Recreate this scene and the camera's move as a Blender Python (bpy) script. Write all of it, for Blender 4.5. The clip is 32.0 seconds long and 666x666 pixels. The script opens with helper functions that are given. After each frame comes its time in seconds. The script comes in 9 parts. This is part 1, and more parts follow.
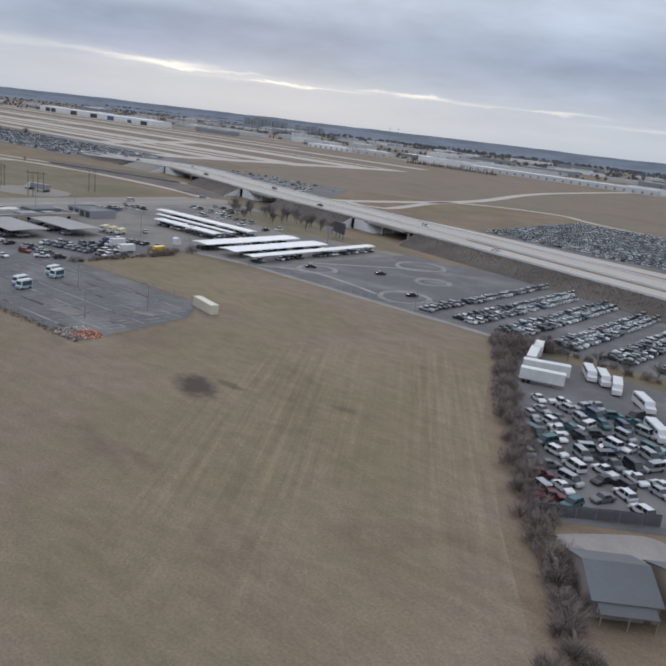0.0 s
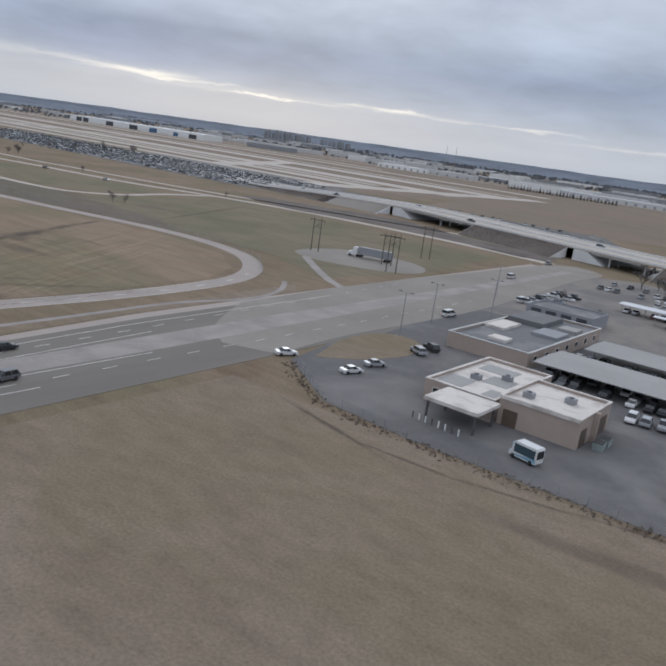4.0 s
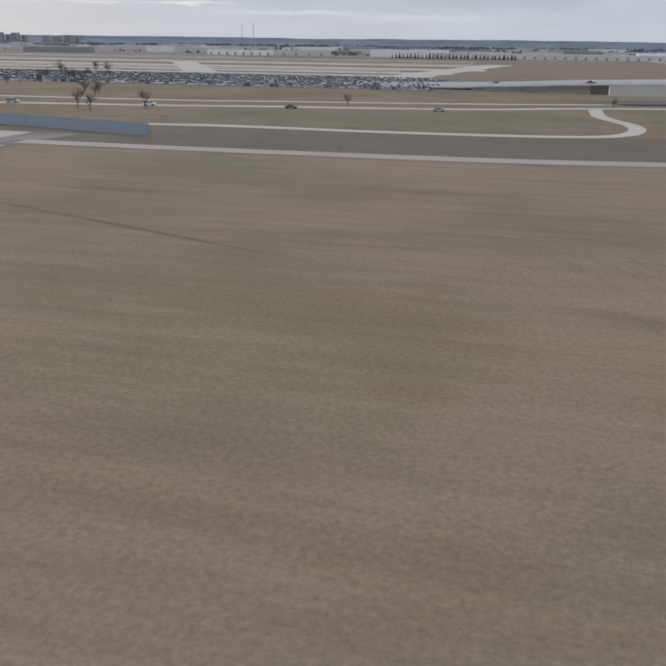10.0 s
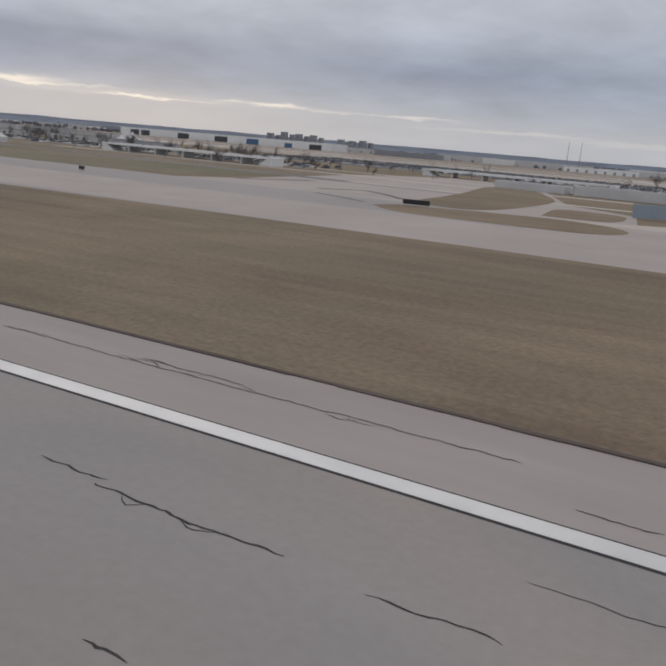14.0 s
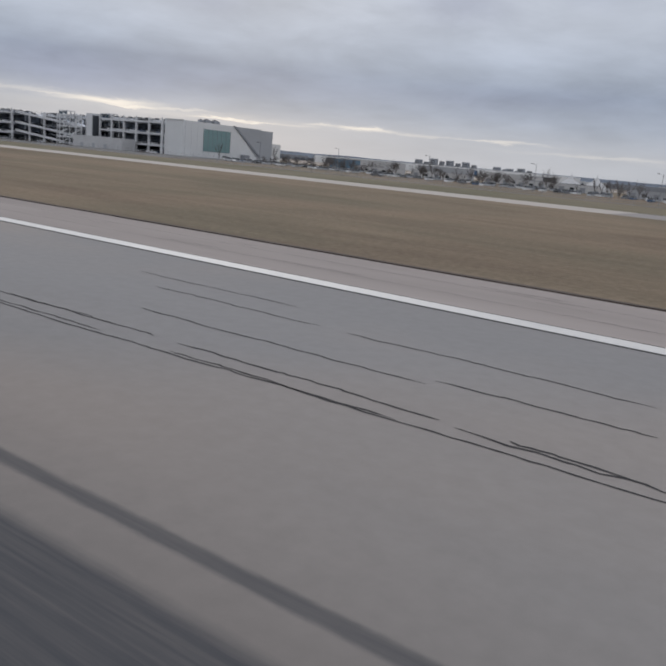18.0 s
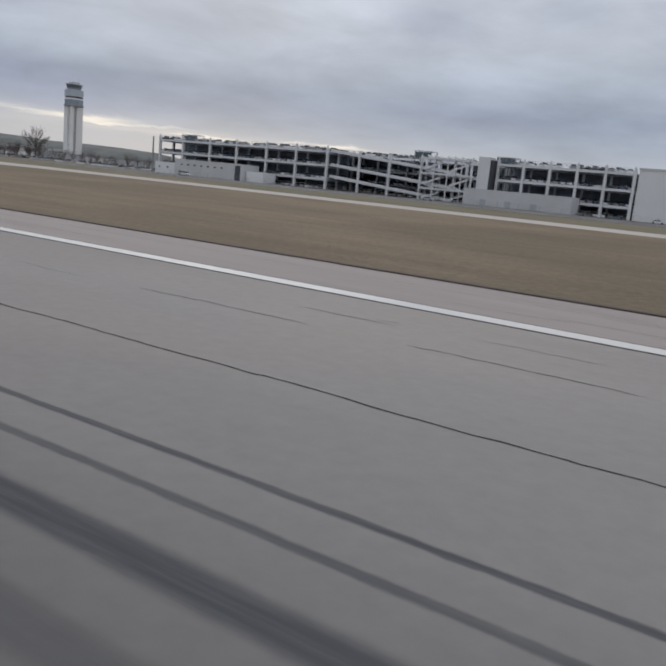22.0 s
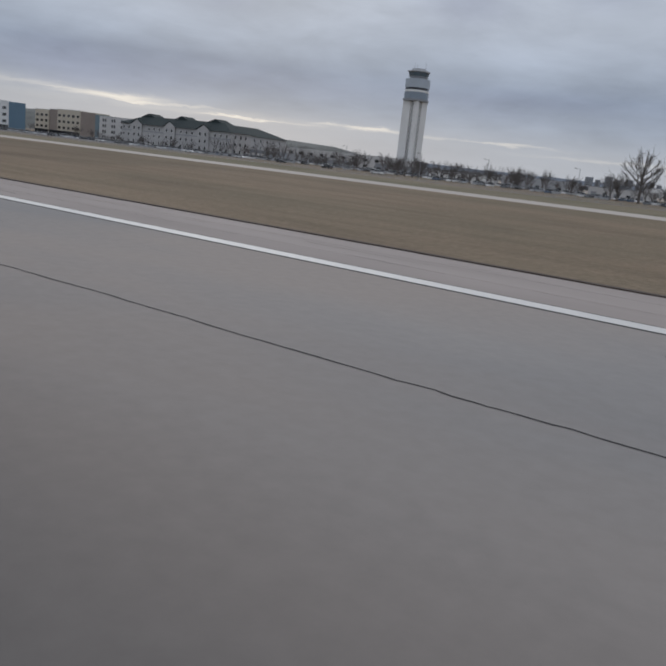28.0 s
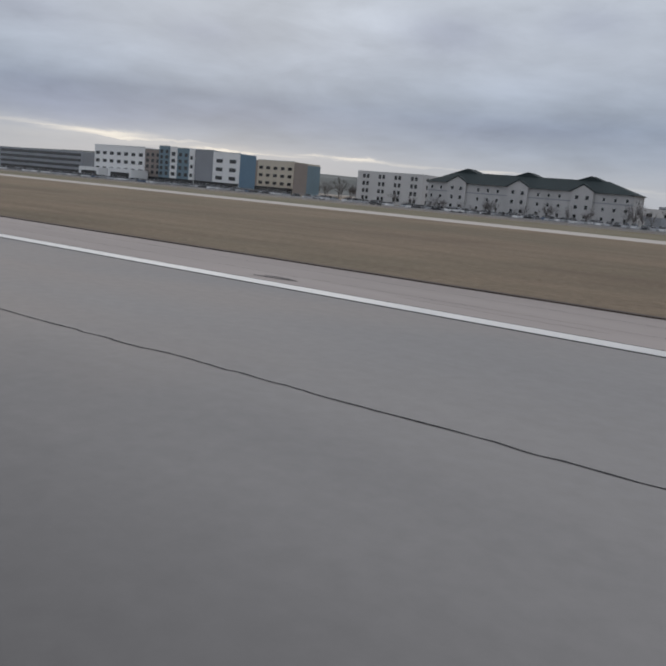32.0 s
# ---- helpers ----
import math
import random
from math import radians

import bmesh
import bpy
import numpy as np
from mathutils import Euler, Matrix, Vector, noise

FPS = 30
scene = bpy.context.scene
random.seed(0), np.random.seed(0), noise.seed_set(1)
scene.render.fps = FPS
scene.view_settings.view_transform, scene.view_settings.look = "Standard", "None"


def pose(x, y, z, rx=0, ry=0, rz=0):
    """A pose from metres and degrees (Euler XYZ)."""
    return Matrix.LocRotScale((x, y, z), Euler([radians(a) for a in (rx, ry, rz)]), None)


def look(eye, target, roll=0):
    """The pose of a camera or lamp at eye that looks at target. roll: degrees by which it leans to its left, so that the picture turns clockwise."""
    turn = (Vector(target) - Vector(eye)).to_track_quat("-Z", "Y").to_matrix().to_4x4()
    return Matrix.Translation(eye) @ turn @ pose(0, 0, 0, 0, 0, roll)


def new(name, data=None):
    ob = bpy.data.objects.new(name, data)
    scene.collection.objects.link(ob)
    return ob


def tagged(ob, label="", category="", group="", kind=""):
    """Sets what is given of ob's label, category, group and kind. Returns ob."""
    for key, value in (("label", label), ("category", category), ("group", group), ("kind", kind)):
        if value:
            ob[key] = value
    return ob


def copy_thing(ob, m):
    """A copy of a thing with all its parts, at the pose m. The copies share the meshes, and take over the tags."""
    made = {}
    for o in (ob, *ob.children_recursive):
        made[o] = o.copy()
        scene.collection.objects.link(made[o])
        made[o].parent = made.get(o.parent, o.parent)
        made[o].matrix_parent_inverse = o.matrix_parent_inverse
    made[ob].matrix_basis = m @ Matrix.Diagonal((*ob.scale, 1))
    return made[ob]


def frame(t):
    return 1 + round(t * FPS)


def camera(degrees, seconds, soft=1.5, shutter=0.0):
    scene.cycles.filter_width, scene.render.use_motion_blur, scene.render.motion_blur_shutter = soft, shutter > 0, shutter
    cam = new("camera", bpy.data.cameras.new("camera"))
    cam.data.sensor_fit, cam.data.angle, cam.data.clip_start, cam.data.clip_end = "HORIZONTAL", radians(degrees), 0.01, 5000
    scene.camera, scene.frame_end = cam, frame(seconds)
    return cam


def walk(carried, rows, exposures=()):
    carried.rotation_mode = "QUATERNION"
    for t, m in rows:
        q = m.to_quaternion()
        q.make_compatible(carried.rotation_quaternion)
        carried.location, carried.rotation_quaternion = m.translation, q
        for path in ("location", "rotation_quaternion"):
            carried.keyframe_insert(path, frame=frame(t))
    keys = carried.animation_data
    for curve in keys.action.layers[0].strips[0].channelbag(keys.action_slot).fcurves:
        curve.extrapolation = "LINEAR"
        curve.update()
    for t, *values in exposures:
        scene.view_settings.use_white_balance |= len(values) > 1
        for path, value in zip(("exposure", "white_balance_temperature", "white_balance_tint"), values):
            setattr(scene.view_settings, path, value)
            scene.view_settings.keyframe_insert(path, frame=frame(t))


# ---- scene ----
cam = camera(47.21, 32.0, soft=2.3)
# seconds, eye x, y, z, heading to the left of +y, pitch, lean
ROWS = [
    (0.0, 742.09, -1.28, 57.13, 37.42, -15.33, 6.66), (0.5, 710.23, -1.23, 55.30, 37.73, -15.52, 6.49),
    (1.0, 678.39, -1.16, 53.47, 38.03, -15.71, 6.23), (1.5, 646.65, -1.10, 51.64, 38.21, -15.62, 6.16),
    (2.0, 614.94, -1.01, 49.83, 37.83, -15.55, 6.36), (2.5, 583.30, -0.88, 48.06, 37.91, -14.97, 6.51),
    (3.0, 551.72, -0.71, 46.31, 37.12, -14.15, 8.13), (3.5, 520.20, -0.50, 44.58, 36.13, -13.98, 8.17),
    (4.0, 488.81, -0.26, 42.82, 35.65, -14.20, 7.89), (4.5, 457.58, 0.01, 41.07, 35.45, -14.68, 7.50),
    (5.0, 426.56, 0.30, 39.32, 35.36, -15.24, 7.17), (5.5, 395.77, 0.62, 37.58, 35.15, -15.75, 7.10),
    (6.0, 365.24, 0.95, 35.87, 34.62, -16.05, 7.46), (6.5, 334.87, 1.27, 34.20, 36.69, -15.81, 6.89),
    (7.0, 304.69, 1.58, 32.63, 36.21, -15.73, 6.87), (7.5, 274.88, 1.85, 31.06, 33.87, -15.86, 7.64),
    (8.0, 245.26, 2.09, 29.51, 26.24, -17.69, 4.18), (8.5, 215.56, 2.28, 27.98, 12.21, -22.56, 1.71),
    (9.0, 185.65, 2.43, 26.44, 9.85, -23.08, 0.67), (9.5, 155.47, 2.51, 24.89, 11.68, -22.22, 0.26),
    (10.0, 124.92, 2.54, 23.31, 13.15, -20.92, 0.68), (10.5, 94.18, 2.52, 21.71, 14.07, -18.87, 1.32),
    (11.0, 63.23, 2.45, 20.08, 14.70, -17.33, 1.92), (11.5, 32.02, 2.33, 18.42, 15.96, -16.80, 2.07),
    (12.0, 0.57, 2.16, 16.75, 17.31, -16.01, 2.22), (12.5, -31.16, 1.95, 15.09, 20.62, -15.34, 2.60),
    (13.0, -63.19, 1.70, 13.45, 21.90, -13.99, 3.28), (13.5, -95.50, 1.41, 11.87, 25.74, -13.89, 4.37),
    (14.0, -128.09, 1.12, 10.41, 27.85, -13.78, 4.76), (14.5, -160.96, 0.87, 9.12, 30.59, -14.20, 5.36),
    (15.0, -194.14, 0.70, 8.06, 33.15, -14.37, 7.32), (15.5, -227.54, 0.55, 7.13, 34.38, -14.20, 6.39),
    (16.0, -261.08, 0.44, 6.33, 34.59, -13.68, 6.46), (16.5, -294.67, 0.35, 5.66, 34.23, -13.04, 6.95),
    (17.0, -328.24, 0.29, 5.10, 33.75, -12.50, 7.29), (17.5, -361.70, 0.23, 4.65, 33.58, -12.30, 6.89),
    (18.0, -394.96, 0.19, 4.31, 34.18, -12.66, 5.18), (18.5, -427.96, 0.17, 4.08, 34.53, -12.77, 5.05),
    (19.0, -460.63, 0.15, 3.97, 34.22, -12.97, 4.27), (19.5, -492.94, 0.16, 4.03, 35.03, -12.70, 4.01),
    (20.0, -524.91, 0.15, 3.90, 34.83, -11.18, 4.64), (20.5, -556.58, 0.16, 3.82, 37.09, -10.76, 6.89),
    (21.0, -587.96, 0.17, 3.77, 36.64, -10.97, 6.54), (21.5, -619.09, 0.20, 3.74, 35.77, -11.32, 6.17),
    (22.0, -649.94, 0.18, 3.73, 32.42, -11.20, 5.49), (22.5, -680.51, 0.10, 3.73, 29.50, -11.26, 4.34),
    (23.0, -710.71, -0.00, 3.70, 30.08, -11.87, 4.20), (23.5, -740.51, -0.07, 3.72, 29.44, -12.78, 4.88),
    (24.0, -769.86, -0.12, 3.74, 29.13, -13.63, 4.74), (24.5, -798.78, -0.15, 3.69, 28.94, -13.96, 5.04),
    (25.0, -827.36, -0.16, 3.67, 30.79, -13.95, 5.06), (25.5, -855.78, -0.17, 3.65, 31.13, -13.50, 5.78),
    (26.0, -884.12, -0.17, 3.65, 32.41, -13.13, 5.88), (26.5, -912.35, -0.17, 3.65, 33.81, -13.01, 6.31),
    (27.0, -940.44, -0.15, 3.66, 34.47, -12.95, 6.48), (27.5, -968.33, -0.13, 3.66, 34.59, -12.88, 6.44),
    (28.0, -995.97, -0.09, 3.65, 34.36, -12.72, 6.28), (28.5, -1023.31, -0.04, 3.64, 33.96, -12.40, 6.08),
    (29.0, -1050.29, 0.03, 3.62, 33.56, -11.85, 5.89), (29.5, -1076.93, 0.12, 3.63, 33.28, -11.44, 5.59),
    (30.0, -1103.25, 0.22, 3.63, 33.15, -11.26, 5.36), (30.5, -1129.30, 0.34, 3.59, 32.80, -10.94, 5.42),
    (31.0, -1155.19, 0.48, 3.57, 32.28, -10.68, 5.55), (31.5, -1181.03, 0.63, 3.53, 32.01, -10.42, 5.54),
    (32.0, -1206.88, 0.78, 3.48, 33.87, -10.45, 5.06),
]

# the whole place is drawn at this share of full size, camera and ground alike
SCALE = 0.59

def eye_pose(x, y, z, yaw, pitch, lean):
    ahead = Vector((-math.sin(radians(yaw)) * math.cos(radians(pitch)), math.cos(radians(yaw)) * math.cos(radians(pitch)), math.sin(radians(pitch))))
    eye = Vector((x, y, z)) * SCALE
    return look(eye, eye + ahead * 100, lean)


walk(cam, [(r[0], eye_pose(*r[1:])) for r in ROWS], [(0, -0.08, 6200, 10), (3.0, -0.12, 6200, 10), (6.0, -0.16, 6300, 10), (8.0, -0.13, 6400, 10), (10.0, -0.09, 6350, 10), (12.0, -0.24, 6500, 10), (13.0, -0.42, 6650, 11), (14.0, -0.34, 6700, 12), (15.5, -0.32, 6650, 11), (18.0, -0.26, 6500, 11), (19.0, -0.26, 6500, 10), (20.0, -0.40, 6500, 10), (21.0, -0.04, 6550, 10), (22.0, -0.26, 6500, 10), (22.8, -0.20, 6450, 10), (24.0, -0.16, 6450, 10), (25.0, -0.28, 6400, 10), (26.0, -0.36, 6300, 10), (29.0, -0.43, 6400, 10), (30.0, -0.33, 6450, 10), (31.0, -0.42, 6450, 10), (32.0, -0.35, 6450, 10)])

# ---- sky and sun ----
SUN_AZ, SUN_EL = 42.0, 14.0
world = bpy.data.worlds.new("overcast_sky")
scene.world = world
world.use_nodes = True


class Nodes:
    """Short hand for building a node tree."""

    def __init__(self, tree):
        self.tree = tree
        tree.nodes.clear()

    def add(self, kind, **values):
        n = self.tree.nodes.new(kind)
        for k, v in values.items():
            if k == "blend":
                n.blend_type = v
            elif k == "op":
                n.operation = v
            elif k == "dtype":
                n.data_type = v
            elif k == "dims":
                n.noise_dimensions = v
            elif k == "feature":
                n.feature = v
        return n

    def link(self, a, b):
        self.tree.links.new(a, b)

    def put(self, socket, v):
        if hasattr(v, "is_output") or isinstance(v, bpy.types.NodeSocket):
            self.link(v, socket)
        else:
            socket.default_value = v

    def math(self, op, a, b=0.0, c=0.0, clamp=False):
        n = self.add("ShaderNodeMath", op=op)
        n.use_clamp = clamp
        self.put(n.inputs[0], a), self.put(n.inputs[1], b), self.put(n.inputs[2], c)
        return n.outputs[0]

    def mix(self, fac, a, b, blend="MIX"):
        n = self.add("ShaderNodeMixRGB", blend=blend)
        self.put(n.inputs[0], fac), self.put(n.inputs[1], a), self.put(n.inputs[2], b)
        return n.outputs[0]

    def ramp(self, fac, stops, smooth=False):
        n = self.add("ShaderNodeValToRGB")
        el = n.color_ramp.elements
        if smooth:
            n.color_ramp.interpolation = "EASE"
        while len(el) < len(stops):
            el.new(0.5)
        for e, (p, c) in zip(el, stops):
            e.position = p
            e.color = (*c, 1) if len(c) == 3 else c
        self.put(n.inputs[0], fac)
        return n.outputs[0]

    def noise(self, vec, scale, detail=4.0, rough=0.55, dist=0.0):
        n = self.add("ShaderNodeTexNoise")
        n.inputs["Scale"].default_value, n.inputs["Detail"].default_value = scale, detail
        n.inputs["Roughness"].default_value, n.inputs["Distortion"].default_value = rough, dist
        if vec is not None:
            self.link(vec, n.inputs["Vector"])
        return n.outputs[0]

    def stretch(self, vec, sx, sy, sz):
        n = self.add("ShaderNodeMapping")
        self.link(vec, n.inputs["Vector"])
        n.inputs["Scale"].default_value = (sx, sy, sz)
        return n.outputs[0]

    def xyz(self, vec):
        n = self.add("ShaderNodeSeparateXYZ")
        self.link(vec, n.inputs[0])
        return n.outputs

    def join(self, x, y, z):
        n = self.add("ShaderNodeCombineXYZ")
        for s, v in zip(n.inputs, (x, y, z)):
            self.put(s, v)
        return n.outputs[0]


def grey(v):
    return (v, v, v, 1.0)


w = Nodes(world.node_tree)
direction = w.add("ShaderNodeTexCoord").outputs["Generated"]
dx, dy, dz = w.xyz(direction)
up = w.math("MAXIMUM", dz, 0.0)
# cloud deck seen in perspective
deck = w.math("ADD", up, 0.16)
deck_uv = w.join(w.math("DIVIDE", dx, deck), w.math("DIVIDE", dy, deck), 0.0)
big = w.noise(deck_uv, 1.2, 3.0, 0.5, 0.0)
fine = w.noise(deck_uv, 4.2, 5.0, 0.58, 0.4)
height = w.math("POWER", up, 0.5)
base = w.ramp(height, [(0.0, (0.565, 0.59, 0.615)), (0.12, (0.60, 0.615, 0.635)), (0.19, (0.575, 0.59, 0.615)), (0.26, (0.470, 0.512, 0.580)),
                       (0.32, (0.432, 0.487, 0.572)), (0.42, (0.57, 0.605, 0.66)), (0.55, (0.69, 0.72, 0.755)), (1.0, (0.98, 0.99, 1.02))])
mottle = w.math("ADD", w.math("MULTIPLY", w.math("SUBTRACT", big, 0.5), 0.60), w.math("MULTIPLY", w.math("SUBTRACT", fine, 0.5), 0.22))
azimuth = w.math("ARCTAN2", w.math("MULTIPLY", dx, -1.0), dy)
lumps = w.noise(w.join(w.math("MULTIPLY", azimuth, 5.5), w.math("MULTIPLY", dz, 16.0), 2.0), 1.0, 5.0, 0.58, 0.6)
mottle = w.math("ADD", mottle, w.math("MULTIPLY", w.math("SUBTRACT", lumps, 0.5), 0.50))
amount = w.ramp(height, [(0.0, (0.06,) * 3), (0.19, (0.40,) * 3), (0.30, (0.9,) * 3), (1.0, (1.0,) * 3)])
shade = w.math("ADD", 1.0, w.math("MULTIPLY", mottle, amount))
clouds = w.mix(1.0, base, w.join(shade, shade, shade), "MULTIPLY")
# thin bright breaks low over the horizon: azimuth and height in degrees, half lengths, strength
BREAKS = ((51.6, 2.72, 3.0, 0.22, 1.0), (50.2, 2.55, 2.4, 0.10, 1.0), (54.0, 2.86, 3.0, 0.10, 0.6), (56.5, 2.95, 5.0, 0.16, 0.28), (47.3, 2.62, 3.4, 0.10, 0.45), (43.2, 2.30, 2.4, 0.09, 1.0), (41.2, 2.24, 1.8, 0.07, 0.9), (39.0, 2.28, 3.0, 0.13, 0.32), (33.3, 2.42, 2.2, 0.13, 0.85),
          (36.4, 2.48, 1.3, 0.11, 0.5), (29.5, 2.38, 3.2, 0.10, 0.3), (23.6, 2.32, 2.8, 0.08, 0.5), (61.0, 2.9, 4.5, 0.30, 0.22), (16.0, 1.8, 5.0, 0.12, 0.25), (7.0, 1.6, 5.0, 0.14, 0.18), (46.0, 2.35, 11.0, 0.28, 0.20))
# broad lighter and darker swells in the cloud deck above
SWELLS = ((50.0, 7.9, 5.5, 1.3, 0.15), (35.7, 11.2, 3.2, 2.0, 0.13), (31.6, 12.0, 2.2, 1.2, 0.12), (27.6, 11.7, 3.4, 1.4, -0.13), (44.8, 10.1, 2.6, 1.0, -0.09), (40.0, 8.9, 4.5, 1.2, 0.07), (18.0, 12.6, 3.0, 1.2, -0.10),
          (57.0, 10.2, 4.0, 1.2, -0.08), (22.0, 8.8, 5.0, 1.1, 0.06), (44.0, 4.9, 13.0, 1.3, -0.12), (22.0, 5.3, 9.0, 1.0, -0.12), (55.0, 4.6, 6.0, 1.4, -0.13))
az_deg = w.math("MULTIPLY", azimuth, 57.2958)
el_deg = w.math("MULTIPLY", w.math("ARCSINE", dz), 57.2958)
ragged = w.noise(w.join(w.math("MULTIPLY", az_deg, 0.32), w.math("MULTIPLY", el_deg, 1.9), 3.0), 1.0, 5.0, 0.62, 0.5)
el_torn = w.math("ADD", el_deg, w.math("MULTIPLY", w.math("SUBTRACT", ragged, 0.5), 0.85))


def swell(a, e, ha, he, el):
    """A soft lens-shaped patch of sky at an azimuth and height."""
    p, q = w.math("DIVIDE", w.math("SUBTRACT", az_deg, a), ha), w.math("DIVIDE", w.math("SUBTRACT", el, e), he)
    return w.math("POWER", 2.718, w.math("MULTIPLY", w.math("ADD", w.math("MULTIPLY", p, p), w.math("MULTIPLY", q, q)), -1.0))


glow = None
for a, e, ha, he, k in BREAKS:
    g = w.math("MULTIPLY", swell(a, e, ha, he, el_torn), k)
    glow = g if glow is None else w.math("MAXIMUM", glow, g)
el_soft = w.math("ADD", el_deg, w.math("MULTIPLY", w.math("SUBTRACT", big, 0.5), 3.0))
for a, e, ha, he, k in SWELLS:
    g = w.math("ADD", 1.0, w.math("MULTIPLY", swell(a, e, ha, he, el_soft), k))
    cool = w.math("ADD", g, w.math("MULTIPLY", w.math("SUBTRACT", 1.0, g), 0.35)) if k < 0 else g
    clouds = w.mix(1.0, clouds, w.join(g, g, cool), "MULTIPLY")
veil = w.math("MULTIPLY", swell(50.0, 1.4, 16.0, 1.3, el_deg), 0.30)
lit = w.mix(veil, clouds, (0.70, 0.665, 0.625, 1))
lit = w.mix(w.math("MULTIPLY", glow, 0.95), lit, (1.20, 1.09, 0.92, 1))
clear = w.add("ShaderNodeTexSky")
clear.sky_type = "NISHITA"
clear.sun_disc = False
clear.sun_elevation, clear.sun_rotation = radians(SUN_EL), radians(-SUN_AZ)
clear_dim = w.mix(1.0, clear.outputs[0], (0.10, 0.10, 0.10, 1), "MULTIPLY")
sky = w.mix(1.0, w.mix(0.98, clear_dim, lit), (0.970, 1.0, 1.055, 1), "MULTIPLY")
backdrop = w.add("ShaderNodeBackground")
w.link(sky, backdrop.inputs["Color"])
backdrop.inputs["Strength"].default_value = 1.0
out = w.add("ShaderNodeOutputWorld")
w.link(backdrop.outputs[0], out.inputs[0])

lamp = bpy.data.lights.new("sun", "SUN")
lamp.energy, lamp.angle, lamp.color = 0.6, radians(25), (1.0, 0.97, 0.92)
sun = new("sun", lamp)
sun_from = Vector((-math.sin(radians(SUN_AZ)), math.cos(radians(SUN_AZ)), math.tan(radians(SUN_EL + 12))))
sun.matrix_world = look(sun_from * 100, (0, 0, 0))

# ---- materials ----
def material(name, color, rough=0.8, metal=0.0, vary=0.15, scale=1.0, big=0.05, dark=None, dark_at=(0.5, 0.7), bump=0.0, spread=0.0, island=0.0, gloss=0.5, stretch=None, where="Object"):
    """A surface of one base colour with variation at two scales, stains of a second colour, and relief."""
    m = bpy.data.materials.new(name)
    m.use_nodes = True
    n = Nodes(m.node_tree)
    spot = n.add("ShaderNodeTexCoord").outputs[where] if where == "Object" else n.stretch(n.add("ShaderNodeNewGeometry").outputs["Position"], 1 / SCALE, 1 / SCALE, 1 / SCALE)
    if stretch:
        spot = n.stretch(spot, *stretch)
    col = (*color, 1.0)
    c = n.mix(n.noise(spot, scale, 6.0, 0.6), n.mix(1.0, col, grey(1 - vary), "MULTIPLY"), n.mix(1.0, col, grey(1 + vary), "MULTIPLY"))
    bigger = n.noise(spot, big, 5.0, 0.55, 0.3)
    if dark:
        f = n.ramp(bigger, [(dark_at[0], (0, 0, 0)), (dark_at[1], (1, 1, 1))])
        c = n.mix(f, c, (*dark, 1.0))
    else:
        c = n.mix(1.0, c, n.ramp(bigger, [(0.3, (1 - vary,) * 3), (0.7, (1 + vary,) * 3)]), "MULTIPLY")
    if spread:
        r = n.add("ShaderNodeObjectInfo").outputs["Random"]
        k = n.math("ADD", 1 - spread, n.math("MULTIPLY", r, 2 * spread))
        c = n.mix(1.0, c, n.join(k, k, k), "MULTIPLY")
    if island:
        r = n.add("ShaderNodeNewGeometry").outputs["Random Per Island"]
        k = n.math("ADD", 1 - island, n.math("MULTIPLY", r, 2 * island))
        c = n.mix(1.0, c, n.join(k, k, k), "MULTIPLY")
    b = n.add("ShaderNodeBsdfPrincipled")
    n.link(c, b.inputs["Base Color"])
    b.inputs["Roughness"].default_value, b.inputs["Metallic"].default_value = rough, metal
    b.inputs["Specular IOR Level"].default_value = gloss
    if bump:
        bp = n.add("ShaderNodeBump")
        bp.inputs["Strength"].default_value, bp.inputs["Distance"].default_value = 0.6, bump
        n.link(n.noise(spot, scale * 2, 5.0, 0.6), bp.inputs["Height"])
        n.link(bp.outputs[0], b.inputs["Normal"])
    o = n.add("ShaderNodeOutputMaterial")
    n.link(b.outputs[0], o.inputs[0])
    return m


def soil_mask(n, p, blobs):
    """Ragged dark places: (x, y, half length, half width, turn in degrees, strength)."""
    ragged = n.noise(p, 0.35, 6.0, 0.7)
    wide = n.noise(p, 0.09, 4.0, 0.6)
    total = None
    for x, y, a, b, turn, k in blobs:
        m = n.add("ShaderNodeMapping")
        m.vector_type = "TEXTURE"
        m.inputs["Location"].default_value = (x, y, 0)
        m.inputs["Rotation"].default_value = (0, 0, radians(turn))
        m.inputs["Scale"].default_value = (a, b, 1000.0)
        n.link(p, m.inputs["Vector"])
        ln = n.add("ShaderNodeVectorMath", op="LENGTH")
        n.link(m.outputs[0], ln.inputs[0])
        d = n.math("ADD", n.math("ADD", ln.outputs["Value"], n.math("MULTIPLY", n.math("SUBTRACT", ragged, 0.5), 2.0)), n.math("MULTIPLY", n.math("SUBTRACT", wide, 0.5), 1.6))
        f = n.math("MULTIPLY", n.math("SUBTRACT", 1.55, d, clamp=True), k)
        total = f if total is None else n.math("MAXIMUM", total, f)
    return total


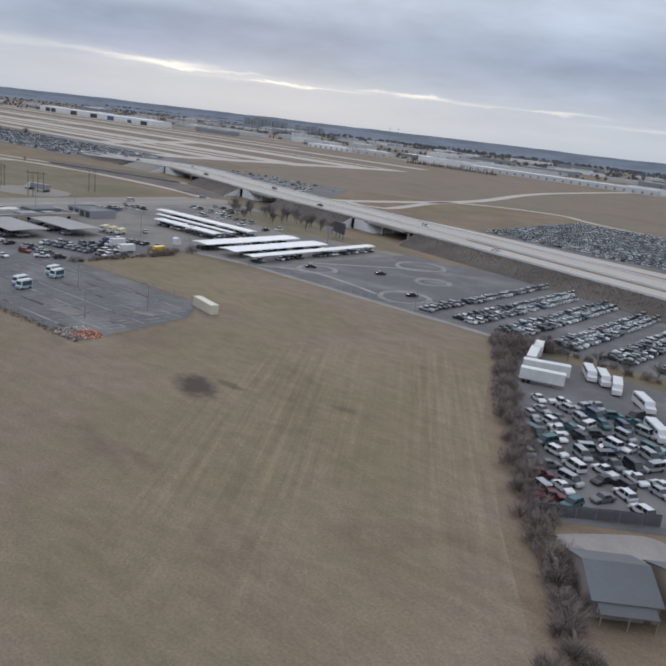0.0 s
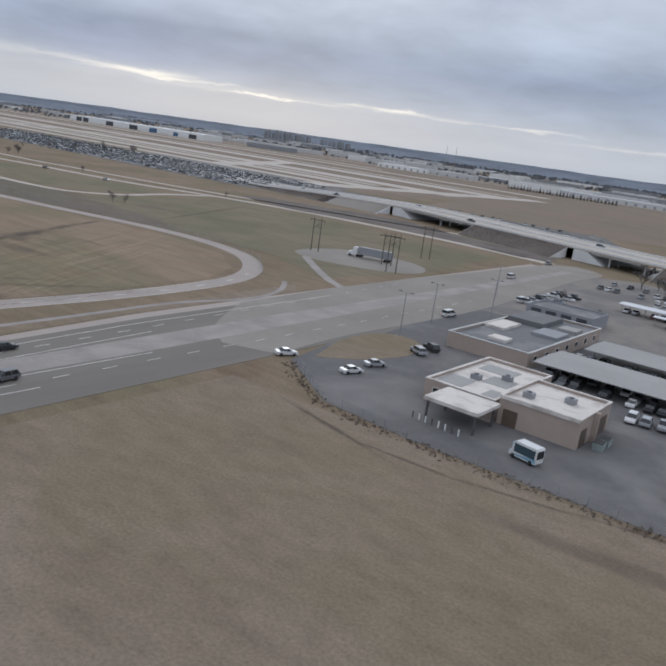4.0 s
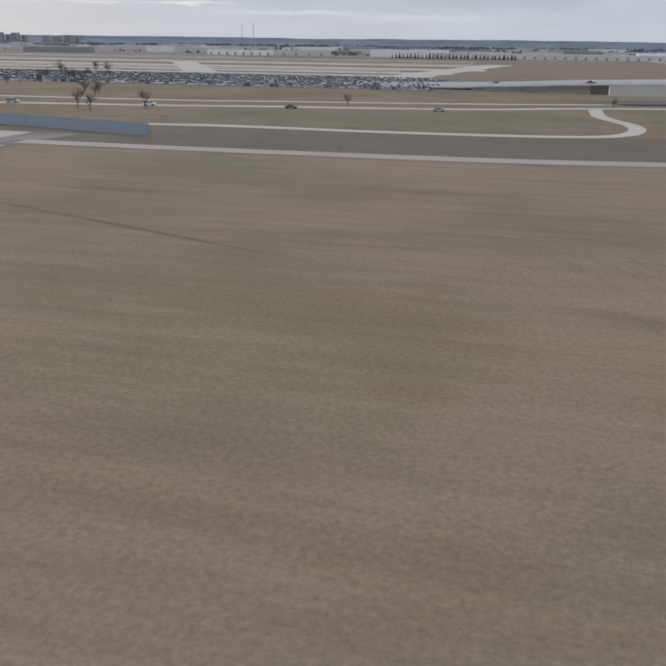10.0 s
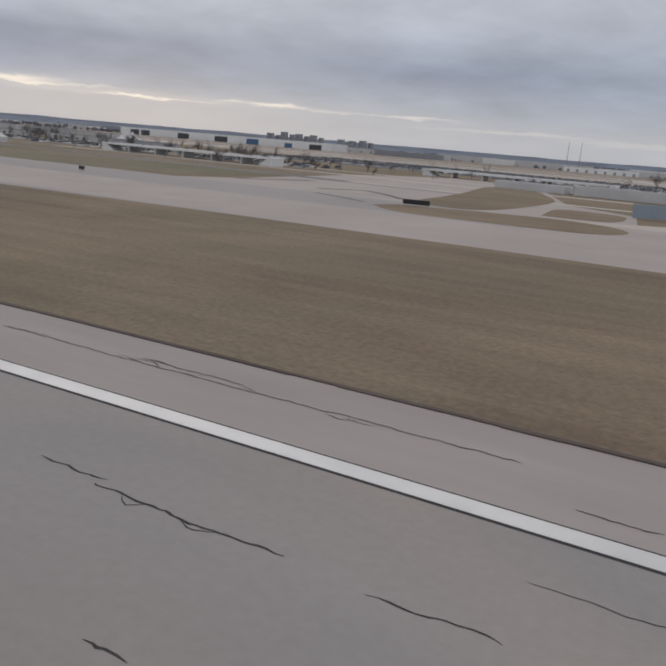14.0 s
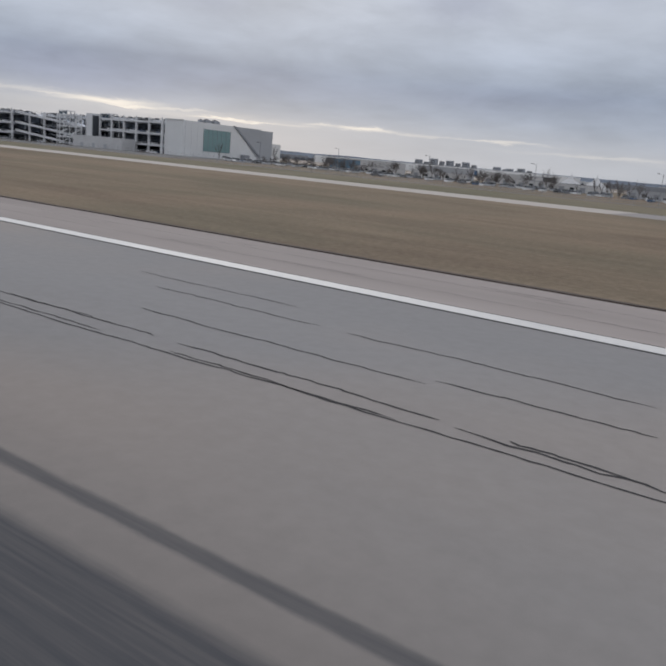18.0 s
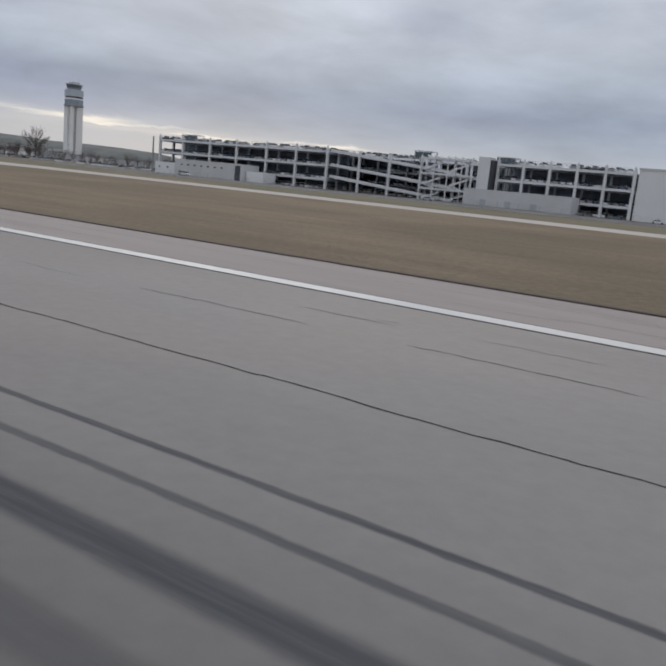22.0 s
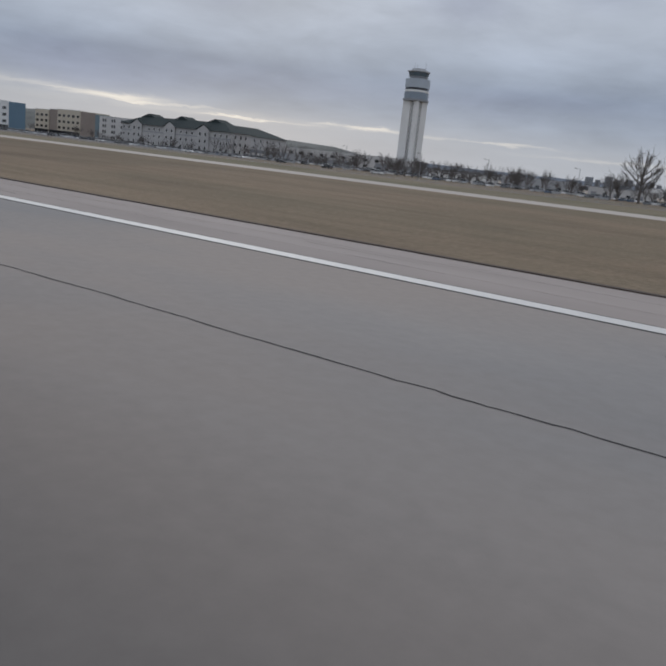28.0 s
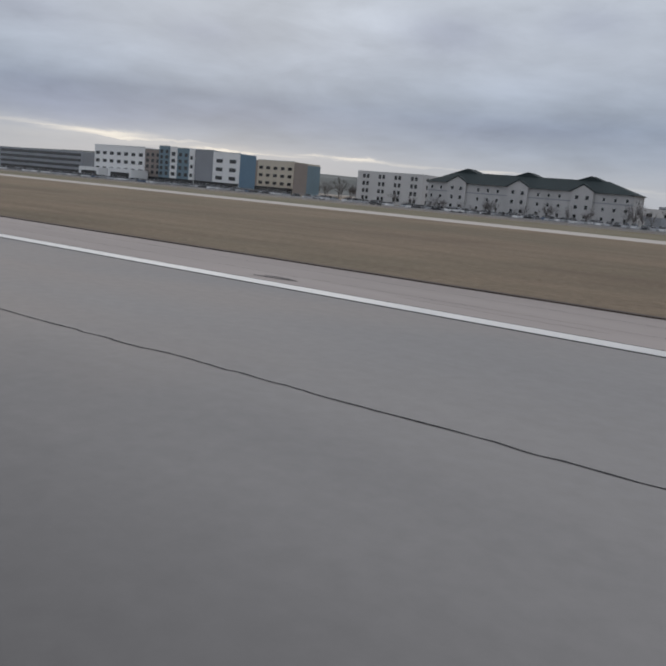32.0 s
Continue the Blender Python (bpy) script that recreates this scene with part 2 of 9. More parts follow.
def grass_material(name, tan, green, brown, scale=1.0, streak=(0.2, 1.0, 1.0), blobs=(), rows=0.0, turn=0.0, stones=(), mown=(), olive=()):
    """Winter turf: straw, dull green and bare brown in patches, with mowing streaks."""
    m = bpy.data.materials.new(name)
    m.use_nodes = True
    n = Nodes(m.node_tree)
    p = n.stretch(n.add("ShaderNodeNewGeometry").outputs["Position"], 1 / SCALE, 1 / SCALE, 1 / SCALE)
    patches = n.noise(p, 0.022 * scale, 6.0, 0.58, 0.5)
    streaks = n.noise(n.stretch(p, *streak), 0.35 * scale, 5.0, 0.62, 0.2)
    tufts = n.noise(p, 2.2, 6.0, 0.7)
    c = n.mix(n.ramp(patches, [(0.42, (0, 0, 0)), (0.62, (1, 1, 1))]), (*tan, 1), (*green, 1))
    other = n.noise(n.stretch(p, 0.6, 1.3, 1.0), 0.05 * scale, 5.0, 0.6, 0.8)
    c = n.mix(n.math("MULTIPLY", n.ramp(other, [(0.52, (0, 0, 0)), (0.72, (1, 1, 1))]), 0.75), c, (*brown, 1))
    c = n.mix(1.0, c, n.ramp(streaks, [(0.25, (0.84,) * 3), (0.5, (1.0,) * 3), (0.75, (1.15,) * 3)]), "MULTIPLY")
    c = n.mix(1.0, c, n.ramp(tufts, [(0.25, (0.72,) * 3), (0.75, (1.26,) * 3)]), "MULTIPLY")
    if rows:
        turned = n.add("ShaderNodeMapping")
        turned.inputs["Rotation"].default_value = (0, 0, radians(turn))
        n.link(p, turned.inputs["Vector"])
        swath = n.noise(n.stretch(turned.outputs[0], 0.03, 1.0, 1.0), 0.72, 3.0, 0.55, 0.15)
        torn = n.noise(n.stretch(turned.outputs[0], 0.25, 1.0, 1.0), 0.6, 4.0, 0.6)
        tone = n.ramp(n.math("ADD", swath, n.math("MULTIPLY", n.math("SUBTRACT", torn, 0.5), 0.16)), [(0.36, (1 - rows * 0.6,) * 3), (0.47, (1.0,) * 3), (0.55, (1.0 + rows * 0.3,) * 3), (0.64, (1 + 1.0 * rows, 1 + 0.95 * rows, 1 + 0.8 * rows))])
        c = n.mix(n.math("MULTIPLY", soil_mask(n, p, mown), 1.3, clamp=True), c, n.mix(1.0, c, tone, "MULTIPLY"))
    if olive:
        c = n.mix(n.math("MULTIPLY", soil_mask(n, p, olive), 1.0, clamp=True), c, n.mix(1.0, c, (1.0, 1.03, 0.86, 1), "MULTIPLY"))
    if blobs:
        c = n.mix(soil_mask(n, p, blobs), c, (0.095, 0.074, 0.063, 1))
    if stones:
        pebbly = n.ramp(n.noise(p, 1.6, 5.0, 0.65), [(0.3, (0.250, 0.225, 0.206)), (0.7, (0.350, 0.325, 0.306))])
        c = n.mix(n.math("MULTIPLY", n.math("MULTIPLY", soil_mask(n, p, stones), 2.2, clamp=True), 0.75), c, pebbly)
    b = n.add("ShaderNodeBsdfPrincipled")
    n.link(c, b.inputs["Base Color"])
    b.inputs["Roughness"].default_value = 0.95
    b.inputs["Specular IOR Level"].default_value = 0.1
    bp = n.add("ShaderNodeBump")
    bp.inputs["Strength"].default_value, bp.inputs["Distance"].default_value = 0.7, 0.12
    n.link(tufts, bp.inputs["Height"])
    n.link(bp.outputs[0], b.inputs["Normal"])
    o = n.add("ShaderNodeOutputMaterial")
    n.link(b.outputs[0], o.inputs[0])
    return m


def mirror_glass(name, color, rough=0.08):
    m = bpy.data.materials.new(name)
    m.use_nodes = True
    b = m.node_tree.nodes["Principled BSDF"]
    b.inputs["Base Color"].default_value = (*color, 1)
    b.inputs["Roughness"].default_value = rough
    b.inputs["Specular IOR Level"].default_value = 0.7
    return m


M_GRASS = grass_material("winter_turf", (0.235, 0.180, 0.130), (0.185, 0.154, 0.102), (0.172, 0.124, 0.090))
FIELD_SOIL = ((302, 86, 15, 8, -55, 1.0), (331, 81, 9, 4.5, 55, 0.8), (312, 62, 9, 4, 30, 0.35), (243, 176, 8, 1.0, -63, 0.8), (252, 158, 12, 1.6, -60, 0.75), (263, 139, 12, 2.6, -63, 0.85), (271, 124, 9, 1.4, -55, 0.8), (268, 131, 5, 4.0, -15, 0.6), (279, 108, 12, 2.4, -66, 0.9), (288, 91, 10, 1.5, -58, 0.85), (283, 96, 6, 4.5, 10, 0.7),
              (296, 76, 11, 2.2, -64, 0.85), (303, 61, 9, 1.6, -58, 0.8), (311, 46, 11, 2.6, -62, 0.85), (317, 34, 9, 1.7, -60, 0.8), (306, 66, 4, 2.5, 20, 0.5), (318, 90, 8, 1.6, 40, 0.4), (326, 96, 12, 1.0, 62, 0.45), (330, 104, 14, 0.9, 66, 0.4), (321, 101, 10, 0.8, 60, 0.35),
              (281, 150, 6, 1.0, 5, 0.4), (275, 138, 7, 1.0, 12, 0.4), (300, 104, 5, 1.2, 30, 0.45), (178, 87, 32, 0.5, -9, 0.6), (74, 94, 26, 0.5, -20, 0.5), (286, 122, 12, 2.5, 8, 0.5), (270, 108, 10, 2.0, 15, 0.4),
              (180, 108, 9, 2.5, 5, 0.35), (110, 130, 14, 2.0, 0, 0.3), (150, 70, 16, 2.2, -8, 0.3), (60, 118, 10, 1.5, 0, 0.35), (210, 90, 12, 3.0, 10, 0.35))
EAST_SOIL = ((627, 103.8, 6.6, 3.4, -18, 1.0), (631, 110, 3.5, 1.2, 0, 0.6), (508.5, 82.5, 5.5, 0.35, -50, 0.8), (513, 75.5, 4.5, 0.5, -66, 0.85), (517, 68, 5.0, 0.35, -58, 0.8), (521, 61, 4.5, 0.45, -62, 0.8), (524, 54, 5, 0.3, -66, 0.7), (426, 90.6, 8.5, 0.5, -14, 0.75), (441, 89.8, 8, 0.4, 3, 0.7), (456, 92.2, 9, 0.45, 13, 0.7), (472, 96.2, 9, 0.4, 12, 0.6), (497, 92, 9, 0.3, -40, 0.5), (566, 118, 3, 1.2, 0, 0.4), (560, 70, 14, 5, -15, 0.2), (640, 70, 10, 2.5, -20, 0.18), (600, 60, 12, 3, 10, 0.2), (655, 120, 2.5, 1.2, 0, 0.5), (500, 80, 12, 3, -40, 0.3), (470, 85, 14, 1.5, 5, 0.4))
M_FIELD = grass_material("cut_field", (0.262, 0.200, 0.146), (0.205, 0.174, 0.116), (0.222, 0.154, 0.103), 1.0, (0.09, 1.0, 1.0), FIELD_SOIL, 0.20, 62, ((282.5, 68, 8.6, 4.6, -8, 1.0), (277.8, 56, 9, 1.5, 92, 0.9), (279.8, 20, 42, 1.2, 91, 0.9), (275, 66, 4, 2.5, 40, 0.8)), ((298, 128, 52, 17, -61, 1.0), (322, 108, 34, 9, -72, 0.9), (205, 104, 20, 9, -72, 1.0), (229, 108, 18, 8, -66, 0.8), (262, 92, 24, 8, -60, 0.5), (170, 82, 40, 10, -8, 0.35)), ((20, 80, 30, 40, 0, 0.35), (110, 60, 50, 14, 10, 0.3)))
M_FIELD_EAST = grass_material("cut_field_east", (0.250, 0.198, 0.155), (0.218, 0.178, 0.126), (0.188, 0.142, 0.112), 1.0, (0.5, 1.0, 1.0), EAST_SOIL, 0.17, 57, (), ((650, 104, 46, 16, -60, 0.9), (676, 134, 48, 11, -47, 1.0), (690, 108, 30, 9, -47, 0.6), (560, 62, 50, 12, -20, 0.3)), ((660, 130, 60, 50, 0, 0.6), (560, 172, 60, 20, 0, 0.7), (680, 70, 40, 30, 0, 0.5)))
M_ISLE = grass_material("runway_turf", (0.238, 0.184, 0.130), (0.184, 0.150, 0.106), (0.172, 0.126, 0.092), 1.0, (0.10, 1.0, 1.0), ((-145, 82, 30, 4, -2, 0.30), (-528, 52, 4, 1.2, 0, 0.7), (-600, 70, 40, 5, 0, 0.18), (-1230, 60, 30, 4, 0, 0.25), (-1120, 80, 60, 6, 0, 0.2), (-60, 50, 16, 5, 30, 0.2), (-1180, 75, 110, 40, 0, 0.16)))
M_FAR_FIELD = grass_material("far_field", (0.225, 0.178, 0.142), (0.21, 0.175, 0.135), (0.19, 0.145, 0.115), 0.3)
M_GREEN = grass_material("green_verge", (0.210, 0.180, 0.128), (0.168, 0.155, 0.103), (0.160, 0.132, 0.098), 1.0, (0.2, 1.0, 1.0), ((214, 266, 54, 0.9, -66, 0.6), (203, 240, 14, 5, 20, 0.35)))
# verge turf in a darker tone than the fields
M_DARKVERGE = grass_material("dark_verge_turf", (0.172, 0.148, 0.120), (0.156, 0.137, 0.107), (0.150, 0.120, 0.098))


def runway_material(name, streaks, band):
    """Grooved concrete: mottled grey, dark rubber laid in soft lengthwise streaks."""
    m = bpy.data.materials.new(name)
    m.use_nodes = True
    n = Nodes(m.node_tree)
    p = n.stretch(n.add("ShaderNodeNewGeometry").outputs["Position"], 1 / SCALE, 1 / SCALE, 1 / SCALE)
    x, y, z = n.xyz(p)
    cloudy = n.noise(n.stretch(p, 0.35, 1.0, 1.0), 0.11, 5.0, 0.55, 0.3)
    slow = n.noise(n.stretch(p, 0.5, 1.0, 1.0), 0.03, 3.0, 0.5)
    grain = n.noise(p, 2.6, 5.0, 0.6)
    c = n.mix(n.ramp(cloudy, [(0.32, (0, 0, 0)), (0.68, (1, 1, 1))]), (0.249, 0.233, 0.222, 1), (0.324, 0.299, 0.280, 1))
    c = n.mix(n.math("MULTIPLY", n.ramp(slow, [(0.4, (0, 0, 0)), (0.65, (1, 1, 1))]), 0.7), c, (0.238, 0.234, 0.237, 1))
    warm = n.noise(n.stretch(p, 0.6, 1.0, 1.0), 0.055, 3.0, 0.5, 0.4)
    c = n.mix(n.math("MULTIPLY", n.ramp(warm, [(0.46, (0, 0, 0)), (0.66, (1, 1, 1))]), 0.8), c, (0.312, 0.272, 0.246, 1))
    c = n.mix(1.0, c, n.ramp(grain, [(0.3, (0.955,) * 3), (0.7, (1.045,) * 3)]), "MULTIPLY")
    lines = n.noise(n.stretch(p, 0.012, 6.0, 1.0), 1.0, 4.0, 0.6)
    sway = n.math("MULTIPLY", n.math("SUBTRACT", n.noise(n.stretch(p, 0.02, 0.0, 0.0), 1.0, 2.0, 0.5), 0.5), 0.5)
    jag = n.math("MULTIPLY", n.math("SUBTRACT", n.noise(n.stretch(p, 1.0, 3.0, 1.0), 1.6, 4.0, 0.65), 0.5), 0.10)
    sway = n.math("ADD", sway, jag)
    total = None
    for y0, wide, k, xa, xb, seed in streaks:
        d = n.math("DIVIDE", n.math("SUBTRACT", n.math("SUBTRACT", y, y0), sway), wide)
        g = n.math("POWER", 2.718, n.math("MULTIPLY", n.math("POWER", n.math("ABSOLUTE", d), 5.0), -1.0))
        span = n.math("MULTIPLY", n.math("DIVIDE", n.math("SUBTRACT", x, xa), 12.0, clamp=True), n.math("DIVIDE", n.math("SUBTRACT", xb, x), 12.0, clamp=True))
        amount = n.ramp(n.noise(n.stretch(n.math("ADD", x, seed * 131.0), 0.045, 0.0, 0.0), 1.0, 3.0, 0.6), [(0.30, (0.75,) * 3), (0.5, (1, 1, 1))])
        f = n.math("MULTIPLY", n.math("MULTIPLY", g, n.math("MULTIPLY", span, amount)), k)
        total = f if total is None else n.math("MAXIMUM", total, f)
    y0, k, xa, xb = band
    under = n.math("DIVIDE", n.math("SUBTRACT", n.math("ADD", y0, sway), y), 0.28, clamp=True)
    span = n.math("MULTIPLY", n.math("DIVIDE", n.math("SUBTRACT", x, xa), 60.0, clamp=True), n.math("DIVIDE", n.math("SUBTRACT", xb, x), 40.0, clamp=True))
    f = n.math("MULTIPLY", n.math("MULTIPLY", under, span), n.math("MULTIPLY", n.ramp(lines, [(0.32, (0.78,) * 3), (0.55, (1, 1, 1))]), k))
    total = n.math("MAXIMUM", total, f)
    total = n.math("MULTIPLY", total, n.ramp(n.noise(n.stretch(p, 0.4, 9.0, 1.0), 1.2, 4.0, 0.6), [(0.25, (0.72,) * 3), (0.6, (1, 1, 1))]))
    # rubber wear towards the centreline, deepened in colour by window vignetting
    wear_vignette = n.ramp(n.math("DIVIDE", y, 24.0, clamp=True), [(0.0, (0.42,) * 3), (0.12, (0.56,) * 3), (0.20, (0.72,) * 3), (0.30, (0.90,) * 3), (0.46, (1.0,) * 3), (0.65, (1.04,) * 3)])
    c = n.mix(1.0, c, wear_vignette, "MULTIPLY")
    c = n.mix(total, c, (0.068, 0.070, 0.078, 1))
    b = n.add("ShaderNodeBsdfPrincipled")
    n.link(c, b.inputs["Base Color"])
    b.inputs["Roughness"].default_value = 0.9
    b.inputs["Specular IOR Level"].default_value = 0.12
    o = n.add("ShaderNodeOutputMaterial")
    n.link(b.outputs[0], o.inputs[0])
    return m


# tyre rubber streaks; the last, widest entry is a broad darker patch
RUBBER_AND_PATCH = ((6.4, 0.14, 1.0, -520, -457, 1), (5.75, 0.24, 0.6, -560, -445, 2), (5.75, 0.15, 0.75, -440, -385, 14), (6.05, 0.10, 0.95, -541, -524, 15), (7.2, 0.09, 0.9, -672, -600, 3), (6.2, 0.10, 0.75, -672, -600, 4), (4.95, 0.30, 0.95, -676, -600, 5), (5.55, 0.15, 0.6, -740, -674, 6), (5.05, 0.08, 0.6, -760, -680, 7),
          (4.40, 0.09, 0.6, -860, -676, 8), (3.6, 0.3, 0.5, -880, -640, 9), (5.3, 0.11, 0.95, -805, -755, 10), (4.25, 0.2, 0.7, -805, -755, 12), (6.45, 0.14, 0.35, -805, -768, 13), (6.0, 3.2, 0.22, -905, -872, 11))
M_RUNWAY = runway_material("runway_concrete", RUBBER_AND_PATCH, (5.0, 0.93, -640, -350))
M_SHOULDER = material("shoulder_concrete", (0.335, 0.295, 0.276), 0.9, gloss=0.12, vary=0.13, scale=0.5, big=0.09, where="World", stretch=(0.2, 1, 1))
M_APRON = material("apron_concrete", (0.312, 0.288, 0.277), 0.9, gloss=0.12, vary=0.09, scale=0.5, big=0.02, where="World")
M_TAXI = material("taxiway_concrete", (0.47, 0.425, 0.385), 0.9, gloss=0.12, vary=0.06, scale=0.4, big=0.02, where="World")
M_TAN = material("sunlit_concrete", (0.445, 0.395, 0.345), 0.9, gloss=0.12, vary=0.07, scale=0.4, big=0.03, where="World")
M_ROAD = material("pink_concrete_road", (0.37, 0.325, 0.30), 0.9, gloss=0.12, vary=0.08, scale=0.8, big=0.05, where="World")
M_ASPHALT = material("worn_asphalt", (0.105, 0.103, 0.104), 0.85, vary=0.12, scale=0.7, big=0.04, dark=(0.15, 0.148, 0.152), dark_at=(0.45, 0.65), where="World")
M_HIGHWAY = material("highway_asphalt", (0.198, 0.183, 0.166), 0.9, gloss=0.12, vary=0.10, scale=0.5, big=0.05, where="World", stretch=(1, 0.15, 1))
M_LOT = material("parking_asphalt", (0.132, 0.128, 0.130), 0.88, gloss=0.2, vary=0.22, scale=0.5, big=0.05, dark=(0.20, 0.193, 0.19), dark_at=(0.48, 0.66), where="World")
M_LOT_WARM = material("warm_grey_lot_concrete", (0.232, 0.212, 0.196), 0.9, gloss=0.15, vary=0.20, scale=0.4, big=0.05, dark=(0.165, 0.158, 0.155), dark_at=(0.46, 0.62), where="World")
M_GRAVEL = material("pale_gravel", (0.29, 0.265, 0.25), 0.95, vary=0.18, scale=1.5, big=0.12, bump=0.05, where="World")
M_WHITE = material("white_paint", (0.65, 0.63, 0.605), 0.6, vary=0.06, scale=1.2, big=0.2, dark=(0.54, 0.53, 0.52), dark_at=(0.5, 0.72), where="World")
M_YELLOW = material("yellow_paint", (0.56, 0.325, 0.06), 0.65, vary=0.12, scale=1.5, big=0.3, where="World")
M_TAR = material("crack_sealant", (0.056, 0.054, 0.055), 0.9, gloss=0.05, vary=0.2, scale=2.0, big=0.3, where="World")
M_REDMARK = material("red_hold_sign_paint", (0.36, 0.085, 0.07), 0.7, vary=0.18, scale=2, big=0.4, where="World")
M_BLACK = material("black_paint", (0.035, 0.035, 0.038), 0.6)
M_DIRT = material("bare_brown_soil", (0.085, 0.066, 0.055), 0.95, vary=0.25, scale=0.8, big=0.12, bump=0.1, where="World")
M_BRUSH = material("dead_brush_slope", (0.120, 0.100, 0.088), 0.95, vary=0.3, scale=0.5, big=0.06, bump=0.2, where="World")
# distance haze is mixed into the blue of these hills
M_WOODS = material("haze_toned_far_woods", (0.130, 0.155, 0.195), 0.95, vary=0.25, scale=0.03, big=0.004, where="World")

# ---- tools for building meshes ----
def solid(verts, faces, name, mat, parent=None, label=""):
    me = bpy.data.meshes.new(name)
    me.from_pydata(verts, [], faces)
    me.materials.append(mat)
    ob = new(name, me)
    if parent:
        ob.parent = parent
    if label:
        ob["label"] = label
    return ob


class Shape:
    """Collects boxes, prisms and tubes into one mesh."""

    def __init__(self):
        self.v, self.f = [], []

    def add(self, verts, faces):
        k = len(self.v)
        self.v += [tuple(p) for p in verts]
        self.f += [tuple(k + i for i in q) for q in faces]
        return self

    def box(self, x0, x1, y0, y1, z0, z1, taper=0.0):
        t = taper
        self.add([(x0, y0, z0), (x1, y0, z0), (x1, y1, z0), (x0, y1, z0), (x0 + t, y0 + t, z1), (x1 - t, y0 + t, z1), (x1 - t, y1 - t, z1), (x0 + t, y1 - t, z1)],
                 [(3, 2, 1, 0), (4, 5, 6, 7), (0, 1, 5, 4), (1, 2, 6, 5), (2, 3, 7, 6), (3, 0, 4, 7)])
        return self

    def prism(self, poly, z0, z1):
        n = len(poly)
        if sum(poly[i][0] * poly[(i + 1) % n][1] - poly[(i + 1) % n][0] * poly[i][1] for i in range(n)) < 0:
            poly = poly[::-1]
        self.add([(x, y, z0) for x, y in poly] + [(x, y, z1) for x, y in poly],
                 [tuple(range(n))[::-1], tuple(range(n, 2 * n))] + [(i, (i + 1) % n, n + (i + 1) % n, n + i) for i in range(n)])
        return self

    def side(self, poly, x0, x1, axis="x"):
        """A profile of (along, up) pushed across from x0 to x1."""
        n = len(poly)
        if axis == "x":
            a, b = [(x0, p, q) for p, q in poly], [(x1, p, q) for p, q in poly]
        else:
            a, b = [(p, x0, q) for p, q in poly], [(p, x1, q) for p, q in poly]
        self.add(a + b, [tuple(range(n))[::-1], tuple(range(n, 2 * n))] + [(i, (i + 1) % n, n + (i + 1) % n, n + i) for i in range(n)])
        return self

    def tube(self, a, b, ra, rb=None, n=8, caps=True):
        rb = ra if rb is None else rb
        a, b = Vector(a), Vector(b)
        d = (b - a).normalized()
        s = d.cross(Vector((0, 0, 1)) if abs(d.z) < 0.9 else Vector((1, 0, 0))).normalized()
        t = d.cross(s)
        ring = [(math.cos(2 * math.pi * i / n), math.sin(2 * math.pi * i / n)) for i in range(n)]
        vs = [a + (s * c + t * k) * ra for c, k in ring] + [b + (s * c + t * k) * rb for c, k in ring]
        fs = [(i, (i + 1) % n, n + (i + 1) % n, n + i) for i in range(n)]
        if caps:
            fs += [tuple(range(n))[::-1], tuple(range(n, 2 * n))]
        self.add(vs, fs)
        return self

    def lathe(self, profile, n=16, center=(0, 0)):
        cx, cy = center
        k = len(profile)
        vs = [(cx + r * math.cos(2 * math.pi * i / n), cy + r * math.sin(2 * math.pi * i / n), z) for i in range(n) for r, z in profile]
        fs = [(i * k + j, ((i + 1) % n) * k + j, ((i + 1) % n) * k + j + 1, i * k + j + 1) for i in range(n) for j in range(k - 1)]
        fs += [tuple(i * k for i in range(n))[::-1], tuple(i * k + k - 1 for i in range(n))]
        self.add(vs, fs)
        return self

    def make(self, name, mat, parent=None, label=""):
        return solid(self.v, self.f, name, mat, parent, label)


def thing(name, at, label, category, group="", rz=0.0):
    ob = new(name)
    ob.matrix_world = pose(at[0], at[1], at[2], 0, 0, rz)
    return tagged(ob, label, category, group)


def slab(name, poly, top, mat, label="", thick=0.12, category=""):
    return tagged(Shape().prism(poly, top - thick, top).make(name, mat), label, category, kind="structure")


def ribbon_poly(line, width):
    """The outline of a band of some width along a line of points."""
    pts = [Vector((x, y)) for x, y in line]
    left, right = [], []
    for i, p in enumerate(pts):
        d = (pts[min(i + 1, len(pts) - 1)] - pts[max(i - 1, 0)]).normalized()
        nrm = Vector((-d.y, d.x)) * (width / 2)
        left.append(p + nrm), right.append(p - nrm)
    return left, right


def smooth_line(line, step=6.0):
    """Points on a smooth curve through the given ones."""
    out_pts = []
    n = len(line)
    for i in range(n - 1):
        p0, p1, p2, p3 = (Vector(line[max(0, min(n - 1, i + k))]) for k in (-1, 0, 1, 2))
        m = max(1, int((p2 - p1).length / step))
        for j in range(m):
            t = j / m
            out_pts.append(0.5 * ((2 * p1) + (p2 - p0) * t + (2 * p0 - 5 * p1 + 4 * p2 - p3) * t * t + (3 * p1 - p0 - 3 * p2 + p3) * t ** 3))
    out_pts.append(Vector(line[-1]))
    return [tuple(p) for p in out_pts]


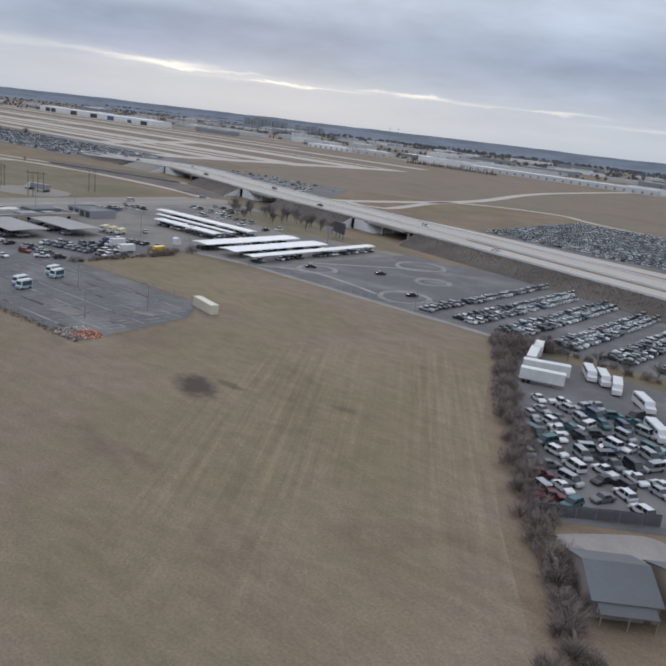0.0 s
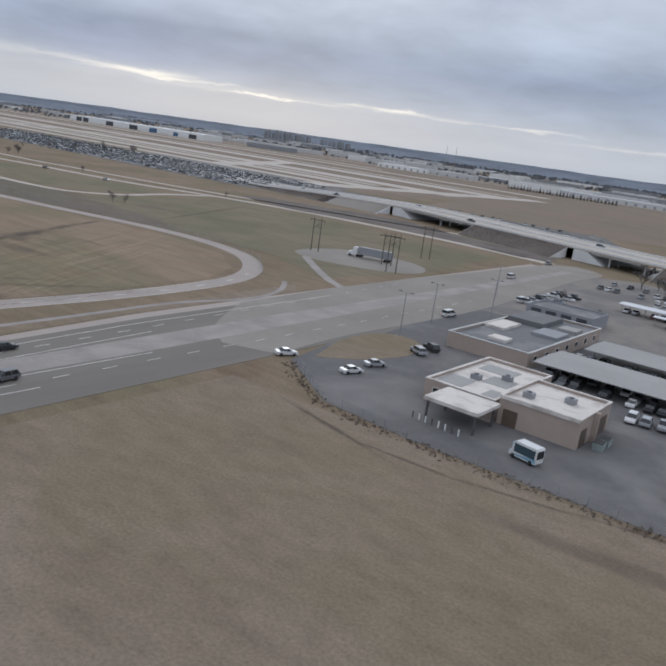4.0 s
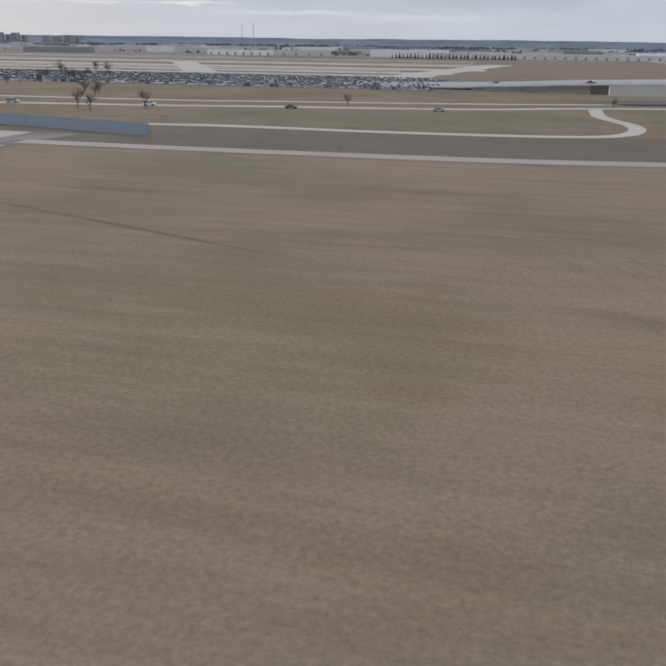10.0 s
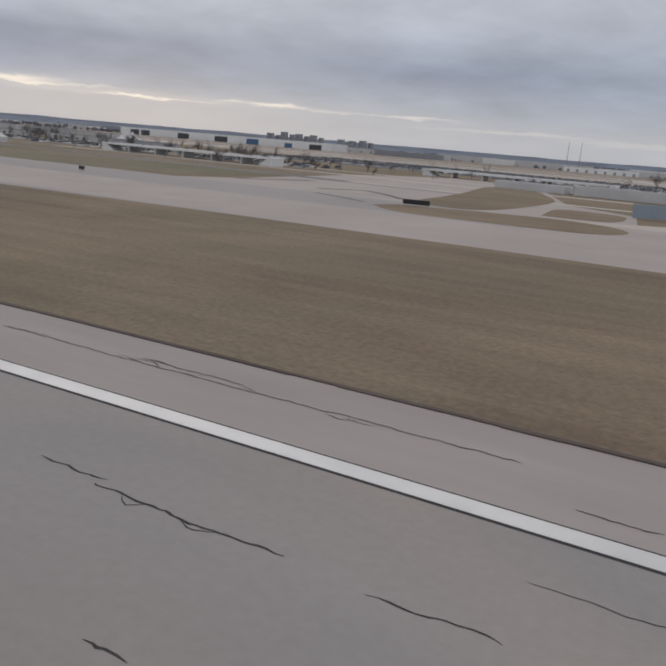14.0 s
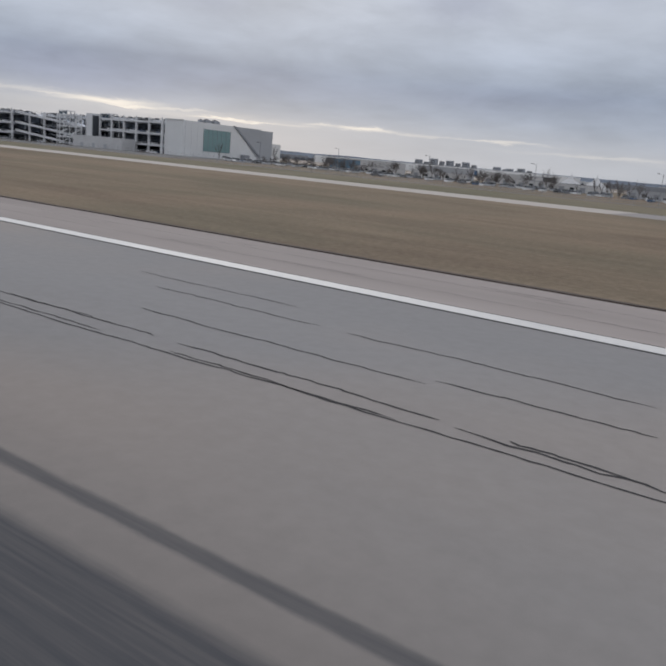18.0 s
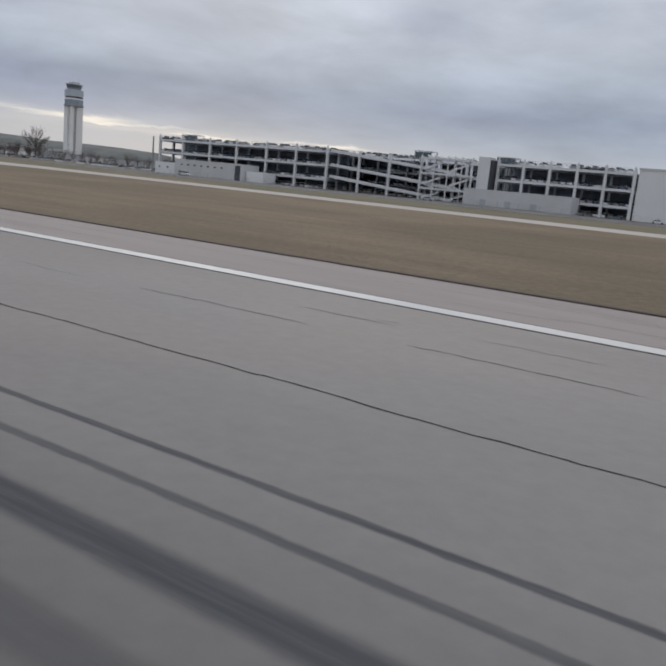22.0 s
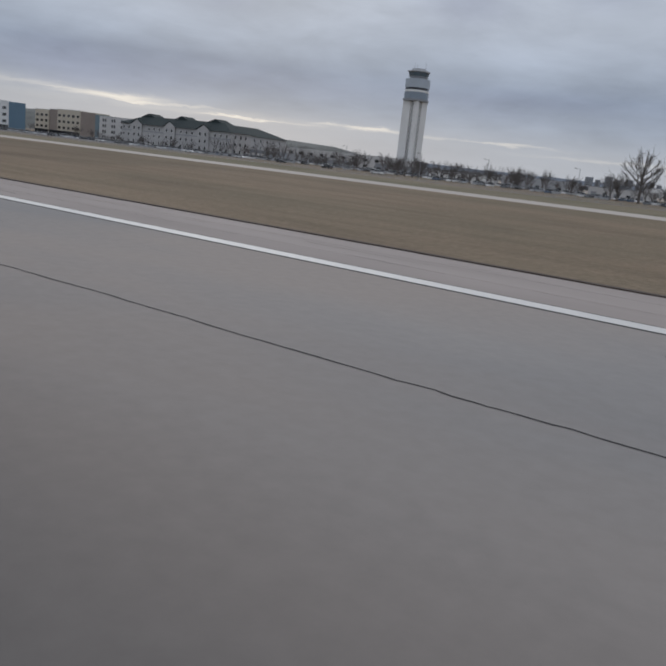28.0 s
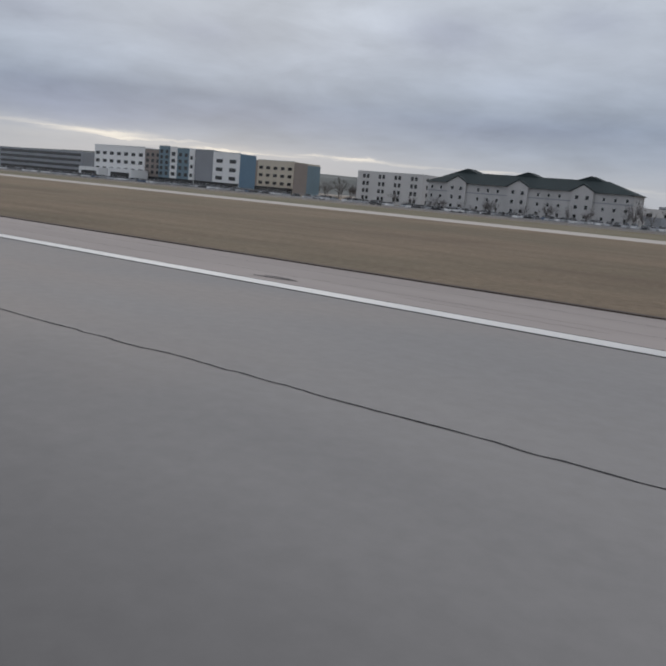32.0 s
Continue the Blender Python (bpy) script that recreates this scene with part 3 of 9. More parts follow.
def add_ribbon(shape, line, width, top, thick=0.12):
    """A band of pavement along a line; tops may follow the line's own height (third number)."""
    left, right = ribbon_poly([p[:2] for p in line], width)
    n = len(line)
    zs = [top + (p[2] if len(p) > 2 else 0.0) for p in line]
    vs = []
    for i in range(n):
        vs += [(left[i].x, left[i].y, zs[i]), (right[i].x, right[i].y, zs[i]), (right[i].x, right[i].y, zs[i] - thick), (left[i].x, left[i].y, zs[i] - thick)]
    fs = [(0, 1, 2, 3), (4 * n - 1, 4 * n - 2, 4 * n - 3, 4 * n - 4)]
    for i in range(n - 1):
        a, b = 4 * i, 4 * i + 4
        fs += [(a, b, b + 1, a + 1), (a + 1, b + 1, b + 2, a + 2), (a + 2, b + 2, b + 3, a + 3), (a + 3, b + 3, b, a)]
    shape.add(vs, fs)
    return shape


def ribbon(name, line, width, top, mat, label="", thick=0.12):
    return tagged(add_ribbon(Shape(), line, width, top, thick).make(name, mat), label, kind="structure")


def add_crack(shape, pts, width, top, seed=0):
    """A tar line of uneven width that thins out at both ends."""
    r = random.Random(seed)
    left, right = ribbon_poly(pts, 1.0)
    n = len(pts)
    vs = []
    for i in range(n):
        m = (left[i] + right[i]) / 2
        k = width * r.uniform(0.7, 1.2) * min(1.0, 0.25 + 0.4 * min(i, n - 1 - i))
        a, b = m + (left[i] - m) * k, m + (right[i] - m) * k
        vs += [(a.x, a.y, top), (b.x, b.y, top)]
    shape.add(vs, [(2 * i, 2 * i + 1, 2 * i + 3, 2 * i + 2) for i in range(n - 1)])
    return shape

# ---- ground, runway, taxiways ----
FT = 0.3048
ring_pts = [(-250 + 5600 * math.cos(2 * math.pi * i / 96), 5600 * math.sin(2 * math.pi * i / 96)) for i in range(96)]
slab("ground", ring_pts, -0.06, M_GRASS, "brown winter grass ground reaching the horizon", 1.0)

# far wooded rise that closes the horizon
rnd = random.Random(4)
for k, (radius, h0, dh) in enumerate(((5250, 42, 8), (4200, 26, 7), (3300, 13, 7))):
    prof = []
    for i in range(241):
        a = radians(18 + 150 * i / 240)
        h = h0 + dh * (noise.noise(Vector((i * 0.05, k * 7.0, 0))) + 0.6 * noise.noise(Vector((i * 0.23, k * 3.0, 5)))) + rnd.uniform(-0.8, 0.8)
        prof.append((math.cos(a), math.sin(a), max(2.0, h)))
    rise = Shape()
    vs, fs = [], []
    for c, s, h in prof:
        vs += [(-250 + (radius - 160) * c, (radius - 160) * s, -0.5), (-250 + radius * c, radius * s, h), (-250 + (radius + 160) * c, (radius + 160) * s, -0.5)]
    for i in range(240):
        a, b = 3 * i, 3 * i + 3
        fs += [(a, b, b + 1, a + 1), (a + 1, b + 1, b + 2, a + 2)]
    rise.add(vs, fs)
    tagged(rise.make("backdrop", M_WOODS), "wooded hills along the far horizon, coloured blue-grey with haze", "woods", kind="structure")

slab("runway", [(0, -30), (0, 22.9), (-2440, 22.9), (-2440, -30)], 0.0, M_RUNWAY, "grey grooved concrete runway with painted markings")
slab("runway_shoulder", [(0, 22.9), (0, 30.2), (-2440, 30.2), (-2440, 22.9)], -0.01, M_SHOULDER, "pinkish concrete runway shoulder", category="shoulder")
slab("blast_pad", [(54.2, -30.4), (54.2, 30.4), (0, 30.4), (0, -30.4)], -0.012, M_ASPHALT, "dark asphalt blast pad with yellow chevrons", category="pavement")
slab("apron", [(-2, 30.2), (-2, 152), (-160, 152), (-300, 150), (-420, 147), (-2440, 147), (-2440, 30.2)], -0.02, M_APRON, "grey concrete taxiway pavement with sealed cracks", category="taxiway")
slab("apron_far", [(-2.2, 98), (-2.2, 152), (-160, 152), (-160, 108), (-60, 100)], -0.0178, M_ROAD, "pale warm concrete of the far apron", 0.04, "taxiway")
slab("apron_edge", [(-2, 152), (-1, 187), (-60, 190), (-118, 188), (-160, 152)], -0.018, M_TAN, "pale beige concrete apron edge", category="taxiway")
slab("side_pad", [(-1, 110), (8.5, 112), (10, 167), (13, 187), (-1, 187)], -0.015, M_LOT_WARM, "worn brownish asphalt pad with faded white lines", category="pavement")

isle1 = [(-46, 30.2), (-41, 35), (-36, 42), (-32, 50.5), (-31.4, 56.5), (-32.4, 63.5), (-35.5, 73), (-44, 81), (-61, 84.5), (-93, 87.5), (-150, 89), (-245, 85), (-271, 81), (-286, 75), (-290, 60), (-291, 45), (-289, 36), (-283, 30.2)]
slab("grass_island_east", smooth_line(isle1, 3.0) + [isle1[-1]], 0.05, M_ISLE, "brown winter grass island beside the runway", 0.1, "grass")
isle2 = [(-341, 34), (-337, 45), (-338, 62), (-346, 86), (-365, 108), (-395, 121), (-430, 124), (-790, 124), (-815, 122), (-828, 112), (-832, 95), (-833, 60), (-832, 45), (-829, 35), (-824, 30.2), (-347, 30.2)]
slab("grass_island_middle", isle2, 0.05, M_ISLE, "brown winter grass strip between runway and taxiway", 0.1, "grass")
isle3 = [(-884, 30.2), (-877, 34), (-873.5, 40), (-872, 52), (-876, 74), (-884, 90), (-900, 112), (-925, 124), (-2440, 124), (-2440, 30.2)]
slab("grass_island_west", isle3, 0.05, M_ISLE, "brown winter grass strip between runway and taxiway", 0.1, "grass")
edge = Shape()
for xa, xb in ((-282.9, -46.1), (-823.9, -347.1), (-2440, -884.1)):
    u = xa
    while u < xb:
        v = min(xb, u + 2.5)
        edge.box(u, v, 30.0 - 0.10 * noise.noise(Vector((u * 0.3, 1, 0))), 30.32 + 0.12 * noise.noise(Vector((u * 0.4, 5, 0))), -0.05, 0.054)
        u = v
tagged(edge.make("bare_soil_edge", M_DIRT), "dark bare soil along the edge of the turf", "soil", kind="stuff")
ribbon("taxiway", [(-430, 135.5, 0), (-900, 135.5, 0), (-2440, 135.5, 0)], 23, -0.008, M_TAXI, "pale concrete taxiway", 0.05)

# painted markings
EDGE = Shape().box(-2440, -6.1, 21.95, 22.86, -0.02, 0.008)
tagged(EDGE.make("runway_edge_line", M_WHITE), "white painted runway edge line", "line", kind="structure")
Shape().box(-2440, -6.1, 21.76, 21.945, -0.02, 0.004).box(-2440, -6.1, 22.865, 22.96, -0.02, 0.004).make("runway_edge_line_border", M_TAR)["kind"] = "structure"
border = Shape()


def painted_bar(x0, x1, y0, y1):
    ob = tagged(Shape().box(x0, x1, y0, y1, -0.02, 0.010).make("runway_bar_marking", M_WHITE), "white painted runway bar with black border", "marking", "runway bars", "structure")
    border.box(x0 - 0.16, x1 + 0.16, y0 - 0.16, y1 + 0.16, -0.02, 0.005)
    return ob


for i in range(6):
    y = 21.03 - i * 11.5 * FT
    painted_bar(-51.8, -6.1, y - 5.75 * FT, y)
for k, groups in ((1, ((58, 64), (47, 53), (36, 42))), (3, ((47, 53), (36, 42))), (4, ((47, 53), (36, 42))), (5, ((36, 42),)), (6, ((36, 42),))):
    for a, b in groups:
        painted_bar(-(500 * k + 75) * FT, -500 * k * FT, a * FT, b * FT)
painted_bar(-1150 * FT, -1000 * FT, 36 * FT, 66 * FT)
tagged(border.make("marking_borders", M_TAR), "black borders round the white bars", "marking", kind="structure")

for k, x in enumerate((53.2, 39.2, 25.8, 11.4)):
    line = [(x, 29.2, 0), (x - 29.2, 0.0, 0)]
    ribbon("chevron_line", line, 0.78, 0.0, M_YELLOW, "yellow painted chevron on the blast pad", 0.05)

M_WORNLINE = material("worn_dark_paint", (0.13, 0.125, 0.125), 0.8, vary=0.3, scale=1.0, big=0.3, where="World")
M_OLDYELLOW = material("faded_yellow_paint", (0.27, 0.245, 0.205), 0.8, vary=0.25, scale=1.5, big=0.3, where="World")
M_RUBBERED = material("dark_line_border", (0.060, 0.060, 0.066), 0.75, vary=0.3, scale=1.2, big=0.5, dark=(0.12, 0.118, 0.12), dark_at=(0.5, 0.75), where="World")
# yellow lead-off lines
lead = smooth_line([(-826.5, 2.0), (-829.4, 4.3), (-832, 6.2), (-835.2, 8.4), (-838.9, 11.3), (-841.6, 13.6), (-844, 16.2), (-847.3, 20.7), (-850, 25.2), (-852, 31), (-853, 40), (-852.5, 60), (-852, 90), (-852, 124)], 1.0)
main = [p for p in lead if p[1] < 23.5]
rest = [p for p in lead if p[1] > 22.5]
shadow = [(p[0] - 0.10, p[1] - 0.12) for p in main]
ribbon("lead_off_line_border", [(*p, 0) for p in shadow], 0.58, 0.010, M_RUBBERED, "dark border of the yellow lead-off line", 0.05)
ribbon("lead_off_line", [(*p, 0) for p in main], 0.15, 0.016, M_YELLOW, "curving yellow taxiway lead-off line", 0.05)
ribbon("taxi_line", [(*p, 0) for p in rest], 0.20, 0.011, M_OLDYELLOW, "faded grey taxi line", 0.05)
lead3 = smooth_line([(-23.1, 27.8), (-18.5, 35.1), (-15.5, 42.5), (-13, 52.8), (-12.4, 73.7), (-13, 95), (-16, 140)], 1.5)
ribbon("taxi_line", [(*p, 0) for p in lead3], 0.34, -0.006, M_WORNLINE, "worn dark taxi line", 0.03)
ribbon("taxi_line", [(*p, 0) for p in lead3], 0.16, -0.002, M_OLDYELLOW, "faded yellow taxi line", 0.03)

# hold position bars and red painted runway signs
ribbon("hold_line", [(-36.5, 74.4, 0), (-2.0, 75.0, 0)], 1.5, -0.010, M_BLACK, "black band under the yellow holding lines", 0.03)
for k in range(20):
    x = -36.0 + 1.72 * k
    for j, dy in enumerate((-0.45, -0.15)):
        Shape().box(x, x + 0.95, 74.75 + dy, 74.87 + dy, -0.05, -0.003).make("hold_dash", M_YELLOW)["kind"] = "structure"
for dy in (0.2, 0.5):
    Shape().box(-36, -2.2, 74.7 + dy, 74.82 + dy, -0.05, -0.003).make("hold_bar", M_YELLOW)["kind"] = "structure"


def flat_text(name, body, size, at, rz, mat, label):
    """Letters laid as a thin mesh with the built-in font."""
    cu = bpy.data.curves.new(name, "FONT")
    cu.body, cu.size, cu.align_x, cu.align_y, cu.extrude = body, size, "CENTER", "CENTER", 0.004
    tmp = bpy.data.objects.new(name, cu)
    scene.collection.objects.link(tmp)
    me = bpy.data.meshes.new_from_object(tmp.evaluated_get(bpy.context.evaluated_depsgraph_get()))
    bpy.data.objects.remove(tmp)
    me.materials.clear()
    me.materials.append(mat)
    ob = new(name, me)
    ob.matrix_world = at @ pose(0, 0, 0, 0, 0, rz)
    return tagged(ob, label, "writing")


for cx in (-16.6, -9.6):
    Shape().box(cx - 1.8, cx + 1.8, 77.0, 80.4, -0.05, -0.004).make("painted_hold_sign", M_REDMARK)["kind"] = "structure"
    flat_text("painted_runway_number", "10L", 2.75, pose(cx, 78.7, 0.004), 180, M_WHITE, "white painted runway number on a red field")
for k in range(4):
    for j in range(2):
        Shape().box(-14.3 + k * 0.75, -13.9 + k * 0.75, 84.0 + j * 2.2, 85.2 + j * 2.2, -0.05, -0.003).make("taxi_dash", M_YELLOW)["kind"] = "structure"
Shape().box(-24.5, -19.2, 77.2, 80.8, -0.05, -0.006).make("dark_repair_patch", M_ASPHALT)["kind"] = "structure"
for y, x1 in ((128, 8.0), (139, 8.4), (160, 9.3)):
    Shape().box(-0.6, x1, y, y + 0.5, -0.05, -0.008).make("pad_line", M_WHITE)["kind"] = "structure"


# sealed cracks: meandering tar lines of real thickness
def crack(shape, x0, x1, y, width=0.06, wander=0.12, seed=0, step=0.4, z=0.004, along="x", slope=0.0):
    r = random.Random(seed)
    pts, drift, slow, u = [], 0.0, 0.0, x0
    while u < x1:
        slow = slow * 0.97 + r.uniform(-wander, wander) * 0.4
        drift = drift * 0.55 + r.uniform(-wander, wander) * 0.55
        v = y + slow + drift + slope * (u - x0)
        pts.append((u, v, 0) if along == "x" else (v, u, 0))
        u += step * r.uniform(0.4, 1.6)
    if len(pts) > 2:
        add_crack(shape, [p[:2] for p in pts], width * r.uniform(0.65, 0.95), z + 0.004, seed)


seams, faint = Shape(), Shape()
r = random.Random(11)
crack(seams, -2400, -395, 11.3, 0.075, 0.06, 1, 0.3)
for y, chance, most in ((16.5, 0.15, 6), (14.0, 0.10, 5), (18.6, 0.10, 4), (13.0, 0.05, 3), (24.4, 0.42, 9), (25.7, 0.25, 7), (26.8, 0.40, 9), (28.2, 0.30, 7)):
    x = -400.0 if y < 20 else -150.0
    while x > -1330:
        n = r.uniform(1.5, most)
        if r.random() < chance:
            crack(seams if y < 9 else faint, x - n, x, y + r.uniform(-0.25, 0.25), r.uniform(0.06, 0.09) if y < 9 else r.uniform(0.03, 0.05), 0.06 if y < 9 else 0.10, r.randint(0, 9999), 0.35)
            if r.random() < 0.25:
                crack(faint, x - n * 0.3, x - n * 0.05, y + r.uniform(-0.3, 0.3), 0.03, 0.2, r.randint(0, 9999), 0.25)
        x -= n + r.uniform(0.5, 6)
for y in (25.2, 27.7):
    x = -390.0
    while x > -1400:
        n = r.uniform(30, 160)
        crack(faint, x - n, x, y + r.uniform(-0.15, 0.15), 0.04, 0.07, int(-x), 0.5)
        x -= n + r.uniform(4, 60)
crack(seams, -831.0, -828.0, 5.5, 0.08, 0.05, 15, 0.3)
crack(seams, -828.9, -826.5, 6.65, 0.06, 0.05, 16, 0.3)
# single cracks: start, end, offset from the centreline, width
far_end = ((-1067.2, -1062.6, 11.6, 0.05), (-1063.2, -1060.0, 8.5, 0.05), (-1059.0, -1056.2, 7.9, 0.05), (-1055.1, -1054.4, 6.1, 0.07), (-1053.9, -1051.8, 6.2, 0.06), (-1051.5, -1050.4, 6.3, 0.06), (-1110.3, -1108.8, 4.8, 0.05),
           (-1162.4, -1158.1, 5.4, 0.07), (-1164.7, -1164.0, 7.9, 0.05), (-1163.2, -1162.3, 7.4, 0.05))
middle = ((-891.0, -883.0, 5.1, 0.045), (-898.6, -891.5, 18.9, 0.04), (-717.7, -714.9, 5.5, 0.08), (-713.7, -711.2, 7.9, 0.05), (-546.4, -531.9, 14.4, 0.04), (-541.6, -534.7, 12.2, 0.04), (-407.2, -400.4, 12.05, 0.06), (-410.6, -401.6, 13.9, 0.05), (-412.8, -406.3, 16.45, 0.045), (-401.8, -397.2, 14.25, 0.055), (-405.5, -397.6, 16.35, 0.045), (-399.2, -396.9, 12.0, 0.08), (-413.9, -408.0, 12.1, 0.05), (-415.3, -408.1, 18.0, 0.04),
          (-406.8, -400.9, 11.45, 0.05), (-414.0, -409.0, 11.4, 0.045))
near_end = ((-222.6, -200.5, 19.6, 0.05), (-207.3, -196.6, 16.7, 0.075), (-215.0, -211.2, 14.5, 0.075), (-211.5, -206.4, 14.85, 0.08), (-208.6, -197.8, 11.2, 0.085), (-205.1, -199.4, 11.6, 0.08), (-200.5, -199.4, 13.65, 0.09), (-201.2, -196.6, 16.3, 0.07), (-215.4, -197.8, 26.9, 0.05), (-206.0, -204.6, 14.6, 0.08),
            (-146.7, -143.7, 17.0, 0.07), (-143.9, -137.0, 16.5, 0.075), (-134.6, -131.1, 16.2, 0.08), (-161.0, -133.5, 26.8, 0.06), (-152.0, -146.0, 27.3, 0.05), (-131.3, -128.6, 24.3, 0.06), (-138.7, -137.4, 11.2, 0.08))
lane_joint = ((-792.0, -781.6, 16.55, 0.04), (-780.6, -771.5, 16.6, 0.045), (-603.3, -598.9, 16.15, 0.04), (-596.8, -591.9, 16.4, 0.04), (-667.4, -660.8, 16.4, 0.04), (-658.2, -652.4, 16.55, 0.04), (-717.5, -716.4, 16.1, 0.05), (-1162.6, -1159.4, 17.15, 0.045),
              (-1114.1, -1113.0, 16.3, 0.05), (-1109.3, -1108.1, 16.7, 0.05), (-598.1, -597.1, 8.8, 0.06))
for part_of in (far_end, middle, near_end, lane_joint):
    for x0, x1, y, wd in part_of:
        crack(seams, x0, x1, y, wd * 1.3, 0.10 if part_of is near_end else 0.065, int(-x0), 0.22)
        if part_of is near_end and x1 - x0 > 4.0:
            # a side branch that leaves the crack and joins it again
            for _ in range(1 + int((x1 - x0) / 6)):
                a = r.uniform(x0, x1 - 1.2)
                n, o = r.uniform(0.6, min(2.0, x1 - a)), r.choice((-1, 1)) * r.uniform(0.2, 0.45)
                bend = [(a, y), (a + n * 0.2, y + o * 0.8), (a + n * 0.5, y + o), (a + n * 0.75, y + o * 0.6), (a + n, y)]
                add_crack(seams, [(q[0] + r.uniform(-0.05, 0.05), q[1] + r.uniform(-0.08, 0.08)) for q in smooth_line(bend, 0.25)], wd * 0.8, 0.008, int(-a))
add_crack(seams, smooth_line([(-1056.8, 11.25), (-1057.4, 12.4), (-1055.1, 11.9), (-1055.0, 11.3)], 0.2), 0.05, 0.008, 4)
crack(seams, -772.1, -770.3, 6.42, 0.07, 0.05, 9, 0.25)
crack(faint, -1226.5, -1224.0, 23.9, 0.2, 0.15, 6, 0.25)
crack(faint, -1226.2, -1224.3, 24.3, 0.2, 0.15, 8, 0.25)
# the touchdown end is more broken
for y in (11.7, 12.4, 13.6, 14.8, 16.4, 17.6, 19.2, 24.8, 26.6, 28.2):
    x = -55.0 if y > 16 else (-240.0 if y > 13 else -300.0)
    while x > (-400 if y > 13 else -470):
        n = r.uniform(3, 14) if y < 22 else r.uniform(2, 6)
        if r.random() < 0.22 and not (-226 < x < -194 or -162 < x - n and x < -126):
            crack(seams, x - n, x, y + r.uniform(-0.5, 0.5), r.uniform(0.045, 0.08) if y < 22 else r.uniform(0.07, 0.11), 0.14, r.randint(0, 9999), 0.35)
            if r.random() < 0.35:
                crack(seams, x - n * 0.8, x - n * 0.4, y + r.uniform(-0.3, 0.3), r.uniform(0.03, 0.05), 0.25, r.randint(0, 9999), 0.3)
        x -= n + r.uniform(1, 8)
# apron cracks fan along the turn
for k in range(19):
    x = -33.5 + 1.65 * k + r.uniform(-0.5, 0.5)
    y0 = r.uniform(31, 36)
    lean = 0.03 if x < -12 else 0.005
    while y0 < 72:
        run = r.uniform(5, 18)
        if r.random() < 0.85:
            xs = x + lean * (y0 - 32)
            crack(seams if r.random() < 0.8 else faint, y0, min(y0 + run, 73.5), xs, r.uniform(0.06, 0.10), 0.26, r.randint(0, 9999), 0.4, -0.012, "y", lean)
            if r.random() < 0.5:
                crack(seams, y0 + run * 0.3, min(y0 + run * 0.3 + 1.6, 73), xs + r.uniform(-0.6, 0.6), 0.09, 0.6, r.randint(0, 9999), 0.25, -0.012, "y")
        y0 += run + r.uniform(0.3, 3)
for x0, x1, y, wd, tilt in ((-52, -4.7, 23.7, 0.10, 0.06), (-50, -9, 26.5, 0.09, -0.05), (-48, -5.9, 25.9, 0.10, -0.042), (-26, -14, 28.6, 0.07, -0.04), (-10, -6.5, 27.6, 0.07, 0.0), (-60, -34, 28.2, 0.07, 0.01)):
    crack(seams, x0, x1, y, wd, 0.16, int(-x0 * 7), 0.4, 0.004, "x", tilt)
    for _ in range(4):
        a = r.uniform(x0, x1 - 3)
        crack(seams, a, a + r.uniform(1, 3.5), y + tilt * (a - x0) + r.uniform(-0.35, 0.35), 0.06, 0.2, r.randint(0, 9999), 0.25, 0.004, "x", tilt)
for k in range(16):
    y0 = r.uniform(80, 165)
    crack(faint, y0, y0 + r.uniform(4, 18), r.uniform(-90, -5), r.uniform(0.12, 0.18), 0.35, r.randint(0, 9999), 0.9, -0.008, "y")
crack(faint, -34, -2.3, 30.5, 0.10, 0.03, 5)
crack(seams, -689.4, -673, 12.1, 0.055, 0.05, 77, 0.3)
add_crack(seams, smooth_line([(-684.7, 6.3), (-684.3, 6.56), (-683.4, 6.6), (-682.5, 6.52), (-681.7, 6.45)], 0.2), 0.11, 0.008, 3)
for k in range(60):
    x0 = r.uniform(-900, -832)
    crack(seams if k % 3 == 0 else faint, x0, x0 + r.uniform(2, 12), r.uniform(24, 60), r.uniform(0.05, 0.09), 0.25, r.randint(0, 9999), 0.5, 0.004 if k % 2 else -0.012)
crack(seams, 7.4, 30.0, -504.8, 0.07, 0.02, 3, 1.0, 0.004, "y")
crack(seams, 22.9, 30.0, -896.0, 0.08, 0.05, 4, 1.0, 0.004, "y")
tagged(seams.make("sealed_cracks", M_TAR), "black sealed cracks in the pavement", "cracks", kind="stuff")
M_FAINT = material("worn_crack_sealant", (0.125, 0.120, 0.120), 0.9, gloss=0.05, vary=0.25, scale=1.0, big=0.2, where="World")
tagged(faint.make("worn_cracks", M_FAINT), "worn grey sealed cracks in the pavement", "cracks", kind="stuff")

# ---- roads and lots on the approach ----
perimeter = smooth_line([(341.5, -220), (341.5, -40), (341.5, 40), (341.8, 80), (343, 108), (342, 135), (338, 158), (328, 176), (311, 190), (290, 196.5), (268, 197), (240, 193), (200, 184), (129, 172), (60, 169), (8, 169)], 4.0)
ribbon("perimeter_road", [(*p, 0) for p in perimeter], 6.5, 0.0, M_ROAD, "pinkish concrete perimeter road with a sharp bend")
for k, edge_line in enumerate(ribbon_poly(perimeter, 6.2)):
    ribbon("road_edge_line", [(q.x, q.y, 0) for q in edge_line if q.y < 150 and q.x > 300], 0.14, 0.012, M_WHITE, "thin white edge line of the perimeter road", 0.04)
for i in range(8, len(perimeter) - 1, 3):
    a, b = Vector(perimeter[i]), Vector(perimeter[i + 1])
    if a.x > 330:
        ribbon("road_dash", [(a.x, a.y, 0), ((a + (b - a) * 0.75).x, (a + (b - a) * 0.75).y, 0)], 0.22, 0.012, M_WHITE, "white dashed centre line", 0.04)
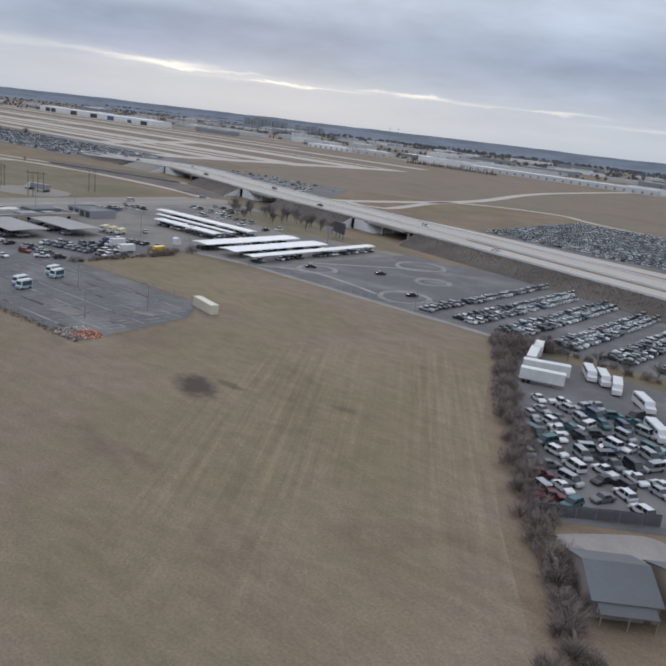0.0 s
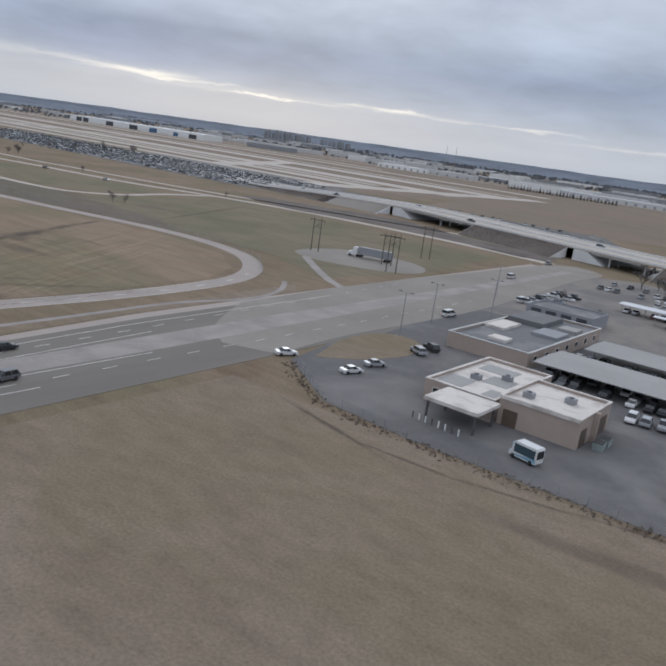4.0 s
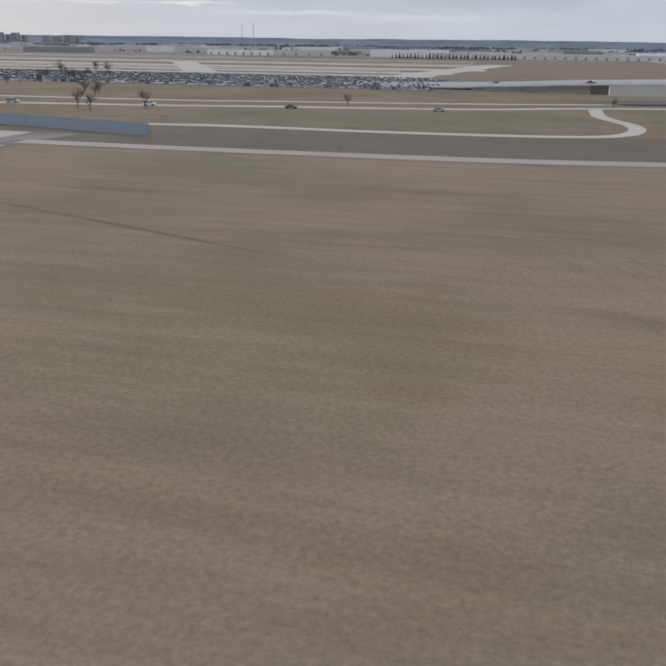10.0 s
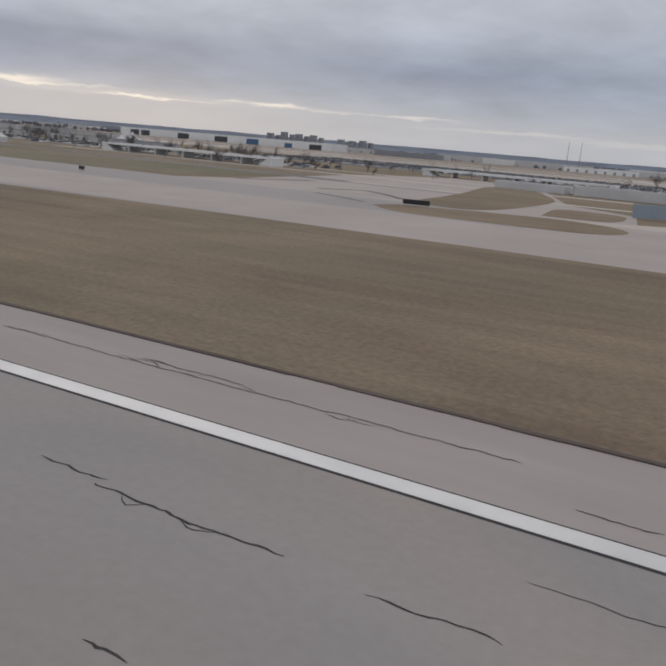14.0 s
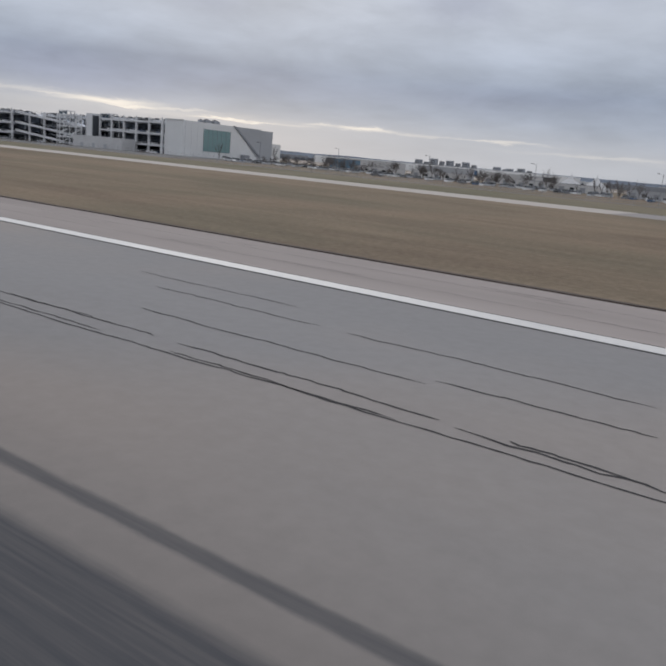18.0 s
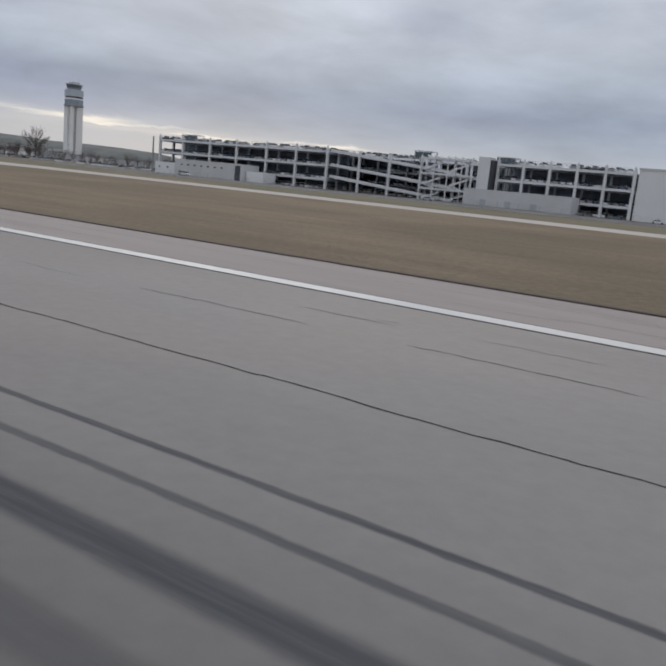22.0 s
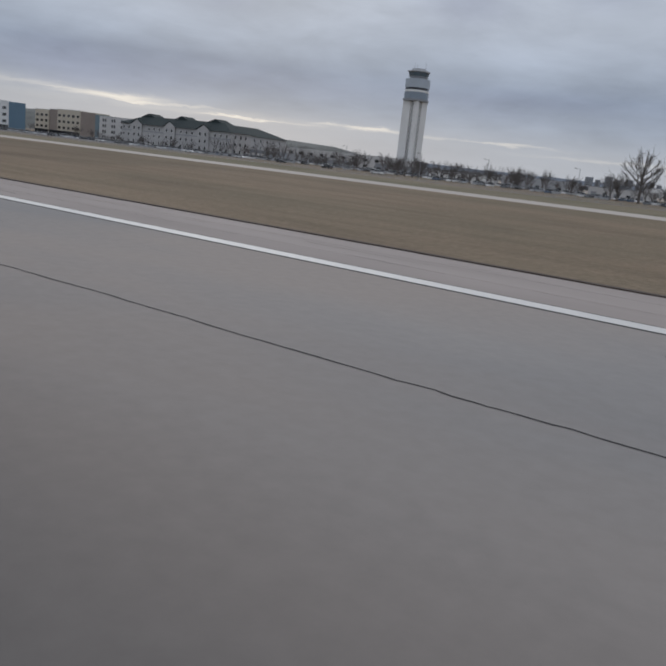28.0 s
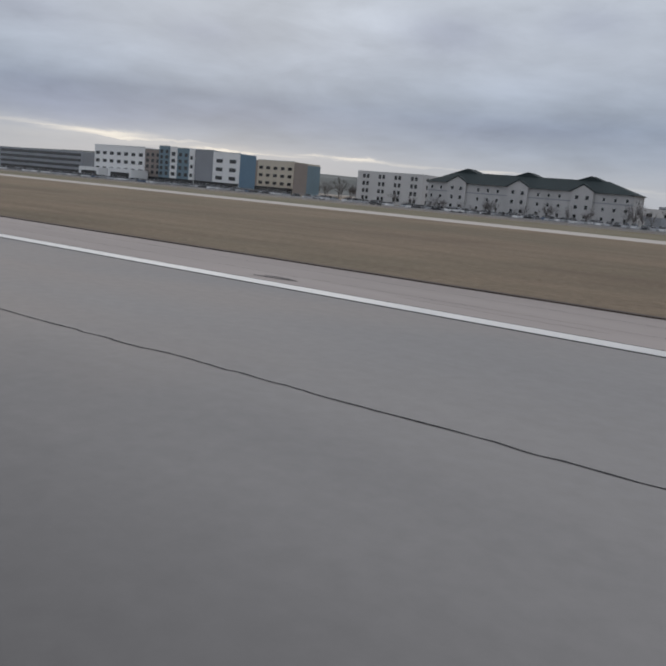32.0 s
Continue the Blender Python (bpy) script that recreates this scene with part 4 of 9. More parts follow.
road_cracks = Shape()
for k in range(170):
    y0 = r.uniform(-20, 130)
    crack(road_cracks, y0, y0 + r.uniform(1.5, 6), 341.6 + r.choice((-1.8, -0.9, 0.5, 1.2, 0.8)) + r.uniform(-0.4, 0.4), r.uniform(0.05, 0.10), 0.30, r.randint(0, 9999), 0.4, 0.014, "y")
for k in range(16):
    y0 = r.uniform(-20, 130)
    crack(road_cracks, 338.5, 344.6, y0, 0.09, 0.06, r.randint(0, 9999), 0.6, 0.014)
tagged(road_cracks.make("road_cracks", M_TAR), "dark cracks in the perimeter road", "cracks", kind="stuff")

# divided highway crossing under the approach
slab("highway_west_carriageway", [(361.0, -2600), (376.4, -2600), (375.2, 60), (372.5, 140), (372, 330), (360, 330), (360.5, 177), (362.3, 106), (366.2, 62), (368.6, 37)], 0.0, M_HIGHWAY, "dark asphalt highway carriageway", category="road")
slab("highway_east_carriageway", [(382.5, -2600), (397, -2600), (396, 60), (395, 140), (391, 240), (385, 330), (376, 330), (379, 200), (382, 91), (382, 50)], 0.0, M_HIGHWAY, "dark asphalt highway carriageway", category="road")
slab("highway_shoulder_west", [(357.5, -2600), (361, -2600), (368.6, 37), (366.2, 62), (362.3, 106), (360.5, 177), (360, 330), (356, 330), (357, 177), (359, 106), (363.5, 62), (365.5, 37)], -0.02, M_ROAD, "pale concrete highway shoulder", category="road")
slab("highway_median", [(376.4, -2600), (382.5, -2600), (382, 91), (379, 200), (376, 330), (372, 330), (372.5, 140), (375.2, 60)], 0.02, M_GRAVEL, "pale dirt and concrete highway median", category="road")
for line in ([(369.4, -300, 0), (370.6, 39, 0), (369.5, 56, 0), (365.6, 99, 0), (363.6, 170, 0)], [(376.0, -300, 0), (376.2, 45, 0), (375.0, 61, 0), (371.6, 100, 0)], [(383.2, -300, 0), (383.2, 50, 0), (382.9, 91, 0)], [(389.6, -300, 0), (389.2, 64, 0)]):
    ribbon("highway_line", line, 0.16, 0.012, M_WHITE, "white highway line", 0.04)
for k in range(26):
    y = -30 + 9.5 * k
    xa = 372.9 - max(0, y - 45) * 0.075
    ribbon("lane_dash", [(xa, y, 0), (xa - 0.2, y + 3, 0)], 0.15, 0.012, M_WHITE, "white lane dash", 0.04)
    ribbon("lane_dash", [(386.4, y + 3, 0), (386.3, y + 6, 0)], 0.15, 0.012, M_WHITE, "white lane dash", 0.04)

slab("green_verge", [(347, -100), (364, -100), (364.8, 37), (362.5, 62), (358, 106), (356, 165), (349, 172), (352, 130), (356, 90), (354, 60), (352, 20)], -0.03, M_FIELD_EAST, "brown grass verge beside the highway", 0.05, "grass")
slab("cut_field", [(54.4, 30.6), (338, -200), (338, 110), (334, 152), (325, 170), (306, 184), (270, 190), (200, 178), (129, 165), (60, 163), (13.2, 163), (9, 112), (-1, 109), (-1.9, 30.6)], -0.03, M_FIELD, "mown brown field with a dark ditch", 0.05, "grass")
slab("cut_field_east", [(398, -300), (1100, -300), (1100, 60), (718, 76), (700, 102), (689, 121), (677, 139), (664, 166), (648, 205), (590, 208), (506, 201), (507, 153), (572, 152), (586, 138), (590, 99), (400, 95)], -0.03, M_FIELD_EAST, "mown brown field beside the parking lots", 0.05, "grass")
M_WEEDS = material("dead_weeds", (0.215, 0.172, 0.138), 0.95, vary=0.3, scale=1.0, big=0.2, island=0.3)
fringe = Shape()
border_line = smooth_line([(400, 110), (418, 98), (436, 96), (470, 97), (520, 98.5), (588, 100)], 1.0)
for x, y in border_line:
    for _ in range(6):
        a, h, w2 = r.uniform(0, 3.14), r.uniform(0.1, 0.42) * max(0.35, 0.8 + 1.5 * noise.noise(Vector((x * 0.16, 2, 0)))), r.uniform(0.15, 0.4)
        u, v, c, d = x + r.uniform(-0.6, 0.6), y + r.gauss(0, 0.9), math.cos(a) * w2, math.sin(a) * w2
        fringe.add([(u - c, v - d, -0.05), (u + c, v + d, -0.05), (u + c * 0.6 + 0.1, v + d * 0.6, h), (u - c * 0.5, v - d * 0.5, h * 0.8)], [(0, 1, 2, 3)])
tagged(fringe.make("lot_edge_weeds", M_WEEDS), "dark dead weeds along the edge of the lot", "weeds", kind="stuff")
slab("parking_lot", [(393, 140), (399, 112), (418, 99), (436, 97), (588, 101), (587, 110), (584, 138), (573, 151), (506, 152), (505, 205), (393, 205)], -0.01, M_LOT, "worn grey asphalt parking lot", 0.06, "parking lot")
slab("parking_lot", [(393, 205), (500, 205), (532, 212), (646, 209), (720, 216), (720, 332), (612, 317), (525, 304), (470, 330), (400, 345), (385, 330), (390, 240)], -0.015, M_LOT_WARM, "worn warm grey lot with shelters", 0.06, "parking lot")
slab("parking_lot", [(538, 212.4), (646, 209.4), (719.8, 216.2), (719.8, 331.5), (612, 316.8), (545, 307)], -0.011, M_LOT, "dark asphalt lot with rings of tyre marks", 0.06, "parking lot")
ribbon("lot_lane", [(505, 206, 0), (532, 211, 0), (590, 209.5, 0), (648, 208, 0)], 3.2, 0.0, M_GRAVEL, "pale lane along the edge of the lot", 0.05)
ribbon("frontage_road", [(*p, 0) for p in smooth_line([(386, 60), (385, 104), (392, 140), (386, 194), (380, 303), (378, 330)], 8)], 9.0, -0.005, M_HIGHWAY, "asphalt frontage road beside the highway", 0.05)

M_JUNCTION = material("pale_junction_concrete", (0.268, 0.247, 0.222), 0.9, gloss=0.12, vary=0.10, scale=0.5, big=0.04, where="World")
# paler slab over the asphalt paints in its sheen at grazing view
slab("road_junction", smooth_line([(360, 138), (372, 118), (384, 108), (394, 112), (393, 140), (394, 205), (386, 300), (384, 345), (362, 345), (358, 260), (357, 190), (360, 138)], 6.0)[:-1], 0.006, M_JUNCTION, "road junction painted paler for its grazing sheen", 0.04, "road")
slab("lot_verge", smooth_line([(423, 299), (450, 297), (480, 290.5), (500, 300), (522, 305), (470, 331), (452, 340), (420, 345), (416, 330), (423, 299)], 5.0)[:-1], 0.02, M_GREEN, "dull green grass verge between lot and overpass", 0.06, "grass")
# roads behind
for line, wd in (([(-240, 215), (-30, 213), (40, 219), (88, 218), (130, 221), (150, 228), (158, 243), (159, 262), (152, 290), (153, 325)], 5.0), ([(-420, 262), (-150, 266), (-26, 279), (31, 291), (103, 305), (155, 328), (222, 345), (300, 350), (360, 345)], 6.5),
                 ([(-420, 300), (-60, 306), (30, 318), (110, 335), (190, 360), (300, 395)], 5.0)):
    ribbon("service_road", [(*p, 0) for p in smooth_line(line, 8)], wd, -0.01, M_TAXI, "pale two-lane service road", 0.05)
slab("green_verge", [(12, 228), (130, 228), (148, 240), (150, 275), (140, 300), (60, 285), (10, 265)], -0.035, M_GREEN, "dull green grass beside the roads", 0.04, "grass")
slab("green_verge", [(170, 200), (310, 205), (345, 190), (352, 240), (340, 330), (170, 330), (165, 250)], -0.035, M_GREEN, "dull green grass beside the roads", 0.04, "grass")

slab("dark_verge", [(-20, 174.5), (60, 173.2), (129, 176.5), (200, 188.5), (240, 197.5), (262, 202), (235, 216), (172, 222), (152, 224), (135, 218), (88, 214.5), (40, 215.5), (-30, 209)], -0.03, M_DARKVERGE, "dark grass between the roads", 0.05, "grass")

# ---- vehicles ----
def plain(name, color, rough=0.4, metal=0.0, vary=0.06, scale=1.5):
    return material(name, color, rough, metal, vary=vary, scale=scale, big=0.4)


CAR_PAINT = {k: plain(k + "_car_paint", c, 0.28, 0.15) for k, c in {
    "white": (0.70, 0.70, 0.71), "silver": (0.38, 0.39, 0.41), "grey": (0.14, 0.145, 0.155), "black": (0.035, 0.037, 0.042), "blue": (0.05, 0.09, 0.16),
    "red": (0.26, 0.035, 0.035), "teal": (0.05, 0.14, 0.16), "gold": (0.36, 0.31, 0.24), "maroon": (0.13, 0.025, 0.03), "yellow": (0.62, 0.42, 0.04), "orange": (0.55, 0.14, 0.03)}.items()}
M_GLASS = mirror_glass("dark_window_glass", (0.015, 0.018, 0.022))
M_TYRE = plain("tyre_rubber", (0.022, 0.022, 0.024), 0.85)
M_LAMP = plain("headlight_plastic", (0.75, 0.75, 0.72), 0.2)
M_TAIL = plain("tail_light_plastic", (0.35, 0.02, 0.02), 0.3)
M_TRIM = plain("grey_trim", (0.09, 0.09, 0.095), 0.6)
M_PALEYELLOW = plain("pale_yellow_box_body", (0.68, 0.62, 0.34), 0.5)
M_BOX = plain("white_box_body", (0.68, 0.68, 0.67), 0.5, vary=0.10)
M_CREAM = material("cream_container_steel", (0.60, 0.55, 0.45), 0.6, vary=0.10, scale=0.7, big=0.25)

# hull side outline, glasshouse (bottom front, top front, top rear, bottom rear), width, wheel places, wheel radius
PROFILES = {}
PROFILES["sedan"] = ([(-2.3, 0.32), (-2.33, 0.72), (-2.2, 0.95), (-1.55, 1.0), (1.0, 0.95), (2.0, 0.82), (2.3, 0.62), (2.32, 0.32)], (1.05, 0.45, -0.95, -1.65, 0.94, 1.43), 1.80, (-1.38, 1.40), 0.33)
PROFILES["hatchback"] = ([(-2.0, 0.32), (-2.05, 0.75), (-1.95, 1.0), (0.9, 0.98), (1.75, 0.84), (2.0, 0.62), (2.02, 0.32)], (1.0, 0.35, -1.55, -1.93, 0.97, 1.48), 1.76, (-1.25, 1.25), 0.32)
PROFILES["suv"] = ([(-2.3, 0.42), (-2.36, 0.85), (-2.28, 1.08), (1.05, 1.06), (2.1, 0.98), (2.32, 0.75), (2.35, 0.42)], (1.15, 0.55, -1.85, -2.22, 1.06, 1.70), 1.90, (-1.42, 1.45), 0.37)
PROFILES["pickup"] = ([(-2.7, 0.5), (-2.75, 1.02), (-0.65, 1.05), (1.2, 1.06), (2.5, 1.0), (2.72, 0.78), (2.72, 0.48)], (1.35, 0.75, -0.55, -0.8, 1.05, 1.78), 1.95, (-1.75, 1.75), 0.40)
PROFILES["van"] = ([(-2.5, 0.38), (-2.52, 1.1), (1.5, 1.08), (2.35, 0.92), (2.5, 0.6), (2.5, 0.38)], (1.75, 0.95, -2.35, -2.48, 1.09, 1.88), 1.95, (-1.6, 1.6), 0.36)


def wheel(parent, x, y, r, wide=0.22):
    t = Shape().tube((0, -wide / 2, 0), (0, wide / 2, 0), r, r, 10).make("wheel", M_TYRE, parent)
    t.location = (x, y, r)
    return t


def car(kind, paint, label, group="parked cars", lamps=False):
    hull, (fb, ft, rt, rb, z0, z1), wd, axles, wr = PROFILES[kind]
    ob = thing(kind if kind in ("sedan", "hatchback", "pickup") else {"suv": "sport_utility_car", "van": "van"}[kind], (0, 0, 0), label, "van" if kind == "van" else ("pickup truck" if kind == "pickup" else "car"), group)
    h = wd / 2
    body = Shape().side(hull, -h, h, "y")
    k = 0.14
    top = [(ft - 0.05, -h + k + 0.08), (ft - 0.05, h - k - 0.08), (rt + 0.05, h - k - 0.08), (rt + 0.05, -h + k + 0.08)]
    body.prism(top, z1 - 0.03, z1 + 0.05)
    for s in (-1, 1):
        for x in (ft - 0.1, (ft + rt) / 2, rt + 0.1):
            xb = x + (fb - ft) * 0.55 * (1 if x > 0 else -0.3)
            body.tube((xb, s * (h - 0.03), z0), (x, s * (h - k - 0.02), z1), 0.05, 0.05, 4)
    if kind == "pickup":
        body.box(-2.7, -0.75, -h, -h + 0.12, 1.02, 1.12).box(-2.7, -0.75, h - 0.12, h, 1.02, 1.12)
    body.make("body", CAR_PAINT[paint], ob)
    g = 0.03
    vs = [(fb, -h + g, z0 - 0.02), (fb, h - g, z0 - 0.02), (rb, h - g, z0 - 0.02), (rb, -h + g, z0 - 0.02), (ft, -h + k, z1), (ft, h - k, z1), (rt, h - k, z1), (rt, -h + k, z1)]
    solid(vs, [(0, 1, 5, 4), (1, 2, 6, 5), (2, 3, 7, 6), (3, 0, 4, 7), (4, 5, 6, 7)], "glasshouse", M_GLASS, ob)
    for x in axles:
        for s in (-1, 1):
            wheel(ob, x, s * (h - 0.08), wr)
    if lamps:
        xf, xr = hull[-2][0] - 0.06, hull[1][0]
        for s in (-1, 1):
            Shape().box(xf - 0.12, xf + 0.05, s * (h - 0.3) - 0.2, s * (h - 0.3) + 0.2, 0.58, 0.76).make("headlight", M_LAMP, ob)
            Shape().box(xr - 0.03, xr + 0.12, s * (h - 0.22) - 0.16, s * (h - 0.22) + 0.16, 0.70, 0.90).make("tail_light", M_TAIL, ob)
    return ob


FLEET = {}


def park(kind, paint, x, y, rz, z=0.0, group="parked cars", where="parked on the asphalt lot", lamps=False):
    key = (kind, paint, where, group, lamps)
    m = pose(x, y, z, 0, 0, rz)
    if key not in FLEET:
        word = {"suv": "sport utility car", "pickup": "pickup truck"}.get(kind, kind)
        FLEET[key] = car(kind, paint, f"{paint} {word} {where}", group, lamps)
        FLEET[key].matrix_world = m
        return FLEET[key]
    return copy_thing(FLEET[key], m)


PICK = random.Random(21)


def any_car():
    return PICK.choice(("sedan", "sedan", "suv", "suv", "hatchback", "pickup")), PICK.choice(("white",) * 7 + ("silver",) * 8 + ("grey",) * 9 + ("black",) * 9 + ("blue", "maroon"))


M_SHUTTLE_BLUE = plain("pale_blue_shuttle_paint", (0.22, 0.36, 0.46), 0.4)
M_BUSGLASS = mirror_glass("blue_tinted_bus_glass", (0.045, 0.075, 0.095), 0.1)


def shuttle(x, y, rz):
    """A small white and blue shuttle bus."""
    if "shuttle" in FLEET:
        return copy_thing(FLEET["shuttle"], pose(x, y, 0, 0, 0, rz))
    ob = thing("shuttle_bus", (0, 0, 0), "small white and blue shuttle bus parked on asphalt", "bus", "shuttle buses")
    Shape().side([(-2.7, 0.45), (-2.75, 2.75), (-2.55, 2.95), (1.85, 2.95), (2.2, 2.65), (2.4, 1.5), (2.75, 1.25), (2.85, 0.95), (2.85, 0.45)], -1.1, 1.1, "y").make("body", M_BOX, ob)
    Shape().side([(-2.6, 2.9), (-2.6, 3.02), (1.7, 3.02), (1.8, 2.9)], -1.0, 1.0, "y").make("roof", CAR_PAINT["white"], ob)
    for s in (-1, 1):
        Shape().box(-2.45, 1.9, s * 1.1 - 0.02, s * 1.1 + 0.02, 1.20, 2.62).make("side_window", M_BUSGLASS, ob)
        Shape().side([(-2.7, 0.6), (-2.7, 1.25), (-0.8, 1.15), (2.2, 0.8), (2.2, 0.6)], s * 1.1 - 0.015, s * 1.1 + 0.015, "y").make("stripe", M_SHUTTLE_BLUE, ob, "pale blue painted stripe")
    solid([(2.24, -1.0, 2.60), (2.24, 1.0, 2.60), (2.44, 1.0, 1.52), (2.44, -1.0, 1.52)], [(0, 1, 2, 3)], "windscreen", M_GLASS, ob)
    Shape().box(2.86, 2.9, -1.0, 1.0, 0.5, 1.2).make("grille", M_SHUTTLE_BLUE, ob, "pale blue front panel")
    for s in (-1, 1):
        Shape().box(2.3, 2.42, s * 0.98 - 0.1, s * 0.98 + 0.1, 1.3, 2.7).make("corner_panel", M_SHUTTLE_BLUE, ob, "pale blue corner panel")
    Shape().box(-2.8, -2.74, -0.9, 0.9, 1.3, 2.6).make("rear_window", M_GLASS, ob)
    for xx in (-1.7, 1.95):
        for s in (-1, 1):
            wheel(ob, xx, s * 1.0, 0.42, 0.28)
    for c in ob.children:
        c.matrix_basis = Matrix.Diagonal((0.86, 0.94, 0.94, 1)) @ c.matrix_basis
    ob.matrix_world = pose(x, y, 0, 0, 0, rz)
    FLEET["shuttle"] = ob
    return ob


def box_truck(x, y, rz, paint="white", length=6.0, label="white box truck parked on the asphalt lot", box=None, tall=3.3):
    ob = thing("box_truck", (x, y, 0), label, "truck", "trucks", rz)
    Shape().box(-length / 2 - 1, length / 2 - 1, -1.2, 1.2, 0.85, tall).make("cargo_box", box or M_BOX, ob)
    Shape().side([(length / 2 - 0.9, 0.55), (length / 2 - 0.9, 2.3), (length / 2 - 0.1, 2.3), (length / 2 + 0.35, 1.45), (length / 2 + 1.25, 1.3), (length / 2 + 1.35, 0.55)], -1.0, 1.0, "y").make("cab", CAR_PAINT[paint], ob)
    solid([(length / 2 - 0.08, -0.9, 2.25), (length / 2 - 0.08, 0.9, 2.25), (length / 2 + 0.36, 0.9, 1.5), (length / 2 + 0.36, -0.9, 1.5)], [(0, 1, 2, 3)], "windscreen", M_GLASS, ob)
    for xx in (-length / 2 + 0.3, length / 2 + 0.6):
        for s in (-1, 1):
            wheel(ob, xx, s * 0.95, 0.45, 0.3)
    return ob


def long_trailer(x, y, rz, length=12.0, mat=None, label="white box trailer standing on the ground", wheels=True, name="box_trailer", low=1.1, tall=3.9):
    ob = thing(name, (x, y, 0), label, "trailer", "trailers", rz)
    h = length / 2
    Shape().box(-h, h, -1.25, 1.25, low, tall).make("body", mat or M_BOX, ob)
    Shape().box(-h - 0.04, -h, -1.15, -0.03, low + 0.1, tall - 0.1).make("door", mat or M_BOX, ob)
    Shape().box(-h - 0.04, -h, 0.03, 1.15, low + 0.1, tall - 0.1).make("door", mat or M_BOX, ob)
    rails = Shape()
    for i in range(int(length / 0.6)):
        xx = -h + 0.3 + i * 0.6
        rails.box(xx, xx + 0.06, -1.28, -1.25, low, tall).box(xx, xx + 0.06, 1.25, 1.28, low, tall)
    rails.make("ribs", mat or M_BOX, ob)
    if wheels:
        for xx in (-h + 1.2, -h + 2.4):
            for s in (-1, 1):
                wheel(ob, xx, s * 1.0, 0.5, 0.45)
        for s in (-1, 1):
            Shape().box(h - 3, h - 2.85, s * 0.8 - 0.08, s * 0.8 + 0.08, 0, low).make("leg", M_TRIM, ob)
    return ob


def far_cars(name, spots, label, z=0.0, paints=()):
    """A great many cars too far to count, in one mesh with two materials for paint and glass."""
    verts, faces, mats = [], [], []
    r2 = random.Random(len(spots))
    names = paints or ["white"] * 9 + ["silver"] * 9 + ["grey"] * 4 + ["black"] * 2 + ["blue"]
    used = list(dict.fromkeys(names))
    for x, y, rz, *zz in spots:
        base = z + (zz[0] if zz else 0.0)
        c, s = math.cos(radians(rz)), math.sin(radians(rz))
        tall = r2.choice((1.42, 1.5, 1.7, 1.75))
        pick = used.index(r2.choice(names))
        k = len(verts)
        for (px, py, pz) in ((-2.25, -0.9, 0.25), (2.25, -0.9, 0.25), (2.25, 0.9, 0.25), (-2.25, 0.9, 0.25), (-2.2, -0.88, 0.95), (2.1, -0.86, 0.85), (2.1, 0.86, 0.85), (-2.2, 0.88, 0.95),
                             (-1.6, -0.84, 0.93), (1.05, -0.84, 0.92), (1.05, 0.84, 0.92), (-1.6, 0.84, 0.93), (-1.0, -0.7, tall), (0.45, -0.7, tall), (0.45, 0.7, tall), (-1.0, 0.7, tall)):
            verts.append((x + c * px - s * py, y + s * px + c * py, base + pz))
        for f, m in (((0, 1, 5, 4), pick), ((1, 2, 6, 5), pick), ((2, 3, 7, 6), pick), ((3, 0, 4, 7), pick), ((4, 5, 6, 7), pick), ((8, 9, 13, 12), 99), ((9, 10, 14, 13), 99), ((10, 11, 15, 14), 99), ((11, 8, 12, 15), 99), ((12, 13, 14, 15), pick)):
            faces.append(tuple(k + i for i in f))
            mats.append(len(used) if m == 99 else m)
    me = bpy.data.meshes.new(name)
    me.from_pydata(verts, [], faces)
    for n2 in used:
        me.materials.append(CAR_PAINT[n2])
    me.materials.append(M_GLASS)
    me.polygons.foreach_set("material_index", mats)
    return tagged(new(name, me), label, "cars", kind="stuff")


def rows_of(x0, x1, y0, y1, along, pitch, gap, fill, seed, rz, jitter=0.25):
    """Places of cars in rows; along is the way the row runs, rz the heading of a car."""
    r2, spots = random.Random(seed), []
    if along == "y":
        x = x0
        while x <= x1:
            y = y0
            while y <= y1:
                if r2.random() < fill:
                    spots.append((x + r2.uniform(-jitter, jitter), y + r2.uniform(-jitter, jitter) * 0.5, rz + r2.choice((0, 180)) + r2.uniform(-2, 2)))
                y += pitch
            x += gap
    else:
        y = y0
        while y <= y1:
            x = x0
            while x <= x1:
                if r2.random() < fill:
                    spots.append((x + r2.uniform(-jitter, jitter) * 0.5, y + r2.uniform(-jitter, jitter), rz + r2.choice((0, 180)) + r2.uniform(-2, 2)))
                x += pitch
            y += gap
    return spots

# ---- winter trees and brush ----
M_BARK = material("grey_brown_bark", (0.115, 0.100, 0.092), 0.95, vary=0.25, scale=3, big=0.5)
M_TWIG = material("bare_twigs", (0.138, 0.126, 0.122), 0.95, vary=0.3, scale=2, big=0.3, island=0.25)
M_TWIG_RED = material("reddish_brush_twigs", (0.265, 0.215, 0.195), 0.95, vary=0.3, scale=1, big=0.2, island=0.3)
M_NEEDLE = material("dark_evergreen_needles", (0.030, 0.042, 0.030), 0.95, vary=0.3, scale=2, big=0.3, island=0.3)


